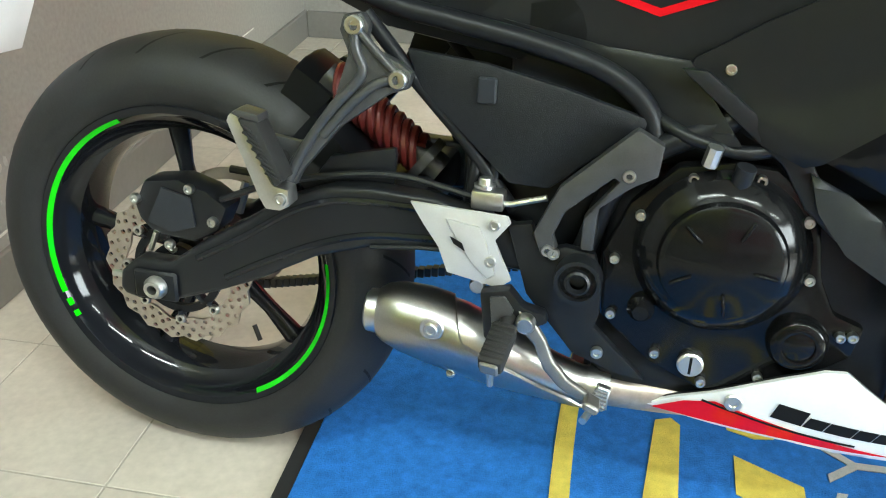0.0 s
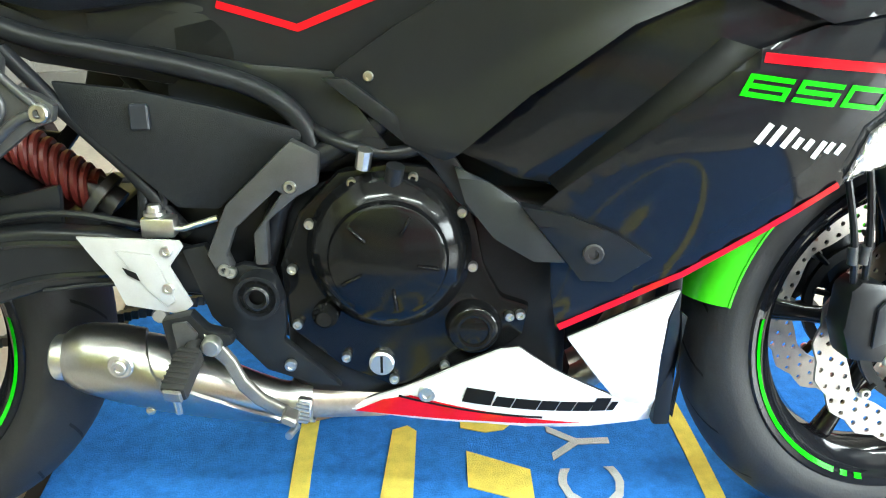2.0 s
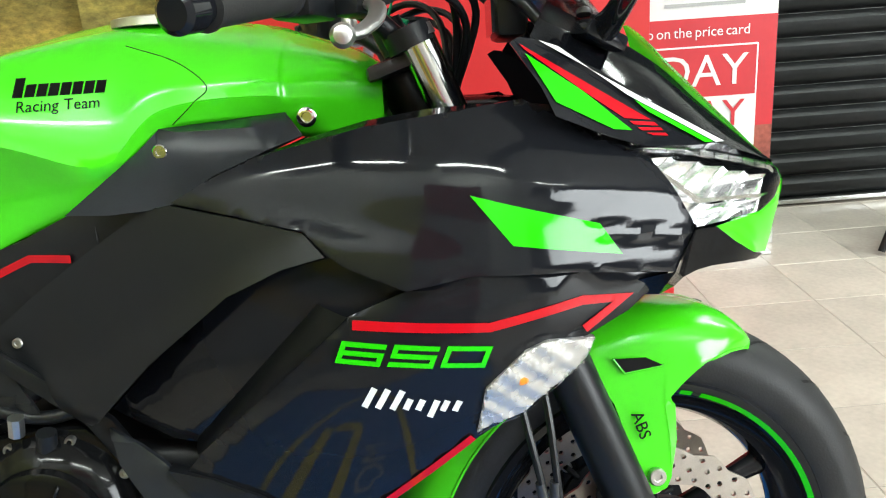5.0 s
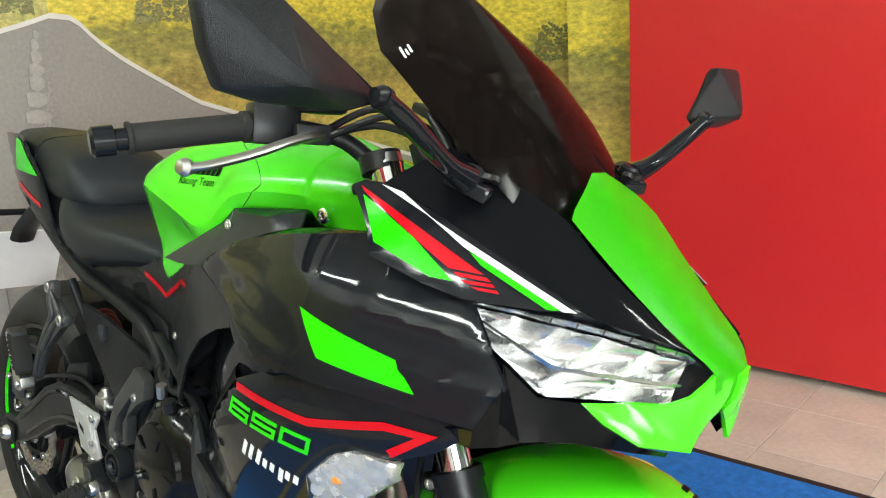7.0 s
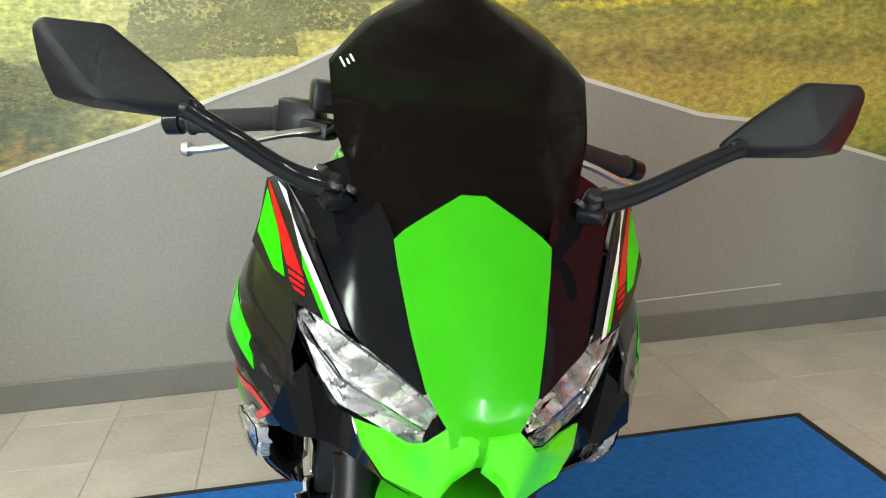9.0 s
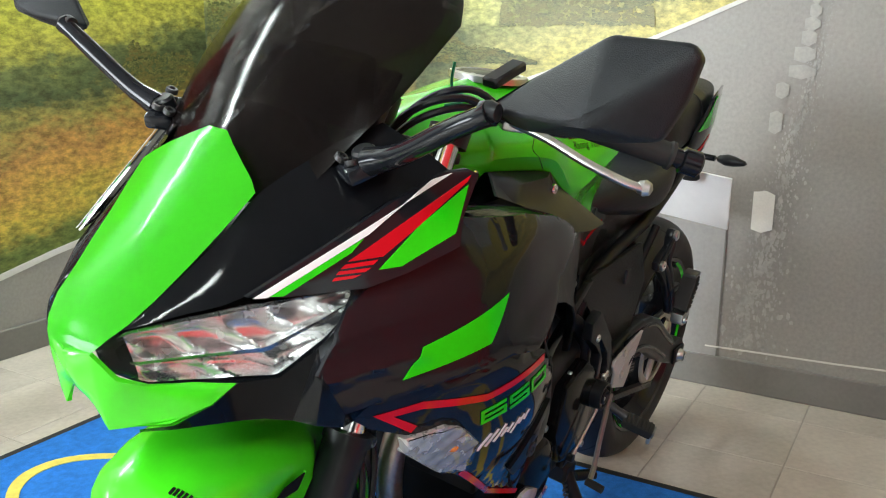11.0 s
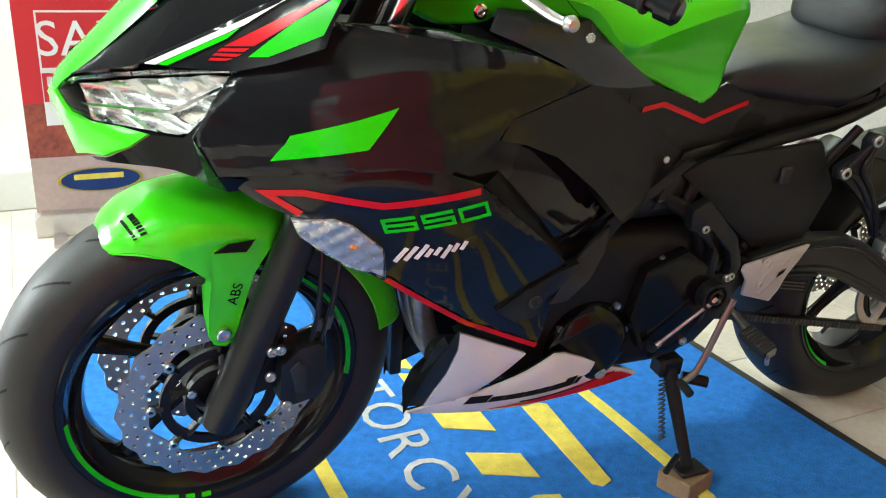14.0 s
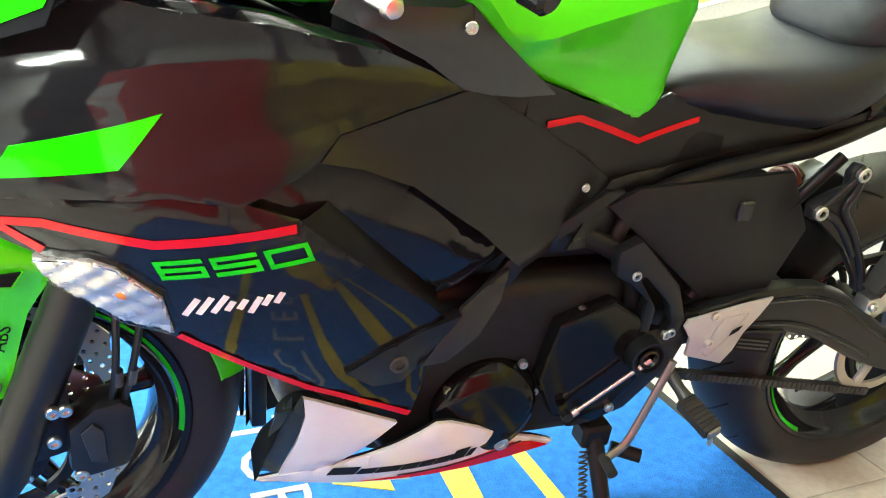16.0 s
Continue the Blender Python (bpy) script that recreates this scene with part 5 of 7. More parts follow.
# cockpit: inner nose, instrument unit, fork stays
part("inner_nose", prism([(1.12, .84), (1.3, .85), (1.4, .80), (1.42, .75), (1.35, .68), (1.2, .72)], 0.16, 0.01, m=Matrix.Translation((0, -.08, 0))), M_SATIN, bike, "black inner nose")
dash = part("instrument_unit", box(1.2, -.085, .955, 1.235, .085, 1.04, .01, 2), M_SATIN, bike, "black instrument unit", m=pose(.04, 0, 0))
part("screen_glass", box(1.196, -.07, .962, 1.1995, .07, 1.03), M_BLACK, dash, m=pose(.04, 0, 0), smooth=False)
for side in (-1, 1):
    part("screen_bracket", tube(smooth_path([(1.3, side * .12, .945), (1.27, side * .11, .985), (1.23, side * .1, 1.02)], 4), .007), M_SATIN, bike)

    # mirrors: stem, mount and faceted housing
    mir = part("mirror", tube(smooth_path([(1.342, side * .158, .955), (1.35, side * .2, .972), (1.362, side * .26, 1.008), (1.366, side * .3, 1.03)], 5), [.0155, .0145, .0135, .0125, .012, .0115, .0112, .011, .011, .0108, .0106, .0104, .0102, .0102, .0105, .012]), M_BLACK, bike, "black door style mirror on a thin stem")
    part("mirror_mount", box(-.026, -.017, -.009, .026, .017, .009, .005, 2), M_BLACK, mir, "black mirror mount", m=pose(1.338, side * .15, .948, 0, 24, side * -28))
    for k in (-1, 1):
        part("bolt", bolt_head(0.0075, 0.006, Matrix.Translation((1.338 + k * .016, side * (.152 + k * -.008), .962 - k * .007)) @ pose(0, 0, 0, 70 if side < 0 else -70)), M_DARKMET, mir)
    O = [(.283, 1.03), (.322, 1.062), (.384, 1.106), (.45, 1.108), (.459, 1.098), (.452, 1.062), (.438, 1.03), (.40, 1.022), (.32, 1.018)]
    bm = bmesh.new()
    back = [bm.verts.new((1.315 + .05 * max(0, (.40 - y)) / .1 * .5, side * y, z)) for y, z in O]
    thin = [max(.15, min(1, (y - .285) / .1)) for y, _ in O]
    mid = [bm.verts.new((1.315 + .025 * max(0, (.40 - y)) / .1 + .018 * f, side * (.39 + (y - .39) * 1.02), 1.06 + (z - 1.06) * 1.04)) for (y, z), f in zip(O, thin)]
    apex = bm.verts.new((1.379, side * .388, 1.037))
    n = len(O)
    bm.faces.new(back)
    for k in range(n):
        bm.faces.new((back[k], back[(k + 1) % n], mid[(k + 1) % n], mid[k]))
        bm.faces.new((mid[k], mid[(k + 1) % n], apex))
    bmesh.ops.recalc_face_normals(bm, faces=bm.faces)
    bmesh.ops.bevel(bm, geom=list(bm.edges), offset=0.0045, segments=3, affect="EDGES", profile=0.5)
    part("housing", bm, M_GRAIN, mir, "grained black mirror housing")
    gl = bmesh.new()
    gl.faces.new([gl.verts.new((1.3135 + .05 * max(0, (.40 - y)) / .1 * .5, side * (.385 + (y - .385) * .9), 1.062 + (z - 1.062) * .88)) for y, z in O])
    bmesh.ops.solidify(gl, geom=list(gl.faces), thickness=0.0015)
    part("mirror_glass", gl, M_MIRROR, mir, "silvered mirror glass", smooth=False)
    part("ball_joint", lathe([(0, -.012), (.008, -.009), (.0105, 0), (.008, .009), (0, .012)], 14, "y", m=Matrix.Translation((1.364, side * .297, 1.031))), M_SATIN, mir)
    part("mount_bolt", lathe([(0, .01), (.01, .01), (.013, .007), (.014, -.008), (0, -.008)], 18, "z", m=Matrix.Translation((1.34, side * .15, .958)) @ pose(0, 0, 0, 0, 25, 0)), M_SATIN, mir)
    part("mount_screw", bolt_head(.007, .006, Matrix.Translation((1.352, side * .128, .952)) @ pose(0, 0, 0, 60)), M_DARKMET, mir)

# fuel tank, one lofted shell
bm = bmesh.new()
TK = [(.57, .80, .05, .82, .055, .856, .066, .872, .04, .876), (.588, .765, .088, .80, .092, .884, .116, .912, .08, .92), (.62, .745, .1, .80, .1, .899, .14, .938, .096, .95), (.66, .756, .107, .81, .107, .894, .15, .955, .102, .972),
      (.70, .773, .115, .82, .116, .884, .154, .964, .104, .985), (.75, .791, .127, .828, .13, .869, .156, .969, .101, .996), (.80, .811, .142, .832, .146, .852, .155, .973, .097, 1.003), (.835, .838, .146, .846, .149, .856, .153, .975, .094, 1.006),
      (.865, .868, .139, .876, .142, .888, .147, .976, .091, 1.006), (.89, .883, .131, .89, .135, .904, .142, .974, .088, 1.003), (.935, .887, .119, .894, .123, .911, .132, .967, .084, .997), (.985, .887, .101, .894, .105, .911, .116, .96, .079, .989),
      (1.004, .885, .094, .892, .098, .909, .109, .957, .077, .984), (1.012, .869, .085, .88, .09, .905, .103, .954, .075, .981), (1.05, .865, .08, .879, .083, .904, .092, .949, .069, .968), (1.085, .866, .073, .879, .076, .9, .082, .94, .061, .955), (1.112, .878, .067, .885, .069, .9, .071, .922, .05, .935)]
halves = []
for x, zl, yl, zk, yk, ze, ye, zt, yt, zc in TK:
    halves.append(smooth_path([(x, yl - .012, zl - .004), (x, yl, zl + .002), (x, yk, zk), (x, ye, ze)], 4) + smooth_path([(x, ye, ze), (x, (ye * 2 + yt) / 3 + .006, (ze * 2 + zt) / 3 + .006), (x, yt, zt), (x, 0, zc)], 5)[1:])
cols = [smooth_path([tuple(h[k]) for h in halves], 3) for k in range(len(halves[0]))]
rows = []
for half in zip(*cols):
    rows.append([bm.verts.new(p) for p in half] + [bm.verts.new((p.x, -p.y, p.z)) for p in half[-2::-1]])
for a, b in zip(rows, rows[1:]):
    for k in range(len(a) - 1):
        bm.faces.new((a[k], a[k + 1], b[k + 1], b[k]))
bm.faces.new(rows[0])
bm.faces.new(rows[-1][::-1])
bmesh.ops.recalc_face_normals(bm, faces=bm.faces)
from_tank = bm.copy()
tank = part("fuel_tank", bm, M_GREEN, bike, "lime green fuel tank")
from_tank.normal_update()


def on_tank(x, z, side, lift):
    o, d = Vector((x, side * 0.5, z)), Vector((0, -side, 0))
    hits = TREE.ray_cast(o, d)
    return side * (abs(hits[0].y) + lift) if hits[0] is not None else side * (0.14 + lift)


from mathutils.bvhtree import BVHTree
TREE = BVHTree.FromBMesh(from_tank)
for side in (-1, 1):
    for k in range(8):
        u = k / 8
        xa = (.735 + u * .095) if side < 0 else (.81 - u * .095)
        za = .925
        bm = bmesh.new()
        hgt = .02 if k == 0 else .013
        q = [(xa, za), (xa + .0102, za), (xa + .0122, za + hgt), (xa + .002, za + hgt)]
        bm.faces.new([bm.verts.new((x, on_tank(x, z, side, .001), z)) for x, z in q])
        bmesh.ops.solidify(bm, geom=list(bm.faces), thickness=0.0006)
        part("brand_bar", bm, M_BAR, tank, smooth=False)
    bm = words("Racing Team", .0165, pose(.782, 0, .915, 90) if side < 0 else pose(.767, 0, .915, 90, 0, 180), .0003)
    for v in bm.verts:
        v.co.y = on_tank(v.co.x, v.co.z, side, .0014)
    part("lettering", bm, M_BAR, tank, smooth=False)
    part("bolt", bolt_head(.011, .005, Matrix.Translation((1.03, side * .094, .885)) @ Matrix.Diagonal((1, side, 1, 1))), M_CHROME, tank)
    part("tank_seam", tube([(p[0], on_tank(p[0], p[1], side, .0), p[1]) for p in [(v.x, v.y) for v in smooth_path([(a, b, 0) for a, b in ((.845, .972), (.9, .952), (.934, .925), (.92, .908), (.895, .887))], 6)]], .0006, 6), M_BAR, tank, "thin seam in the tank side")
    ts = panel("tank_shroud", [(.80, .808), (.845, .806), (.882, .808), (.907, .8125), (.94, .834), (.995, .856), (1.03, .868), (1.009, .892), (.95, .888), (.882, .884)], M_GREYPL, bike, side, 0.003, 0.004, 0.022, "dark grey satin tank shroud", 0.0015, lambda x, z: max(abs(on_tank(x, z, 1, 0)), .142 + 1.1 * (.86 - z)))
    part("bolt", bolt_head(0.008, 0.005, Matrix.Translation((.884, side * .1455, .861)) @ Matrix.Diagonal((1, side, 1, 1))), M_CHROME, ts)
cap = part("filler_cap", lathe([(0, .012), (.03, .012), (.034, .009), (.045, .008), (.055, .004), (.058, -.004), (0, -.004)], 36, "z", m=Matrix.Translation((.86, 0, 1.0015)) @ Matrix.Diagonal((1, 1, .4, 1))), M_DARKMET, tank, "black and silver filler cap")
part("cap_ring", lathe([(.05, -.006), (.05, .0035), (.053, .005), (.06, .003), (.061, -.006)], 40, "z", m=Matrix.Translation((.86, 0, 1.0015)), closed=True), M_ALU, cap, "bright ring of the filler cap")
for k in range(6):
    a = 2 * math.pi * k / 6
    part("cap_screw", lathe([(0, .004), (.004, .003), (.004, 0), (0, 0)], 8, "z", m=Matrix.Translation((.86 + .046 * math.cos(a), .046 * math.sin(a), 1.003))), M_BOLT, cap)
part("tank_front", prism([(1.04, .85), (1.1, .875), (1.1, .9), (1.03, .95), (.97, .96)], .12, .01, m=Matrix.Translation((0, -.06, 0))), M_SATIN, bike, "black cover ahead of the tank")


# seats
def loft(sec, n=5, sleek=False):
    bm = bmesh.new()
    rows = []
    halves = [[Vector(p) for p in smooth_path([(x, y, z) for y, z in pts], n)] for x, pts in sec]
    if sleek:
        cols = [smooth_path([tuple(h[k]) for h in halves], 4) for k in range(len(halves[0]))]
        halves = [list(h) for h in zip(*cols)]
    for half in halves:
        ring = [tuple(p) for p in half]
        rows.append([bm.verts.new(p) for p in ring] + [bm.verts.new((p[0], -p[1], p[2])) for p in ring[-2::-1]])
    for a, b in zip(rows, rows[1:]):
        for k in range(len(a) - 1):
            bm.faces.new((a[k], a[k + 1], b[k + 1], b[k]))
        bm.faces.new((a[-1], a[0], b[0], b[-1]))
    bm.faces.new(rows[0])
    bm.faces.new(rows[-1][::-1])
    return bm


seat = part("rider_seat", loft([(.592, [(.045, .735), (.06, .75), (.05, .762), (0, .768)]), (.55, [(.065, .742), (.088, .76), (.075, .785), (0, .793)]), (.49, [(.09, .742), (.116, .765), (.097, .803), (0, .812)]), (.42, [(.105, .735), (.135, .76), (.115, .81), (0, .817)]), (.34, [(.11, .73), (.14, .765), (.125, .82), (0, .826)]), (.27, [(.1, .745), (.13, .785), (.115, .845), (0, .855)]), (.235, [(.09, .76), (.115, .8), (.1, .86), (0, .87)])], sleek=True), M_SEAT, bike, "black vinyl rider seat")
part("pillion_seat", loft([(.318, [(.045, .838), (.055, .848), (.045, .86), (0, .866)]), (.305, [(.072, .828), (.094, .848), (.08, .884), (0, .896)]), (.27, [(.085, .82), (.115, .85), (.1, .912), (0, .938)]), (.20, [(.095, .83), (.12, .87), (.098, .938), (0, .962)]), (.10, [(.1, .86), (.115, .9), (.095, .955), (0, .968)]), (0, [(.09, .89), (.1, .925), (.08, .965), (0, .977)]), (-.1, [(.06, .935), (.07, .95), (.055, .97), (0, .978)])], sleek=True), M_SEAT, bike, "black vinyl pillion seat")
part("seat_strap", loft([(.122, [(.1, .85), (.1195, .891), (.1, .953), (0, .9675)]), (.088, [(.1, .863), (.1175, .905), (.097, .9605), (0, .9735)])]), M_SATIN, bike, "black seat strap")
part("tail_underside", loft([(.25, [(.05, .70), (.09, .72), (.1, .76), (0, .8)]), (.1, [(.05, .77), (.09, .80), (.11, .86), (0, .9)]), (-.04, [(.04, .86), (.07, .88), (.08, .93), (0, .95)]), (-.11, [(.03, .92), (.05, .93), (.05, .955), (0, .96)])]), M_SATIN, bike, "black tail underside")
part("tail_lamp", box(-.135, -.05, .93, -.1, .05, .965, .008), material("red_lens", (.25, .005, .01), .1, coat=.5), bike, "dark red tail lamp")
# tail tidy: plate bracket, number plate and rear indicators
tb = part("plate_bracket", tube(smooth_path([(0, 0, .83), (-.12, 0, .80), (-.24, 0, .74), (-.28, 0, .70)], 4), [.03] * 13, flat=.5), M_SATIN, bike, "black plate bracket")
pl_ = part("number_plate", box(-.003, -.11, -.085, .003, .11, .085, .002), M_WHITEF, tb, "white number plate", smooth=False, m=pose(-.33, 0, .64, 0, 25, 0))
for k in range(6):
    part("plate_bar", box(-.0045, -.085 + k * .03, -.03, -.003, -.065 + k * .03, .03), M_BAR, pl_, smooth=False, m=pose(-.33, 0, .64, 0, 25, 0))
for side in (-1, 1):
    ri = part("rear_indicator", tube([(-.2, side * .02, .775), (-.2, side * .08, .775)], .008), M_SATIN, tb, "slim black rear indicator")
    part("indicator_head", lathe([(0, .05), (.008, .045), (.016, .02), (.019, 0), (.012, -.02), (0, -.03)], 14, "y", m=Matrix.Translation((-.2, side * .11, .777)) @ Matrix.Diagonal((1.2, side, .8, 1))), M_GREYPL, tb)
part("undertray", prism([(.62, .61), (.45, .645), (.3, .67), (.1, .755), (-.03, .85), (0, .88), (.3, .765), (.56, .735)], .17, .01, m=Matrix.Translation((0, -.085, 0))), M_SATIN, bike, "black undertray below the seat")

# ------------------------------------------------------------------ running gear


def tread_grooves(R, w, n, wheel, C):
    """Short slanted tread cuts, drawn as thin dark inlays just proud of the tyre."""
    bm = bmesh.new()
    for k in range(n):
        for s in (-1, 1):
            a0 = 2 * math.pi * (k + (0.25 if s > 0 else 0)) / n
            pts = []
            for i in range(6):
                t = i / 5
                y = s * w * (0.08 + 0.3 * t)
                a = a0 + 0.16 * t
                r = tyre_r(R, w, y) + 0.0006
                pts.append((r, a, y))
            for (r0, p0, y0), (r1, p1, y1) in zip(pts, pts[1:]):
                d = 0.0055 / R
                bm.faces.new([bm.verts.new(q) for q in ((r0 * math.cos(p0), y0, r0 * math.sin(p0)), (r1 * math.cos(p1), y1, r1 * math.sin(p1)), (r1 * math.cos(p1 + d), y1, r1 * math.sin(p1 + d)), (r0 * math.cos(p0 + d), y0, r0 * math.sin(p0 + d)))])
    bm.transform(C)
    tagged(part("tread_groove", bm, M_BAR, wheel, "dark tread grooves"), kind="stuff")


def tyre_r(R, w, y):
    """Radius of the tyre's crown at y: a round section that meets the side wall upright."""
    d = 0.054 * (w / 0.14)
    return R - d + d * math.sqrt(max(0.0, 1 - min(1.0, abs(y) / (w / 2)) ** 2.2))


def pierced_disc(R, y, cells=36):
    """A wavy brake disc with three staggered rows of holes right through it."""
    bm = bmesh.new()
    step = 2 * math.pi / cells

    def rim_r(f, a):
        outer, inner = R + .0035 * math.cos(18 * a), R * .72 - .003 * math.cos(9 * a)
        return inner + (outer - inner) * f
    for row in range(3):
        f0, f1 = row / 3, (row + 1) / 3
        for k in range(cells):
            a0 = step * (k + .5 * (row % 2))
            sq = [(f0, 0), (f0, .5), (f0, 1), ((f0 + f1) / 2, 1), (f1, 1), (f1, .5), (f1, 0), ((f0 + f1) / 2, 0)]
            rim_pts = [(rim_r(f, a0 + step * u), a0 + step * u) for f, u in sq]
            rc, ac = rim_r((f0 + f1) / 2, a0 + step / 2), a0 + step / 2
            hole = []
            for r, a in rim_pts:
                v = Vector((r - rc, (a - ac) * rc)).normalized() * .0036
                hole.append((rc + v.x, ac + v.y / rc))
            pts = [[[bm.verts.new((r * math.cos(a), y + d, r * math.sin(a))) for r, a in ring] for ring in (rim_pts, hole)] for d in (-.0022, .0022)]
            for j in range(8):
                q = (j + 1) % 8
                for ring in pts:
                    bm.faces.new((ring[0][j], ring[0][q], ring[1][q], ring[1][j]))
                bm.faces.new((pts[0][1][j], pts[0][1][q], pts[1][1][q], pts[1][1][j]))
                if (row == 2 and j in (4, 5)) or (row == 0 and j in (0, 1)):
                    bm.faces.new((pts[0][0][j], pts[0][0][q], pts[1][0][q], pts[1][0][j]))
    bmesh.ops.remove_doubles(bm, verts=bm.verts, dist=1e-5)
    return bm


def wheel(x, z, R, w, green, m, disc_r, discs, name):
    C = Matrix.Translation((x, 0, z))
    wh = part(name, lathe([(.03, -.03), (.035, -.035), (.035, .035), (.03, .03)], 32, "y", m=m @ C, closed=True), M_FRAMEB, bike, "glossy black cast wheel with green rim tape")
    prof = [(tyre_r(R, w, y), y) for y in [w / 2 * math.sin(math.pi * (k / 28 - .5)) for k in range(29)]]
    prof = [(.222, -w * .38), (.23, -w * .44), (.243, -w * .475)] + prof + [(.243, w * .475), (.23, w * .44), (.222, w * .38)]
    part("tyre", lathe(prof, 96, "y", closed=True, m=m @ C), M_RUBBER, wh, "black road tyre")
    hw = w * .405
    rim = [(.2185, -hw), (.222, -hw - .004), (.2185, -hw - .008), (.209, -hw - .005), (.203, -hw + .004), (.199, -hw * .75), (.182, -hw * .55), (.176, -.012), (.176, .012), (.182, hw * .55), (.199, hw * .75), (.203, hw - .004), (.209, hw + .005), (.2185, hw + .008), (.222, hw + .004), (.2185, hw)]
    rim = [(r * 1.045, y) for r, y in rim]
    part("rim", lathe(rim, 96, "y", closed=True, m=m @ C), M_BLACK, wh, "glossy black rim")
    for k in range(5):
        a = radians(100 + 72 * k)
        bm = tube([(.03 * 1, 0, 0), (.07, 0, .004), (.13, 0, .004), (.192, 0, 0)], [.02, .0135, .0115, .017], 10, flat=1.0)
        part("spoke", bm, M_BLACK, wh, m=m @ C @ Matrix.Rotation(-a, 4, "Y"))
    part("hub", lathe([(0, -.06), (.03, -.06), (.045, -.045), (.045, .045), (.03, .06), (0, .06)], 32, "y", m=m @ C), M_FRAMEB, wh)
    for s in (-1, 1):
        for a0, a1 in [(p, q) if s < 0 or name == "rear_wheel" else (-q, -p) for p, q in green]:
            part("rim_tape", lathe([(.2137, s * (hw + .0022)), (.22, s * (hw + .0068)), (.22, s * (hw + .0074)), (.2137, s * (hw + .0028))], 40, "y", closed=True, a0=radians(a0), a1=radians(a1), m=m @ C), M_GREENF, wh, "lime green rim tape")
    tread_grooves(R, w, 20, wh, m @ C)
    part("valve", tube([(.17, .01, 0), (.145, .014, 0)], .004), M_DARKMET, wh, m=m @ C @ Matrix.Rotation(radians(65), 4, "Y"))
    for y in discs:
        part("brake_disc", pierced_disc(disc_r, y), M_DISC, wh, "drilled steel petal brake disc", m=m @ C)
        car = bmesh.new()
        lathe([(disc_r * .5, y - .004), (disc_r * .6, y - .004), (disc_r * .6, y + .004), (disc_r * .5, y + .004)], 60, "y", car, closed=True)
        lathe([(disc_r * .26, y - .006), (disc_r * .36, y - .006), (disc_r * .36, y + .006), (disc_r * .26, y + .006)], 48, "y", car, closed=True)
        for k in range(5):
            a = 2 * math.pi * (k + .3) / 5
            tube([(disc_r * .33 * math.cos(a), y, disc_r * .33 * math.sin(a)), (disc_r * .53 * math.cos(a), y, disc_r * .53 * math.sin(a))], .009, 8, car, flat=.5)
        part("disc_carrier", car, M_FRAMEB, wh, "black disc carrier", m=m @ C)
        for k in range(8):
            a = 2 * math.pi * k / 8
            part("carrier_arm", tube([(disc_r * .57 * math.cos(a), y, disc_r * .57 * math.sin(a)), (disc_r * .72 * math.cos(a), y, disc_r * .72 * math.sin(a))], .009, 8, flat=.45), M_FRAMEB, wh, m=m @ C)
        so = math.copysign(1, y)
        for k in range(5):
            a = 2 * math.pi * (k + .3) / 5
            part("carrier_bolt", bolt_head(.007, .005, Matrix.Translation((disc_r * .31 * math.cos(a), y + so * .005, disc_r * .31 * math.sin(a))) @ Matrix.Diagonal((1, so, 1, 1))), M_BOLT, wh, m=m @ C)
        for k in range(8):
            a = 2 * math.pi * k / 8
            part("disc_rivet", bolt_head(.0075, .006, Matrix.Translation((disc_r * .69 * math.cos(a), y + so * .003, disc_r * .69 * math.sin(a))) @ Matrix.Diagonal((1, so, 1, 1))), M_BOLT, wh, m=m @ C)
    return wh


ident = Matrix.Identity(4)
rear_w = wheel(0.0, .3145, .3175, .164, ((112, 200), (203, 206), (208.5, 211), (-62, 8)), ident, .11, (-.088,), "rear_wheel")
front_w = wheel(1.41, .300, .3055, .126, ((2, 72), (75, 79), (82, 86), (172, 246), (249, 252), (255, 258)), FRONT, .15, (-.072, .072), "front_wheel")
# chain sprocket on the far side and chain run
part("sprocket", lathe([(.082, .082), (.098, .082), (.101, .084), (.098, .088), (.082, .088)], 44, "y", closed=True, m=Matrix.Translation((0, 0, .312))), M_DISC, rear_w, "steel rear sprocket")
for k in range(5):
    a = 2 * math.pi * k / 5
    part("sprocket_arm", tube([(.03 * math.cos(a), .085, .312 + .03 * math.sin(a)), (.086 * math.cos(a), .085, .312 + .086 * math.sin(a))], .008, 8), M_DISC, rear_w)
ch = part("chain", tube([(0, .085, .41), (.3, .085, .392), (.52, .085, .405)], .0065, 8, flat=1.0), M_DARKMET, bike, "dark drive chain")
lk = bmesh.new()
for k in range(48):
    t = k / 47
    box(.52 * t - .0045, .078, .2115 + .115 * t - .007, .52 * t + .0045, .092, .2115 + .115 * t + .007, bm=lk)
tagged(part("chain_link", lk, M_DARKMET, ch, "links of the lower chain run", smooth=False), kind="stuff")

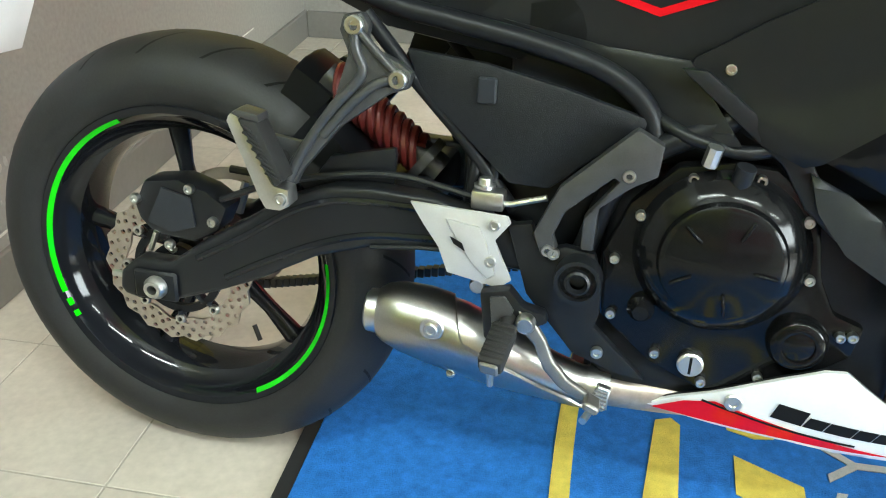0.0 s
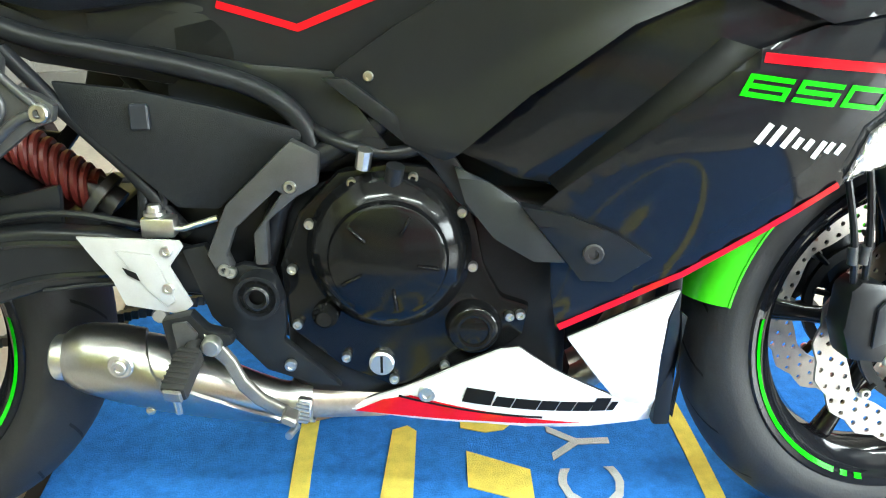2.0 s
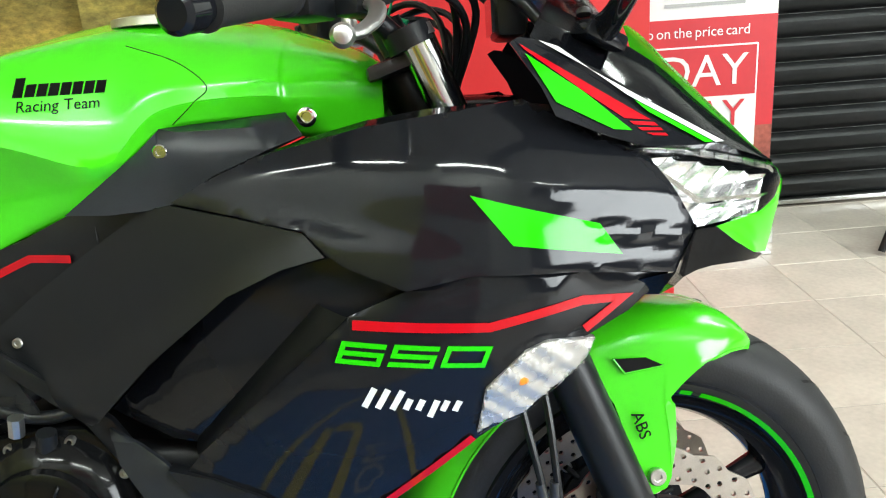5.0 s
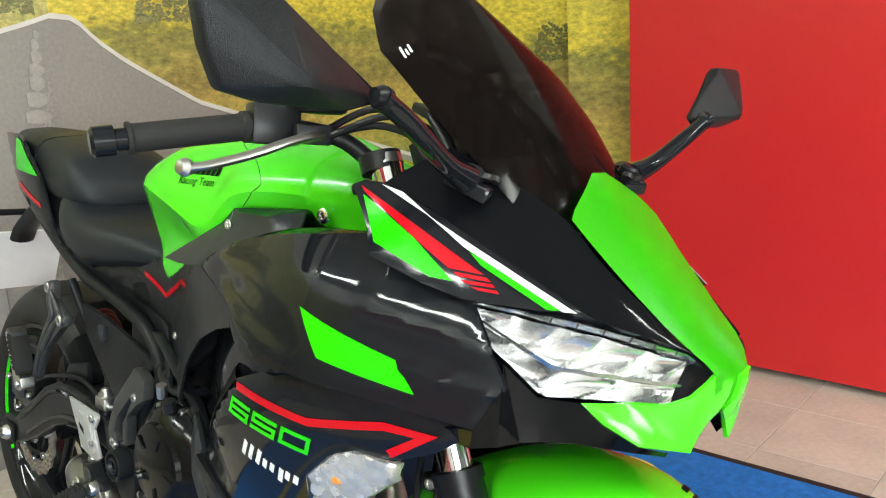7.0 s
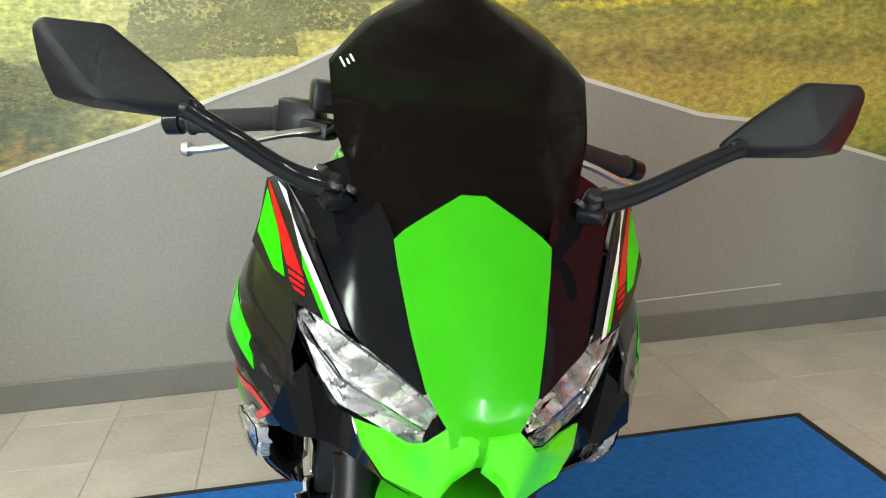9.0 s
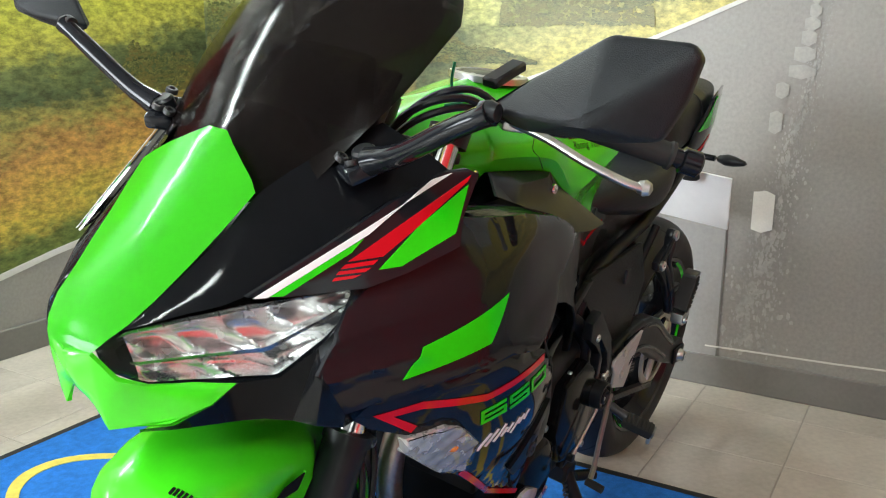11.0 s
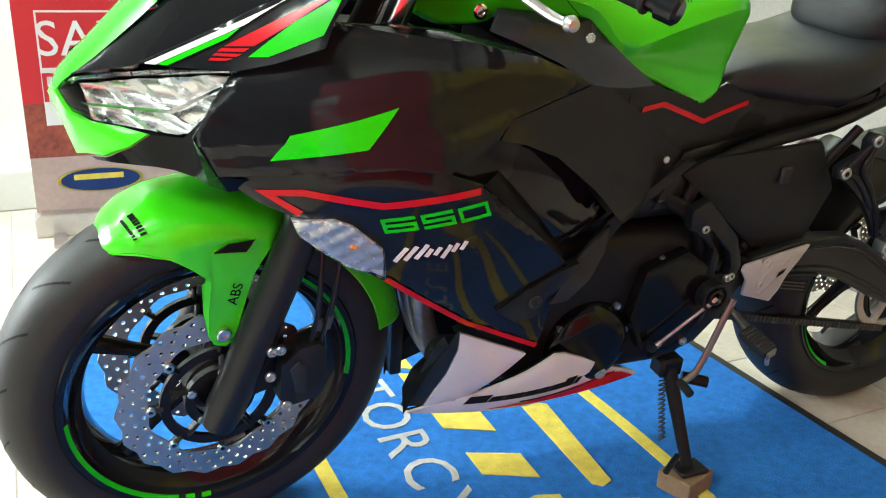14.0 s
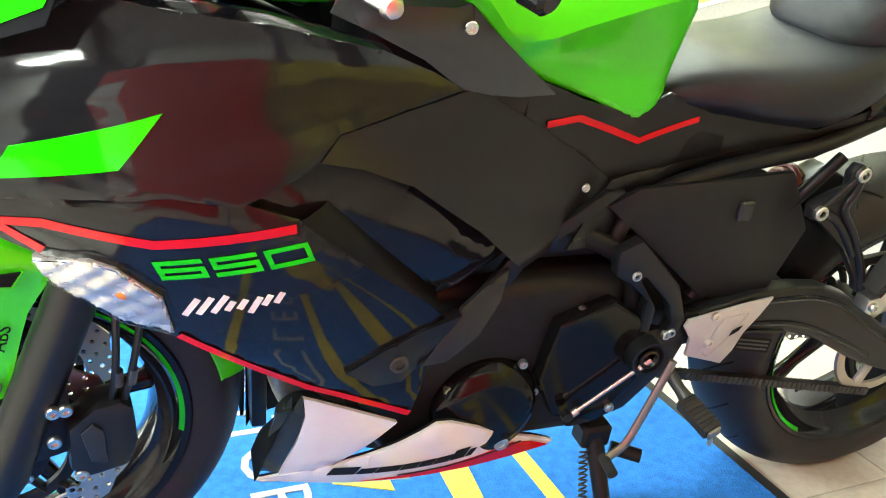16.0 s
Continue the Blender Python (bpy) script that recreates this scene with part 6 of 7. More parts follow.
# front end, turned with the steering
for side in (-1, 1):
    low = Vector((1.398, side * .104, .307))
    d = Vector((1.142, side * .104, .957)) - low
    fk = part("fork_leg", tube([low - d.normalized() * .035, low, low + d * .06, low + d * .45], [.024, .03, .0285, .0285], 24), M_SATIN, bike, "black fork leg with silver tube", m=STEER)
    part("fork_tube", tube([low + d * .45, low + d * 1.0], .0205, 20), M_CHROME, fk, "bare steel fork tube", m=STEER)
    part("dust_seal", tube([low + d * .445, low + d * .465], .031, 20), M_SATIN, fk, m=STEER)
    part("fork_cap", lathe([(0, .012), (.01, .012), (.012, .009), (.021, .008), (.022, -.004), (0, -.004)], 18, "z", m=STEER @ Matrix.Translation(low + d) @ pose(0, 0, 0, 0, -22, 0)), M_ALU, fk, "silver fork cap")
    part("axle_nut", lathe([(.009, .017), (.014, .018), (.0165, .015), (.0165, 0), (.009, 0)], 20, "y", m=STEER @ Matrix.Translation(low + Vector((0, side * .006, 0))) @ Matrix.Diagonal((1, side, 1, 1)), closed=True), M_ALU if side < 0 else M_DARKMET, fk, "axle end")
    cal = part("brake_caliper", prism([(1.262, .392), (1.275, .405), (1.305, .40), (1.335, .375), (1.337, .31), (1.315, .295), (1.27, .302), (1.258, .34)], .045, .008, m=FRONT @ Matrix.Translation((0, side * .098 - (.045 if side < 0 else 0) + side * -.01, 0))), M_SATIN, bike, "black two piston brake caliper")
    part("caliper_face", prism([(1.295, .318), (1.313, .325), (1.322, .37), (1.308, .382), (1.297, .37)], .004, .0015, m=FRONT @ Matrix.Translation((0, side * .134 - (.004 if side < 0 else 0), 0))), M_GREYPL, cal, "grey caliper face")
    for px, pz in ((1.335, .405), (1.35, .36), (1.325, .30), (1.348, .405)):
        part("caliper_bolt", bolt_head(.0085, .007, FRONT @ Matrix.Translation((px, side * .127, pz)) @ Matrix.Diagonal((1, side, 1, 1))), M_BOLT, cal)
    part("caliper_bracket", prism([(1.33, .42), (1.37, .42), (1.40, .34), (1.38, .31), (1.33, .32)], .014, .004, m=FRONT @ Matrix.Translation((0, side * .1 - .007, 0))), M_FRAMEB, cal)
    for o in (0, .014):
        part("brake_hose", tube(smooth_path([(1.27 + o, side * .12, .40), (1.258 + o * 1.4, side * .128, .46), (1.245 + o * 2, side * .12, .53), (1.235 + o * 2, side * .1, .60), (1.24, side * .09, .68)], 6), .0045, 8), M_SATIN, bike, "black brake hose", m=FRONT)
    part("hose_clamp", box(-.012, -.008, -.01, .012, .008, .01, .003, 1), M_SATIN, bike, "black hose clamp", m=FRONT @ Matrix.Translation((1.262, side * .112, .58)))
    part("clamp_bolt", bolt_head(.0075, .006, FRONT @ Matrix.Translation((1.268, side * .121, .583)) @ Matrix.Diagonal((1, side, 1, 1))), M_BOLT, bike)
    for o in (0, .014):
        part("hose_ferrule", tube([(1.262 + o, side * .124, .425), (1.259 + o * 1.2, side * .127, .448)], .006, 10), M_GREYMET, bike, "hose ferrule", m=FRONT)
# front fender: one crowned shell over the tyre whose sides run down into the stays
def fender_edge(a):
    return float(np.interp(a, (60, 62, 66, 70, 72, 76.5, 81.5, 85, 87, 87.8, 89.5, 94, 97.5, 99.5, 103, 106, 109, 112, 169), (.288, .292, .29, .283, .277, .262, .238, .221, .209, .122, .107, .1, .107, .16, .222, .262, .272, .274, .274)))


def fender_top(a):
    return float(np.interp(a, (60, 62, 65, 70, 76), (.298, .304, .312, .3205, .325)))


def fender_half(a):
    return float(np.interp(a, (60, 61, 62.5, 66, 71, 78, 86, 106, 111, 169), (.02, .033, .046, .063, .077, .085, .0865, .0865, .07, .064)))


CROWN = ((0, 0), (.16, .003), (.34, .018), (.52, .07), (.68, .17), (.82, .32), (.92, .5), (.98, .76), (1.0, 1.0))


def fender_point(a, y):
    """A point of the fender's crown at the angle a round the axle, y off its middle."""
    r = fender_top(a) - np.interp(abs(y) / fender_half(a), [c for c, _ in CROWN], [d for _, d in CROWN]) * min(.055, fender_top(a) - fender_edge(a))
    return Vector((1.41 + r * math.cos(radians(a)), y, .30 + r * math.sin(radians(a))))


bm = bmesh.new()
rows = []
ANG = [60, 60.5, 61, 61.7, 62.3, 63.2, 64.5, 66, 68, 70, 72, 74, 76, 78, 80, 82, 83.5, 85, 86, 87, 87.4, 87.8, 88.5, 89.5, 91, 92.5, 94, 95.5, 97, 98, 99, 100, 101.5, 103, 104.5, 106, 107.5, 109, 110.5, 112] + [115 + 3 * k for k in range(19)]
for ang in ANG:
    hw, low, top = fender_half(ang), fender_edge(ang), fender_top(ang)
    deep = min(.055, top - low)
    half = [(hw * c, top - deep * d) for c, d in CROWN] + [(hw + .0015 * q, top - deep + (low - top + deep) * q) for q in (.2, .4, .6, .8, .93, 1.0)]
    line = [(-y, r) for y, r in half[:0:-1]] + half
    rows.append([bm.verts.new((1.41 + r * math.cos(w), y, .30 + r * math.sin(w))) for y, r in line for w in (radians(95 + (ang - 95) * (1 + 9 * max(0, .21 - r))),)])
for a, b in zip(rows, rows[1:]):
    for k in range(len(a) - 1):
        bm.faces.new((a[k], a[k + 1], b[k + 1], b[k]))
bmesh.ops.recalc_face_normals(bm, faces=list(bm.faces))
bmesh.ops.solidify(bm, geom=list(bm.faces), thickness=0.003)
fen = part("front_fender", bm, M_GREEN, bike, "lime green front fender with side stays", m=FRONT)
for side in (-1, 1):
    # the slot's dark depth is put in as a flat black patch
    part("slot_patch", prism([(1.418, .561), (1.398, .5715), (1.361, .573), (1.373, .556)], .002, 0, m=FRONT @ Matrix.Translation((0, side * .0905 - (.002 if side < 0 else 0), 0))), M_BAR, fen, "black patch drawn for the slot's dark depth", smooth=False)
    part("slot_lip", tube([(1.42, side * .0905, .5605), (1.372, side * .0905, .5545), (1.359, side * .0905, .5735)], .0018, 8), M_GREEN, fen, "raised green lip of the slot", m=FRONT)
    part("fender_bolt", bolt_head(.011, .008, FRONT @ Matrix.Translation((1.407, side * .089, .424)) @ Matrix.Diagonal((1, side, 1, 1))), M_BOLT, fen)
    bm = words("ABS", .021, FRONT @ (pose(1.389, -.0925, .49, 90, 0, 0) @ pose(0, 0, 0, 0, 0, -72) if side < 0 else pose(1.389, .0925, .49, 90, 0, 180) @ pose(0, 0, 0, 0, 0, 72)), .0004)
    part("lettering", bm, M_BAR, fen, smooth=False)
    # brand lettering across the crown as two rows of plain bars
    for a0, hh, count in ((71.3, .0042, 8), (68.9, .0021, 11)) if side > 0 else ():
        for k in range(count):
            y = side * (.03 + .038 * (k + .5) / count)
            a = a0 + 1.2 * (k + .5) / count
            o = fender_point(a, y)
            ex = (fender_point(a, y + .003) - fender_point(a, y - .003)).normalized()
            ez = ex.cross((fender_point(a + 1, y) - o).normalized()).normalized()
            ez = ez if ez.z > 0 else -ez
            ey = ez.cross(ex)
            w = .3 * .038 / count
            part("brand_bar", box(-w, -hh, -.0012, w, hh, .0018), M_BAR, fen, smooth=False, m=FRONT @ Matrix.Translation(o) @ Matrix((ex, ey, ez)).transposed().to_4x4())
# clamps, bars, levers
part("top_clamp", prism([(1.09, .912), (1.168, .937), (1.165, .952), (1.087, .928)], .212, .006, m=STEER @ Matrix.Translation((0, -.106, 0))), M_DARKMET, bike, "dark top fork clamp", m=None)
part("lower_clamp", prism([(1.16, .765), (1.25, .80), (1.245, .83), (1.15, .795)], .25, .008, m=STEER @ Matrix.Translation((0, -.125, 0))), M_DARKMET, bike, "dark lower fork clamp")
part("steering_stem", tube([(1.115, 0, .94), (1.19, 0, .78)], .026), M_FRAMEB, bike, m=STEER)
for side in (-1, 1):
    hb = part("handlebar", tube(smooth_path([(1.125, side * .105, .955), (1.085, side * .135, .985), (1.03, side * .2, .992), (.985, side * .29, .975)], 5), .011), M_SATIN, bike, "black clip-on handlebar", m=STEER)
    part("bar_clamp", tube([(1.139, side * .104, .946), (1.131, side * .104, .966)], .0265, 20), M_SATIN, hb, m=STEER)
    a, b = Vector((1.02, side * .215, .99)), Vector((.962, side * .34, .966))
    part("grip", tube([a, a.lerp(b, .06), a.lerp(b, .08), a.lerp(b, .95), a.lerp(b, .97), b], [.019, .019, .0165, .0165, .019, .019], 20), M_PEG, hb, "black rubber grip", m=STEER)
    e = (b - a).normalized()
    part("bar_end", tube([b, b + e * .012, b + e * .014, b + e * .036, b + e * .04], [.013, .013, .0175, .0175, .013], 20), M_BLACK, hb, "glossy bar end weight", m=STEER)
    part("switch_block", box(-.03, -.02, -.022, .03, .025, .028, .006, 2), M_SATIN, hb, "black switch block", m=STEER @ Matrix.Translation((1.035, side * .19, .992)) @ pose(0, 0, 0, 0, 0, side * -63))
    for k in range(3):
        part("switch_button", box(-.006, -.003, -.004, .006, .003, .004, .0015, 1), M_GREYPL, hb, m=STEER @ Matrix.Translation((1.005 + k * .014, side * (.185 - .003 * k), 1.003 + .004 * k)) @ pose(0, 0, 0, 20, 0, side * -63))
    lv = part("lever", tube(smooth_path([(1.095, side * .17, .985), (1.1, side * .22, .975), (1.095, side * .27, .958), (1.08, side * .315, .944), (1.07, side * .335, .94)], 5), [.011, .0105, .01, .0095, .009] + [.0085] * 12 + [.008] * 4, 12, flat=.6), M_ALU, bike, "polished aluminium lever with ball end", m=STEER)
    part("lever_ball", lathe([(0, -.0105), (.0075, -.0075), (.0105, 0), (.0075, .0075), (0, .0105)], 16, "y", m=STEER @ Matrix.Translation((1.067, side * .338, .94))), M_ALU, lv)
    part("lever_perch", box(-.022, -.016, -.012, .022, .016, .012, .004, 2), M_ALU if side > 0 else M_SATIN, lv, "lever perch", m=STEER @ Matrix.Translation((1.082, side * .17, .985)) @ pose(0, 0, 0, 0, 0, side * -55))
    for n, (dx, dz) in enumerate(((0, 0), (.012, .012), (-.012, .02))):
        part("cable", tube(smooth_path([(1.09 + dx, side * .16, .985), (1.16 + dx, side * .13, 1.0 + dz), (1.2 + dx, side * .08, .97 + dz), (1.19, side * .03, .9)], 6), .0045, 8), M_SATIN, bike, "black control cable", m=STEER)
part("brake_reservoir", box(-.028, -.02, -.02, .028, .02, .022, .007, 2), M_SATIN, bike, "black brake fluid reservoir", m=STEER @ Matrix.Translation((1.09, -.165, 1.03)))
part("reservoir_window", lathe([(0, .004), (.008, .004), (.009, 0), (0, 0)], 16, "x", m=STEER @ Matrix.Translation((1.117, -.165, 1.03))), M_GREYPL, bpy.data.objects["brake_reservoir"])
part("clutch_adjuster", lathe([(0, .014), (.009, .014), (.011, .01), (.011, -.006), (0, -.006)], 18, "z", m=STEER @ Matrix.Translation((1.075, .175, 1.003))), M_ALU, bike, "silver clutch adjuster")
part("phone_mount", box(-.035, -.012, -.006, .035, .012, .008, .003, 1), M_SATIN, bike, "small black accessory mount", m=STEER @ Matrix.Translation((1.03, .12, 1.03)) @ pose(0, 0, 0, 0, 20, -10))
part("ignition_lock", tube([(1.13, 0, .95), (1.115, 0, .985)], .02), M_SATIN, bike, "ignition lock", m=STEER)
part("cable_tie", tube(smooth_path([(1.15, .1, .995), (1.14, .115, 1.0), (1.125, .1, 1.0), (1.13, .095, 1.02), (1.128, .094, 1.045)], 5), .002, 6), material("green_nylon", (.0, .35, .16), .4), bike, "green cable tie", m=STEER)
part("tie_tag", box(-.02, -.008, -.0015, .02, .008, .0015), bpy.data.materials["green_nylon"], bike, "green tag", smooth=False, m=STEER @ pose(1.13, .105, 1.0, 10, 20, 30))

# engine and frame
part("engine_block", box(.58, -.125, .25, .93, .125, .53, .03, 3), M_FRAMEB, bike, "black engine block")
part("cylinder_head", box(.74, -.105, .5, 1.0, .105, .72, .025, 2), M_FRAMEB, bike, "black cylinder head", m=Matrix.Translation((.87, 0, .6)) @ pose(0, 0, 0, 0, 18, 0) @ Matrix.Translation((-.87, 0, -.6)))
part("airbox", prism([(.45, .56), (.98, .56), (.98, .84), (.66, .84), (.59, .755), (.45, .725)], .17, .02, m=Matrix.Translation((0, -.085, 0))), M_SATIN, bike, "black airbox and inner cover")
part("sump", prism([(.62, .26), (.95, .27), (.93, .225), (.75, .22)], .16, .02, m=Matrix.Translation((0, -.08, 0))), M_FRAMEB, bike, "black sump")
rad = part("radiator", box(1.0, -.15, .40, 1.03, .15, .66, .005, 1), M_DARKMET, bike, "dark radiator behind the fairing", m=Matrix.Translation((1.01, 0, .53)) @ pose(0, 0, 0, 0, 12, 0) @ Matrix.Translation((-1.01, 0, -.53)))
for k in range(2):
    s = (-.03, .03)[k]
    part("header_pipe", tube(smooth_path([(.96, s, .56), (1.03, s, .5), (1.055, s, .42), (1.03, s, .31), (.97, s * .8, .235), (.85, -.03 + s * .4, .215), (.72, -.07, .225), (.62, -.105, .25)], 6), .0205, 16), M_HEADER, bike, "heat tinted steel header pipe")
part("horn", lathe([(0, .02), (.03, .018), (.034, .01), (.034, -.01), (0, -.014)], 24, "y", m=Matrix.Translation((1.03, .1, .33))), M_SATIN, bike, "black horn")

# clutch cover on the right, alternator cover on the left
Y = -.134
cc = part("clutch_cover", lathe([(0, -.044), (.06, -.044), (.067, -.04), (.07, -.032), (.086, -.024), (.092, -.012), (.097, -.006), (.097, 0), (0, 0)], 64, "y", m=Matrix.Translation((.712, Y, .459))), M_ENGB, bike, "glossy black clutch cover")
for k in range(5):
    a = radians(80 + 72 * k)
    part("cover_rib", box(.034, -.0475, -.002, .06, -.0432, .002, .0015, 1), M_ENGB, cc, m=Matrix.Translation((.712, Y, .459)) @ Matrix.Rotation(a, 4, "Y"))
part("cover_flange", prism([(.582, .44), (.607, .505), (.655, .553), (.71, .563), (.757, .56), (.808, .52), (.824, .44), (.845, .40), (.88, .388), (.872, .35), (.825, .312), (.78, .297), (.715, .279), (.65, .308), (.588, .36)], .03, .006, m=Matrix.Translation((0, Y - .004, 0))), M_ENGB, bike, "glossy black engine side cover")
for bx, bz in ((.671, .542), (.741, .548), (.62, .493), (.797, .507), (.597, .437), (.81, .44), (.6, .366), (.657, .322), (.715, .292), (.777, .31), (.855, .376), (.868, .378)):
    part("cover_bolt", bolt_head(.0062, .008, Matrix.Translation((bx, Y - .004, bz)) @ Matrix.Diagonal((1, -1, 1, 1))), M_BOLT, cc)
tc_ = part("timing_cover", lathe([(0, -.016), (.026, -.016), (.03, -.013), (.034, -.004), (.034, 0), (0, 0)], 40, "y", m=Matrix.Translation((.812, Y - .004, .362))), M_ENGB, bike, "round black timing cover")
part("cover_rib", lathe([(.018, -.0175), (.021, -.0185), (.024, -.0175), (.024, -.015), (.018, -.015)], 36, "y", m=Matrix.Translation((.812, Y - .004, .362)), closed=True), M_ENGB, tc_)
oc = part("oil_cap", lathe([(0, -.01), (.013, -.01), (.0155, -.008), (.0155, 0), (0, 0)], 30, "y", m=Matrix.Translation((.70, Y - .002, .314))), M_ALU, bike, "silver slotted oil level plug")
part("slot", box(-.0016, -.0108, -.011, .0016, -.0096, .011), M_BAR, oc, smooth=False, m=Matrix.Translation((.70, Y - .002, .314)))
part("sight_plug", lathe([(0, -.02), (.009, -.02), (.012, -.012), (.016, -.008), (.016, 0), (0, 0)], 24, "y", m=Matrix.Translation((.634, Y - .004, .379))), M_ENGB, bike, "black filler plug")
part("sensor", tube([(.716, Y - .012, .53), (.722, Y - .02, .565)], .011), M_SATIN, bike, "black sensor plug")
part("adjuster_screw", tube([(.684, Y - .01, .56), (.688, Y - .014, .582)], .009, 8), M_ALU, bike, "silver adjuster")
ac = part("alternator_cover", lathe([(0, .03), (.05, .03), (.066, .024), (.078, .008), (.08, 0), (0, 0)], 56, "y", m=Matrix.Translation((.78, .125, .33))), M_ENGB, bike, "satin black alternator cover")
part("sprocket_cover", prism([(.56, .46), (.62, .50), (.70, .47), (.715, .38), (.68, .31), (.6, .29), (.55, .36)], .03, .008, m=Matrix.Translation((0, .12, 0))), M_ENGB, bike, "satin black sprocket cover")
for bx, bz in ((.71, .35), (.735, .40), (.84, .37), (.85, .31), (.80, .265), (.73, .265), (.63, .31), (.66, .48)):
    part("cover_bolt", bolt_head(.0068, .008, Matrix.Translation((bx, .13, bz))), M_BOLT, ac)

for side in (-1, 1):
    part("frame_tube", tube(smooth_path([(1.12, side * .05, .84), (1.0, side * .1, .78), (.85, side * .125, .70), (.7, side * .122, .605), (.6, side * .118, .54), (.555, side * .115, .42)], 6), .014), M_FRAMEB, bike, "black tubular frame spar")
    part("frame_tube", tube(smooth_path([(1.1, side * .06, .78), (.98, side * .13, .62), (.93, side * .15, .5), (.92, side * .14, .44)], 6), .015), M_FRAMEB, bike, "black tubular frame spar")
    part("frame_tube", tube(smooth_path([(-.02, side * .085, .85), (.15, side * .095, .765), (.3, side * .1, .704), (.385, side * .102, .686), (.48, side * .104, .668), (.563, side * .108, .644), (.61, side * .112, .61), (.63, side * .113, .56)], 6), .0125), M_FRAMEB, bike, "black subframe tube")
    part("frame_brace", tube([(.285, side * .118, .69), (.34, side * .116, .625), (.41, side * .112, .55), (.47, side * .11, .47)], .009), M_FRAMEB, bike, "black frame brace")
    part("brake_stay", tube([(.452, side * .112, .56), (.44, side * .112, .47)], .007), M_SATIN, bike, "black pushrod")
    part("shroud_arm", prism([(.64, .66), (.668, .66), (.79, .57), (.815, .53), (.86, .478), (.84, .478), (.79, .52), (.76, .565)], .012, .004, m=Matrix.Translation((0, side * .135 - .006, 0))), M_SATIN, bike, "black frame arm")
    # airbox side plate
    part("side_plate", prism([(.652, .631), (.607, .654), (.366, .671), (.309, .579), (.349, .466), (.464, .477), (.587, .578)] if side > 0 else [(.336, .655), (.43, .645), (.52, .625), (.617, .598), (.612, .585), (.588, .572), (.512, .505), (.464, .507), (.352, .61)], .012, .005, m=Matrix.Translation((0, side * .118 - .006, 0))), M_GRAIN, bike, "black plastic side plate")
    part("plate_clip", box(.422, -.002, .60, .444, .006, .63, .002, 1), M_GREYPL, bike, smooth=False, m=Matrix.Translation((0, side * .126 - .002, 0)))
    # rear-set bracket and pivot cover
    rs = part("foot_bracket", prism([(.605, .593), (.636, .577), (.633, .542), (.607, .527), (.573, .498), (.572, .446), (.557, .446), (.557, .484), (.592, .532), (.586, .536), (.536, .49), (.524, .458), (.531, .44), (.514, .43), (.501, .459), (.527, .518)], .02, .003, m=Matrix.Translation((0, side * .142 - .01, 0))), M_GREYMET if side < 0 else M_SATIN, bike, "dark cast footrest bracket")
    part("lower_plate", prism([(.47, .463), (.498, .469), (.514, .436), (.54, .445), (.575, .44), (.587, .40), (.587, .362), (.583, .346), (.651, .283), (.613, .288), (.56, .307), (.498, .378)], .016, .004, m=Matrix.Translation((0, side * .138 - .008, 0))), M_SATIN, rs, "satin black lower plate")

    pv = part("pivot_cover", lathe([(.009, .02), (.012, .026), (.015, .024), (.0155, .018), (.021, .018), (.0225, .024), (.027, .024), (.028, .018), (.028, 0), (0, 0), (0, .012), (.009, .012)], 40, "y", m=Matrix.Translation((.559, side * .148, .412)) @ Matrix.Diagonal((1, side, 1, 1))), M_SATIN, rs, "round black pivot cover")
    for bx, bz in ((.602, .54), (.527, .437), (.59, .316), (.52, .44)):
        part("bracket_bolt", bolt_head(.0075, .007, Matrix.Translation((bx, side * .148, bz)) @ Matrix.Diagonal((1, side, 1, 1))), M_BOLT, rs)
    for k in range(8):
        part("cover_slot", lathe([(.0165, .0188), (.0203, .0188), (.0203, .0192), (.0165, .0192)], 6, "y", closed=True, a0=radians(45 * k + 5), a1=radians(45 * k + 40), m=Matrix.Translation((.559, side * .148, .412)) @ Matrix.Diagonal((1, side, 1, 1))), M_BAR, rs, smooth=False)
    hg = part("heel_guard", prism([(.354, .483), (.40, .481), (.472, .478), (.476, .47), (.458, .446), (.481, .398), (.466, .386), (.402, .398), (.39, .43), (.372, .455)] if side < 0 else [(.36, .488), (.42, .478), (.50, .462), (.503, .45), (.488, .43), (.488, .40), (.42, .378), (.405, .40), (.395, .43), (.375, .46)], .006, .002, m=Matrix.Translation((0, side * .155 - .003, 0))), M_SILVPL, rs, "silver heel guard")
    part("guard_fold", prism([(.398, .468), (.44, .462), (.448, .446), (.462, .404), (.452, .396), (.43, .418), (.412, .444)], .004, .0035, 2, m=Matrix.Translation((0, side * .1585 - .002, 0))), M_SILVPL, hg, "raised fold of the guard")
    part("guard_slot", prism([(.405, .447), (.42, .44), (.424, .43), (.41, .438)], .001, 0, m=Matrix.Translation((0, side * .161 - (.001 if side < 0 else 0), 0))), M_BAR, hg, smooth=False)
    for bx, bz in ((.457, .466), (.455, .42)):
        part("guard_bolt", bolt_head(.007, .005, Matrix.Translation((bx, side * .158, bz)) @ Matrix.Diagonal((1, side, 1, 1))), M_BOLT, hg)
    # footpeg
    px, pz = (.478, .34) if side < 0 else (.50, .352)
    pg = part("footpeg", tube([(px + .01, side * .155, pz + .025), (px + .004, side * .185, pz + .012), (px, side * .2, pz + .005)], [.010, .009, .011], 12), M_DARKMET, rs, "folding footpeg with ribbed rubber")
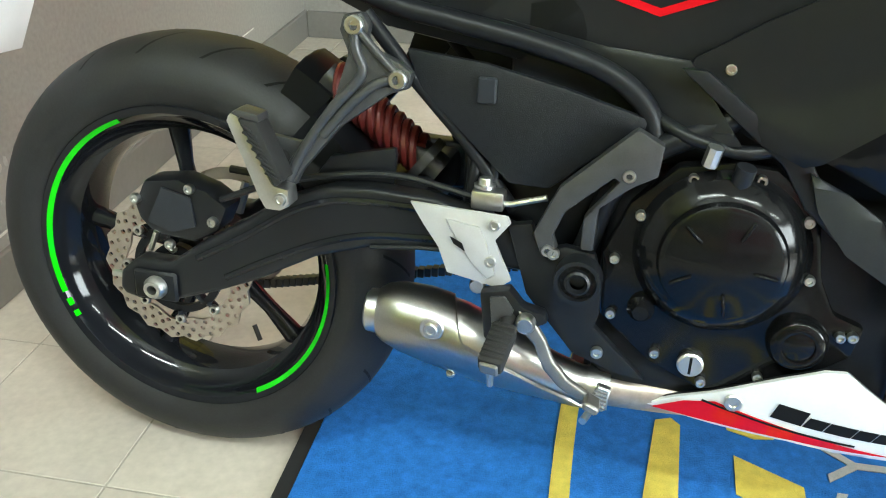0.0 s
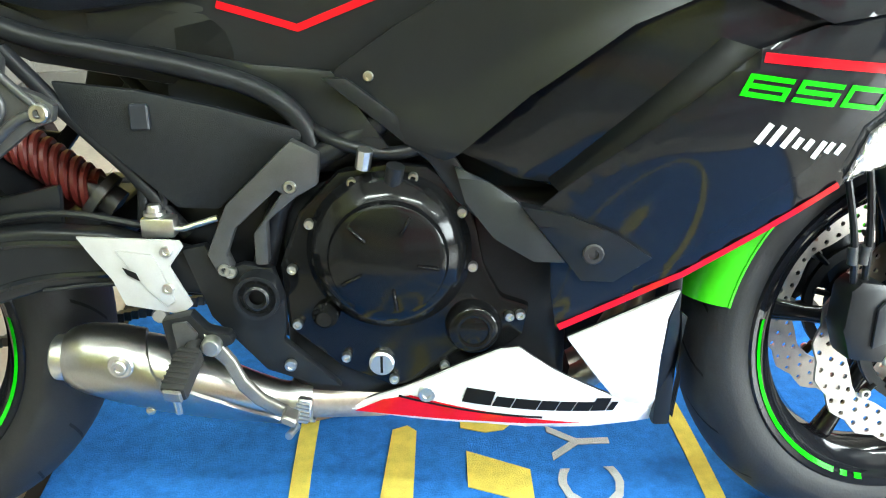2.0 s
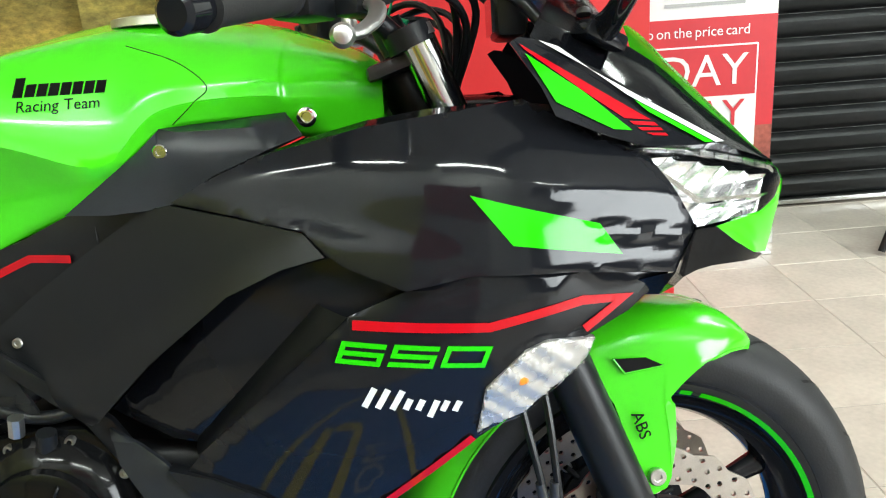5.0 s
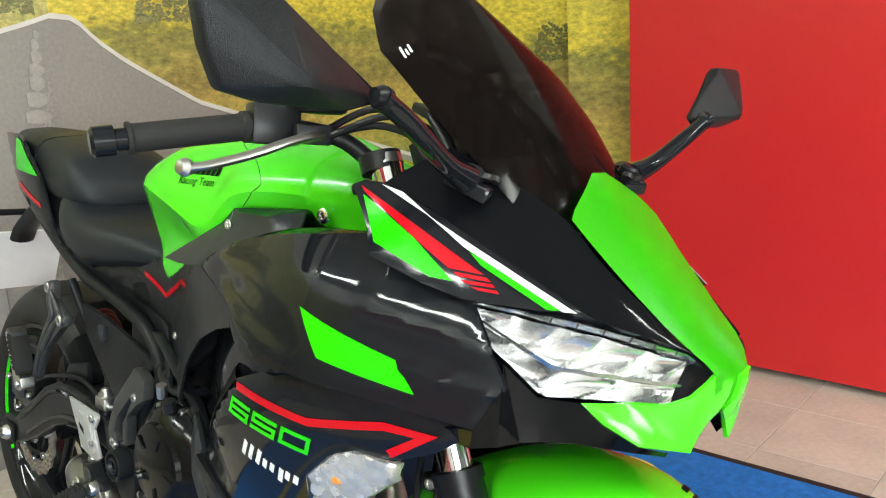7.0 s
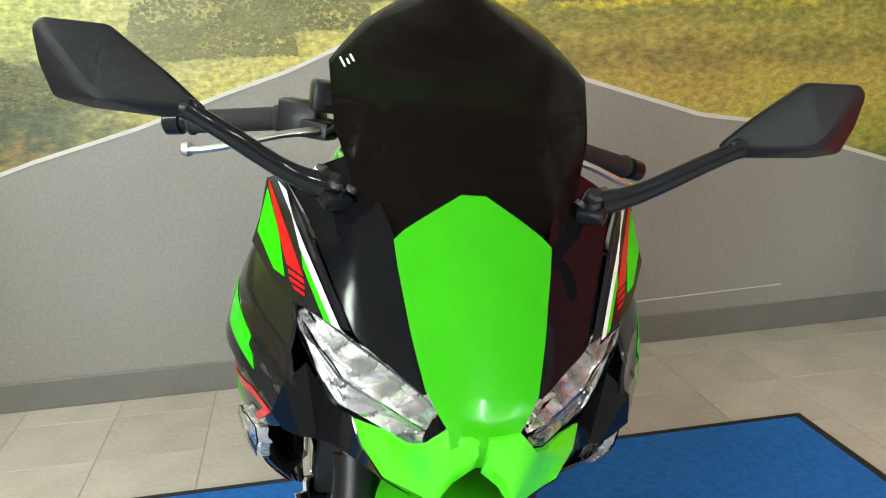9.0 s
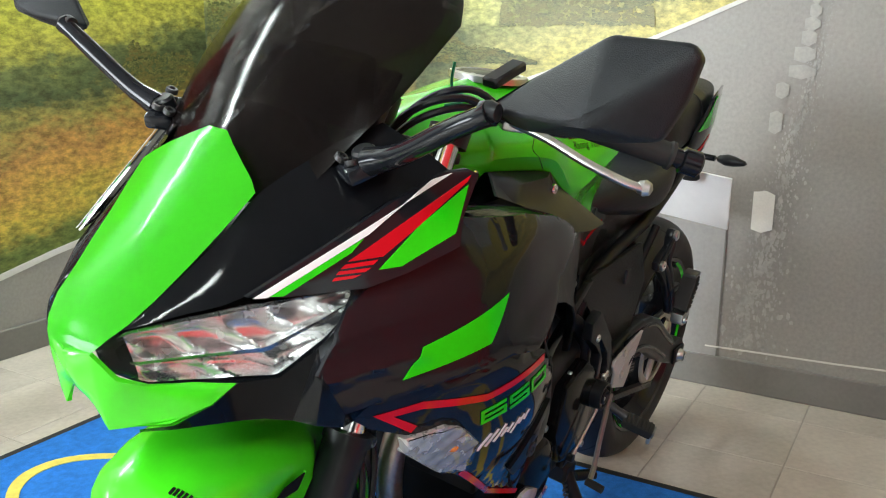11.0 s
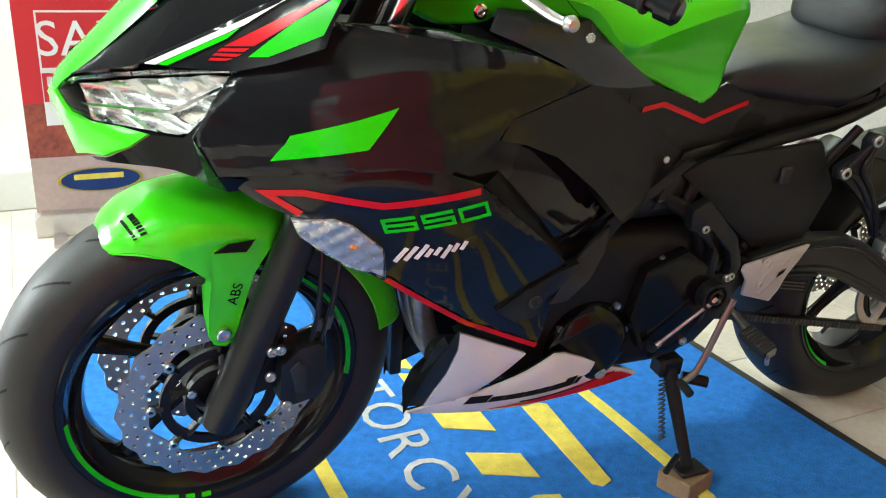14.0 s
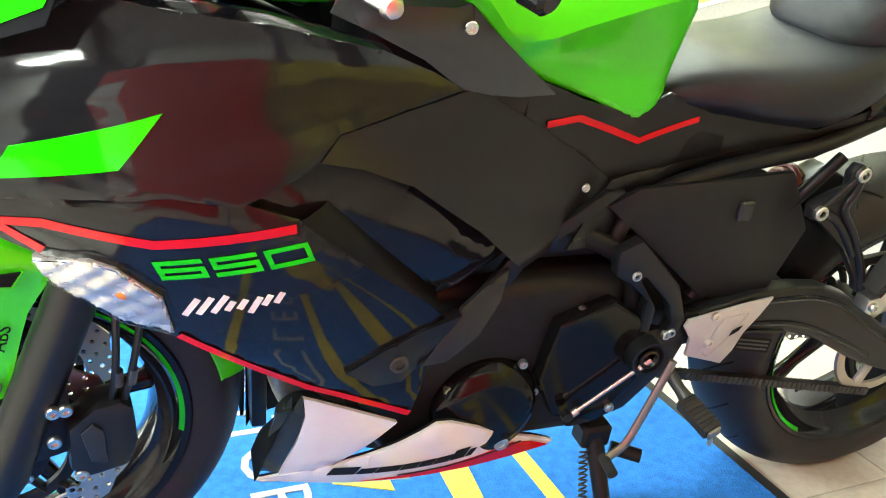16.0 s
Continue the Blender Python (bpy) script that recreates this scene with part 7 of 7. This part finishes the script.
    if side < 0:
        ay = Vector((-.0095, -.068, -.03)).normalized()
        az = Vector((-1, 0, 0)).cross(ay).normalized()
        PEGM = Matrix.Translation((.483, -.188, .352)) @ Matrix((ay.cross(az), ay, az)).transposed().to_4x4()
    else:
        PEGM = Matrix.Translation((px, .195, pz)) @ pose(0, 0, 0, -12, 20, 8)
    bm = box(-.015, 0, -.011, .015, .062, .011, .005, 2)
    for k in range(7):
        part("peg_rib", box(-.014, .007 + k * .0075, .010, .014, .010 + k * .0075, .013, .001, 1), M_PEG, pg, m=PEGM)
    part("peg_rubber", bm, M_PEG, pg, "ribbed black peg rubber", m=PEGM)
    part("peg_feeler", tube([(0, .058, -.008), (0, .061, -.034)], .004, 8), M_ALU, pg, m=PEGM)
    part("peg_tip", box(-.011, .061, -.009, .011, .066, .009, .002, 1), M_PEDAL, pg, smooth=False, m=PEGM)
    # pillion bracket and folded peg
    pb = part("pillion_bracket", prism([(.272, .692), (.295, .696), (.304, .682), (.3, .66), (.337, .645), (.354, .634), (.35, .615), (.328, .608), (.268, .563), (.22, .505), (.21, .485), (.197, .478), (.188, .49), (.205, .52), (.245, .572), (.262, .60), (.278, .65), (.268, .675)], .016, .005, m=Matrix.Translation((0, side * .152 - .008, 0))), M_GREYMET if side < 0 else M_SATIN, bike, "cast pillion footrest bracket")
    part("bracket_arm", prism([(.265, .578), (.218, .541), (.17, .548), (.148, .54), (.158, .53), (.2, .528), (.214, .50)], .01, .003, m=Matrix.Translation((0, side * .152 - .005, 0))), M_GREYMET if side < 0 else M_SATIN, pb)
    for bx, bz in ((.287, .682), (.338, .626)):
        part("bracket_bolt", bolt_head(.011, .008, Matrix.Translation((bx, side * .16, bz)) @ Matrix.Diagonal((1, side, 1, 1))), M_BOLT, pb)

    for run, r in (([(.287, .682), (.288, .655), (.296, .628), (.262, .588), (.225, .535), (.203, .492)], .0065), ([(.338, .626), (.312, .618), (.282, .592), (.248, .553)], .006), ([(.291, .677), (.312, .655), (.336, .632)], .005)):
        part("bracket_ridge", tube(smooth_path([(x, side * .161, z) for x, z in run], 4), r, 10), M_GREYMET if side < 0 else M_SATIN, pb)
    pp = part("pillion_peg", prism([(.141, .568), (.145, .576), (.154, .577), (.165, .556), (.197, .495), (.216, .492), (.218, .472), (.205, .464), (.186, .464), (.178, .478), (.158, .528)], .028, .004, m=Matrix.Translation((0, side * .18 - .014, 0))), M_ALU, pb, "folded aluminium pillion peg")
    part("peg_cap", prism([(.147, .577), (.156, .583), (.182, .578), (.184, .569), (.158, .573)], .03, .003, m=Matrix.Translation((0, side * .18 - .015, 0))), M_GREYMET, pb, "grey peg end")
    part("peg_pivot", bolt_head(.0075, .006, Matrix.Translation((.207, side * .194, .48)) @ Matrix.Diagonal((1, side, 1, 1))), M_BOLT, pb)
    bm = prism([(.157, .572), (.18, .57), (.212, .503), (.2, .494)], .034, .003, m=Matrix.Translation((0, side * .18 - .017, 0)))
    for k in range(9):
        f = (k + .5) / 9
        o = Vector((.167, 0, .566)).lerp(Vector((.205, 0, .502)), f)
        box(-.0075, -.0185, -.0017, .0075, .0185, .0017, .0006, 1, bm=(rib := bmesh.new()))
        bmesh.ops.transform(rib, matrix=Matrix.Translation((o.x, side * .18, o.z)) @ Matrix.Rotation(radians(30), 4, "Y"), verts=rib.verts)
        part("pad_rib", rib, M_PEG, pb)
    part("peg_pad", bm, M_PEG, pb, "black rubber pad")
    for k in range(6):
        part("pad_rib", box(-.004, -.02, -.0012, .005, .02, .0012), M_PEG, pb, smooth=False, m=pose(.168 + k * .0052, side * .18, .556 - k * .0092, 0, 30, 0))
    # swingarm leg
    sw = part("swingarm", prism([(-.062, .30), (-.058, .325), (-.032, .347), (.018, .346), (.06, .378), (.122, .416), (.185, .458), (.246, .481), (.30, .486), (.38, .482), (.5, .45), (.52, .40), (.46, .405), (.38, .416), (.30, .408), (.229, .386), (.141, .338), (.08, .312), (.023, .292), (-.03, .285), (-.055, .29)], .034, .008, 3, m=Matrix.Translation((0, side * .122 - .017, 0))), M_SATIN, bike, "black pressed steel swingarm")
    part("axle_nut", lathe([(.007, .02), (.012, .02), (.0135, .016), (.0165, .012), (.0165, 0), (.007, 0)], 18, "y", m=Matrix.Translation((0, side * .139, .313)) @ Matrix.Diagonal((1, side, 1, 1)), closed=True), M_ALU, sw, "silver axle nut")
    part("axle_block", box(-.035, 0, -.022, .03, .007, .022, .004, 1), M_FRAMEB, sw, m=Matrix.Translation((0, side * .139 - (.007 if side < 0 else 0), .313)))
    for run in ([(.06, .36), (.13, .401), (.2, .446), (.26, .466), (.33, .469), (.41, .464)], [(.1, .338), (.16, .371), (.235, .406), (.3, .425), (.38, .431)]):
        part("swingarm_rib", tube(smooth_path([(x, side * .1375, z) for x, z in run], 4), .0055, 8), M_BLACK, sw, "rounded swingarm edge")
    part("weld_seam", tube([(.3, side * .14, .41), (.36, side * .141, .418), (.42, side * .14, .42)], .003, 6), M_FRAMEB, sw)
    part("adjuster_bolt", tube([(-.062, side * .122, .312), (-.08, side * .122, .312)], .005, 8), M_BOLT, sw)
part("linkage_case", box(.40, -.09, .375, .6, .09, .57, .02, 2), M_SATIN, bike, "black rear linkage and frame plate")
part("swingarm_bridge", box(.29, -.105, .425, .36, .105, .48, .012, 2), M_SATIN, bike, "black swingarm bridge")
# rear hugger and inner fender
for nm, a0, a1, rr, hw, mt in (("chain_guard", 30, 50, .328, .09, M_SATIN), ("inner_fender", 50, 60, .352, .06, M_SATIN)):
    bm = bmesh.new()
    rows = [[bm.verts.new((r0 * math.cos(a), hw * u, .312 + r0 * math.sin(a))) for u, r0 in ((-1, rr - .05), (-.9, rr - .012), (-.6, rr), (0, rr + .004), (.6, rr), (.9, rr - .012), (1, rr - .05))] for a in [radians(a0 + (a1 - a0) * k / 14) for k in range(15)]]
    for a, b in zip(rows, rows[1:]):
        for k in range(6):
            bm.faces.new((a[k], a[k + 1], b[k + 1], b[k]))
    bmesh.ops.solidify(bm, geom=list(bm.faces), thickness=.004)
    part(nm, bm, mt, bike, "black plastic rear mudguard piece")
part("hugger_side", prism([(.215, .482), (.238, .512), (.32, .53), (.322, .52), (.316, .452), (.262, .462)], .012, .003, m=Matrix.Translation((0, -.108, 0))), M_SATIN, bike, "black hugger side")
part("shock_absorber", tube([(.205, -.03, .595), (.36, -.03, .481)], .022, 16), M_DARKMET, bike, "rear shock absorber")
bm = bmesh.new()
tube([(.222 + .00053 * k, -.03 + .026 * math.cos(k * .3), .583 - .00039 * k + .026 * math.sin(k * .3)) for k in range(218)], .0062, 8, bm)
part("shock_spring", bm, M_SPRING, bpy.data.objects["shock_absorber"], "dark red coil spring")
part("spring_seat", tube([(.335, -.03, .5), (.345, -.03, .492)], .033, 24), M_GREYMET, bpy.data.objects["shock_absorber"], "grey spring seat")
# rear caliper, hose, brake reservoir
rc = part("rear_caliper", prism([(-.036, .42), (-.02, .455), (.03, .462), (.07, .45), (.1, .43), (.085, .395), (.05, .375), (-.01, .38), (-.03, .40)], .05, .009, m=Matrix.Translation((0, -.125, 0))), M_SATIN, bike, "black rear brake caliper")
part("caliper_face", prism([(-.015, .40), (.01, .45), (.05, .44), (.055, .40), (.02, .388)], .004, .0015, m=Matrix.Translation((0, -.13, 0))), M_GREYPL, rc)
for bx, bz in ((-.03, .43), (.05, .452), (.08, .41), (.015, .37)):
    part("caliper_bolt", bolt_head(.007, .008, Matrix.Translation((bx, -.125, bz)) @ Matrix.Diagonal((1, -1, 1, 1))), M_BOLT, rc)
part("abs_sensor", tube([(-.02, -.12, .355), (-.005, -.125, .385)], .004, 8), M_BOLT, rc)
part("brake_hose", tube(smooth_path([(.09, -.12, .44), (.16, -.125, .47), (.24, -.12, .49), (.33, -.12, .50), (.43, -.125, .485)], 5), .0045, 8), M_SATIN, bike, "rear brake hose")
ms = part("master_cylinder", tube([(.437, -.125, .40), (.437, -.125, .475)], .013, 14), M_SATIN, bike, "rear brake master cylinder")
part("banjo", tube([(.437, -.125, .475), (.437, -.125, .5)], .011, 8), M_ALU, ms, "silver banjo bolt")
part("banjo_neck", lathe([(0, .012), (.007, .012), (.0085, .009), (.0085, .004), (.013, .004), (.013, 0), (0, 0)], 14, "z", m=Matrix.Translation((.437, -.125, .5))), M_ALU, ms)
part("cylinder_body", box(-.02, -.012, -.012, .02, .012, .012, .004, 2), M_ALU, ms, "cast cylinder body", m=Matrix.Translation((.443, -.128, .487)))
part("return_arm", tube([(.437, -.128, .483), (.47, -.13, .484), (.512, -.13, .497)], .004, 8), M_ALU, ms)
part("reservoir_hose", tube(smooth_path([(.42, -.115, .49), (.425, -.11, .55), (.43, -.108, .60)], 5), .007, 10), M_SATIN, bike, "black reservoir hose")
bp_ = part("brake_pedal", prism([(.494, .372), (.516, .356), (.53, .336), (.541, .31), (.561, .287), (.59, .27), (.593, .259), (.57, .262), (.549, .276), (.53, .296), (.516, .328), (.5, .345)], .011, .004, 3, m=Matrix.Translation((0, -.178, 0))), M_PEDAL, bike, "cast aluminium brake pedal")
part("pedal_pivot", lathe([(0, .014), (.009, .014), (.012, .01), (.012, 0), (0, 0)], 20, "y", m=Matrix.Translation((.505, -.176, .357)) @ Matrix.Diagonal((1, -1, 1, 1))), M_BOLT, bp_)
part("pedal_pad", box(-.008, -.014, -.006, .012, .014, .006, .003, 1), M_PEDAL, bp_, "ribbed pedal pad", m=Matrix.Translation((.59, -.186, .266)) @ pose(0, 0, 0, 0, 24, 0))
pm_ = part("peg_mount", prism([(.447, .386), (.482, .394), (.499, .374), (.525, .368), (.53, .357), (.5, .341), (.481, .336), (.468, .322), (.455, .326)], .022, .004, m=Matrix.Translation((0, -.176, 0))), M_SATIN, bike, "black footpeg mount")
part("mount_web", prism([(.46, .384), (.478, .387), (.49, .37), (.482, .345), (.466, .335)], .006, .003, m=Matrix.Translation((0, -.181, 0))), M_GREYMET, pm_)
part("link_joint", lathe([(0, .008), (.008, .008), (.01, .005), (.01, 0), (0, 0)], 16, "y", m=Matrix.Translation((.44, -.15, .384)) @ Matrix.Diagonal((1, -1, 1, 1))), M_ALU, bike, "silver pushrod joint")
# silencer: an inner can, an outer wrap cut away towards the front, outlet ring, clamp
CAN = [(.306, .31, .028), (.316, .3095, .035), (.335, .308, .041), (.37, .302, .0455), (.42, .291, .0465), (.46, .279, .042), (.50, .267, .036), (.54, .256, .0295), (.57, .2485, .026), (.6, .2465, .0245)]


def can_ring(x, grow, a):
    z, r = (float(np.interp(x, [c[0] for c in CAN], [c[k] for c in CAN])) for k in (1, 2))
    return (x, -.115 - (r * .92 + grow) * math.sin(a), z + (r + grow) * math.cos(a))


bm = bmesh.new()
rows = [[bm.verts.new(can_ring(x, 0, 2 * math.pi * k / 36)) for k in range(36)] for x in [.306 + .294 * i / 40 for i in range(41)]]
for a, b in zip(rows, rows[1:]):
    for k in range(36):
        bm.faces.new((a[k], a[(k + 1) % 36], b[(k + 1) % 36], b[k]))
sil = part("silencer", bm, M_STEEL, bike, "brushed stainless underslung silencer")
bm = bmesh.new()
rows = []
for i in range(45):
    x = .308 + .276 * i / 44
    a0 = float(np.interp(x, (.3, .385, .4, .411, .424, .5, .567, .585), (-110, -110, -40, 20, 72, 88, 112, 140)))
    rows.append([bm.verts.new(can_ring(x, .005 - (.003 if j in (0, 36) else 0), radians(a0 + (250 - a0) * j / 36))) for j in range(37)])
for a, b in zip(rows, rows[1:]):
    for k in range(36):
        bm.faces.new((a[k], a[k + 1], b[k + 1], b[k]))
bmesh.ops.solidify(bm, geom=list(bm.faces), thickness=0.0018)
wrap = part("outer_wrap", bm, M_STEEL, sil, "brushed steel outer wrap with a cut edge")
part("wrap_bolt", bolt_head(.0095, .006, Matrix.Translation((.387, -.163, .32)) @ Matrix.Diagonal((1, -1, 1, 1))), M_BOLT, wrap)
part("wrap_boss", lathe([(.0, .002), (.014, .002), (.016, 0), (.0, 0)], 20, "y", m=Matrix.Translation((.387, -.161, .32)) @ Matrix.Diagonal((1, -1, 1, 1))), M_STEEL, wrap)
part("wrap_screw", bolt_head(.006, .005, Matrix.Translation((.41, -.14, .2475)) @ pose(0, 0, 0, 125)), M_BOLT, wrap)
part("outlet", lathe([(.0205, -.004), (.0225, -.0165), (.0275, -.0185), (.0315, -.0155), (.0325, -.006), (.031, .004)], 36, "x", closed=True, m=Matrix.Translation((.308, -.115, .31)) @ Matrix.Diagonal((1, .9, .9, 1))), M_ALU, sil, "machined outlet ring")
part("outlet_hole", lathe([(0, .0), (.0215, .0), (.0215, .003), (0, .003)], 24, "x", m=Matrix.Translation((.3, -.115, .31))), M_BAR, sil)
part("exhaust_clamp", lathe([(.025, -.014), (.0285, -.014), (.0285, .014), (.025, .014)], 28, "x", closed=True, m=Matrix.Translation((.597, -.112, .2465))), M_ALU, sil, "steel pipe clamp")
part("front_pipe", tube(smooth_path([(.58, -.113, .2485), (.62, -.108, .246), (.68, -.1, .243), (.74, -.085, .238)], 4), .0238, 24), M_HEADER, sil, "plain steel pipe ahead of the clamp")
part("clamp_plate", box(-.009, -.006, -.017, .009, .006, .017, .002, 1), M_ALU, sil, "knurled clamp plate", m=Matrix.Translation((.601, -.143, .25)) @ pose(0, 0, 0, 0, 12, 0))
for k in range(5):
    part("knurl", box(-.008, -.0075, -.0011, .008, -.0055, .0011), M_PEDAL, sil, smooth=False, m=Matrix.Translation((.601, -.143, .239 + k * .0055)) @ pose(0, 0, 0, 0, 12, 0))
part("clamp_screw", tube([(.59, -.135, .222), (.583, -.16, .222)], .005, 10), M_BOLT, sil)
# gear lever, side stand
gl_ = part("gear_linkage", tube([(.668, .165, .32), (.652, .165, .332), (.651, .165, .333), (.57, .165, .393), (.569, .165, .394), (.552, .165, .407)], [.0055, .0055, .0034, .0034, .0055, .0055], 10), M_ALU, bike, "threaded gear linkage rod")
part("rod_end", lathe([(0, -.008), (.008, -.006), (.008, .006), (0, .008)], 12, "y", m=Matrix.Translation((.668, .165, .325))), M_SATIN, gl_)
part("gear_lever", tube(smooth_path([(.512, .165, .40), (.527, .168, .355), (.545, .172, .305), (.566, .178, .265), (.6, .186, .25)], 5), .005, 10, flat=1.5), M_PEDAL, bike, "cast aluminium gear lever")
part("lever_toe", tube([(.6, .18, .25), (.602, .215, .247)], .008, 12), M_PEG, bpy.data.objects["gear_lever"], "rubber toe piece")
c_, s_ = math.cos(radians(LEAN)), math.sin(radians(LEAN))


def ground(x, y, z):
    """A point of the room in the motorcycle's own frame."""
    return Vector((x, c_ * y + s_ * z, -s_ * y + c_ * z))


foot = ground(.575, .235, .056)
ss = part("side_stand", tube([(.585, .125, .245), Vector((.585, .125, .245)).lerp(foot, .5), foot], [.015, .0125, .011], 14), M_FRAMEB, bike, "black steel side stand, folded down")
part("stand_foot", box(-.03, -.02, -.004, .03, .025, .005, .003, 1), M_FRAMEB, ss, "flat stand foot", m=Matrix.Translation(ground(.572, .235, .0515)) @ pose(0, 0, 0, -LEAN))
part("stand_arm", tube([foot + Vector((.03, .0, .03)), foot + Vector((.075, .03, .03))], .006, 10), M_FRAMEB, ss)
part("stand_pivot", box(.56, .1, .225, .61, .14, .265, .006, 1), M_FRAMEB, ss, m=None)
part("stand_lug", tube([(.56, .14, .225), (.52, .165, .222)], .011, 12), M_FRAMEB, ss)
sb = bmesh.new()
A, B = Vector((.605, .14, .225)), Vector((.6, .172, .11))
tube([A.lerp(B, k / 90) + Vector((.007 * math.cos(k * .9), .003 * math.sin(k * .9), .004 * math.sin(k * .9))) for k in range(91)], .0016, 6, sb)
part("stand_spring", sb, M_DARKMET, ss, "dark return spring")
# care label on the swingarm, its writing as plain bars
lab = part("label_plate", prism([(.317, .398), (.386, .412), (.389, .388), (.318, .372)], .0008, 0, m=Matrix.Translation((0, .1395, 0))), M_BAR, bike, "dark label with pale bars", smooth=False)
for k in range(3):
    part("label_bar", prism([(.322, .3945 - k * .007), (.382, .4065 - k * .007), (.382, .4035 - k * .007), (.322, .3915 - k * .007)], .0006, 0, m=Matrix.Translation((0, .1404, 0))), M_GREYMET, lab, smooth=False)

# ------------------------------------------------------------------ floor tiles, last
TS = 0.303
tile_me = mesh_of(box(-TS / 2 + 0.0015, -TS / 2 + 0.0015, -0.004, TS / 2 - 0.0015, TS / 2 - 0.0015, 0.0, 0.001, 1), "tile")
tile_me.materials.append(M_TILE)
rest = bmesh.new()
count = 0
for i in range(-14, 19):
    for j in range(-18, 14):
        u, v = 1.705 + (i + 0.5) * TS, 0.135 + (j + 0.5) * TS
        if u < -0.9 or u > 5.6 or v < -5.3 or v > 2.5:
            continue
        if -0.75 < u < 3.6 and -2.05 < v < 2.2 and count < 298:
            ob = new("tile", tile_me)
            ob.parent, ob.matrix_world = floor_ob, ROOM @ Matrix.Translation((u, v, 0))
            count += 1
        else:
            rest.from_mesh(tile_me)
            rest.verts.ensure_lookup_table()
            bmesh.ops.translate(rest, vec=(u, v, 0), verts=rest.verts[-len(tile_me.vertices):])
if rest.verts:
    tagged(part("far_tiles", rest, M_TILE, floor_ob, "cream tiles of the outer floor", smooth=False, m=ROOM), kind="stuff")
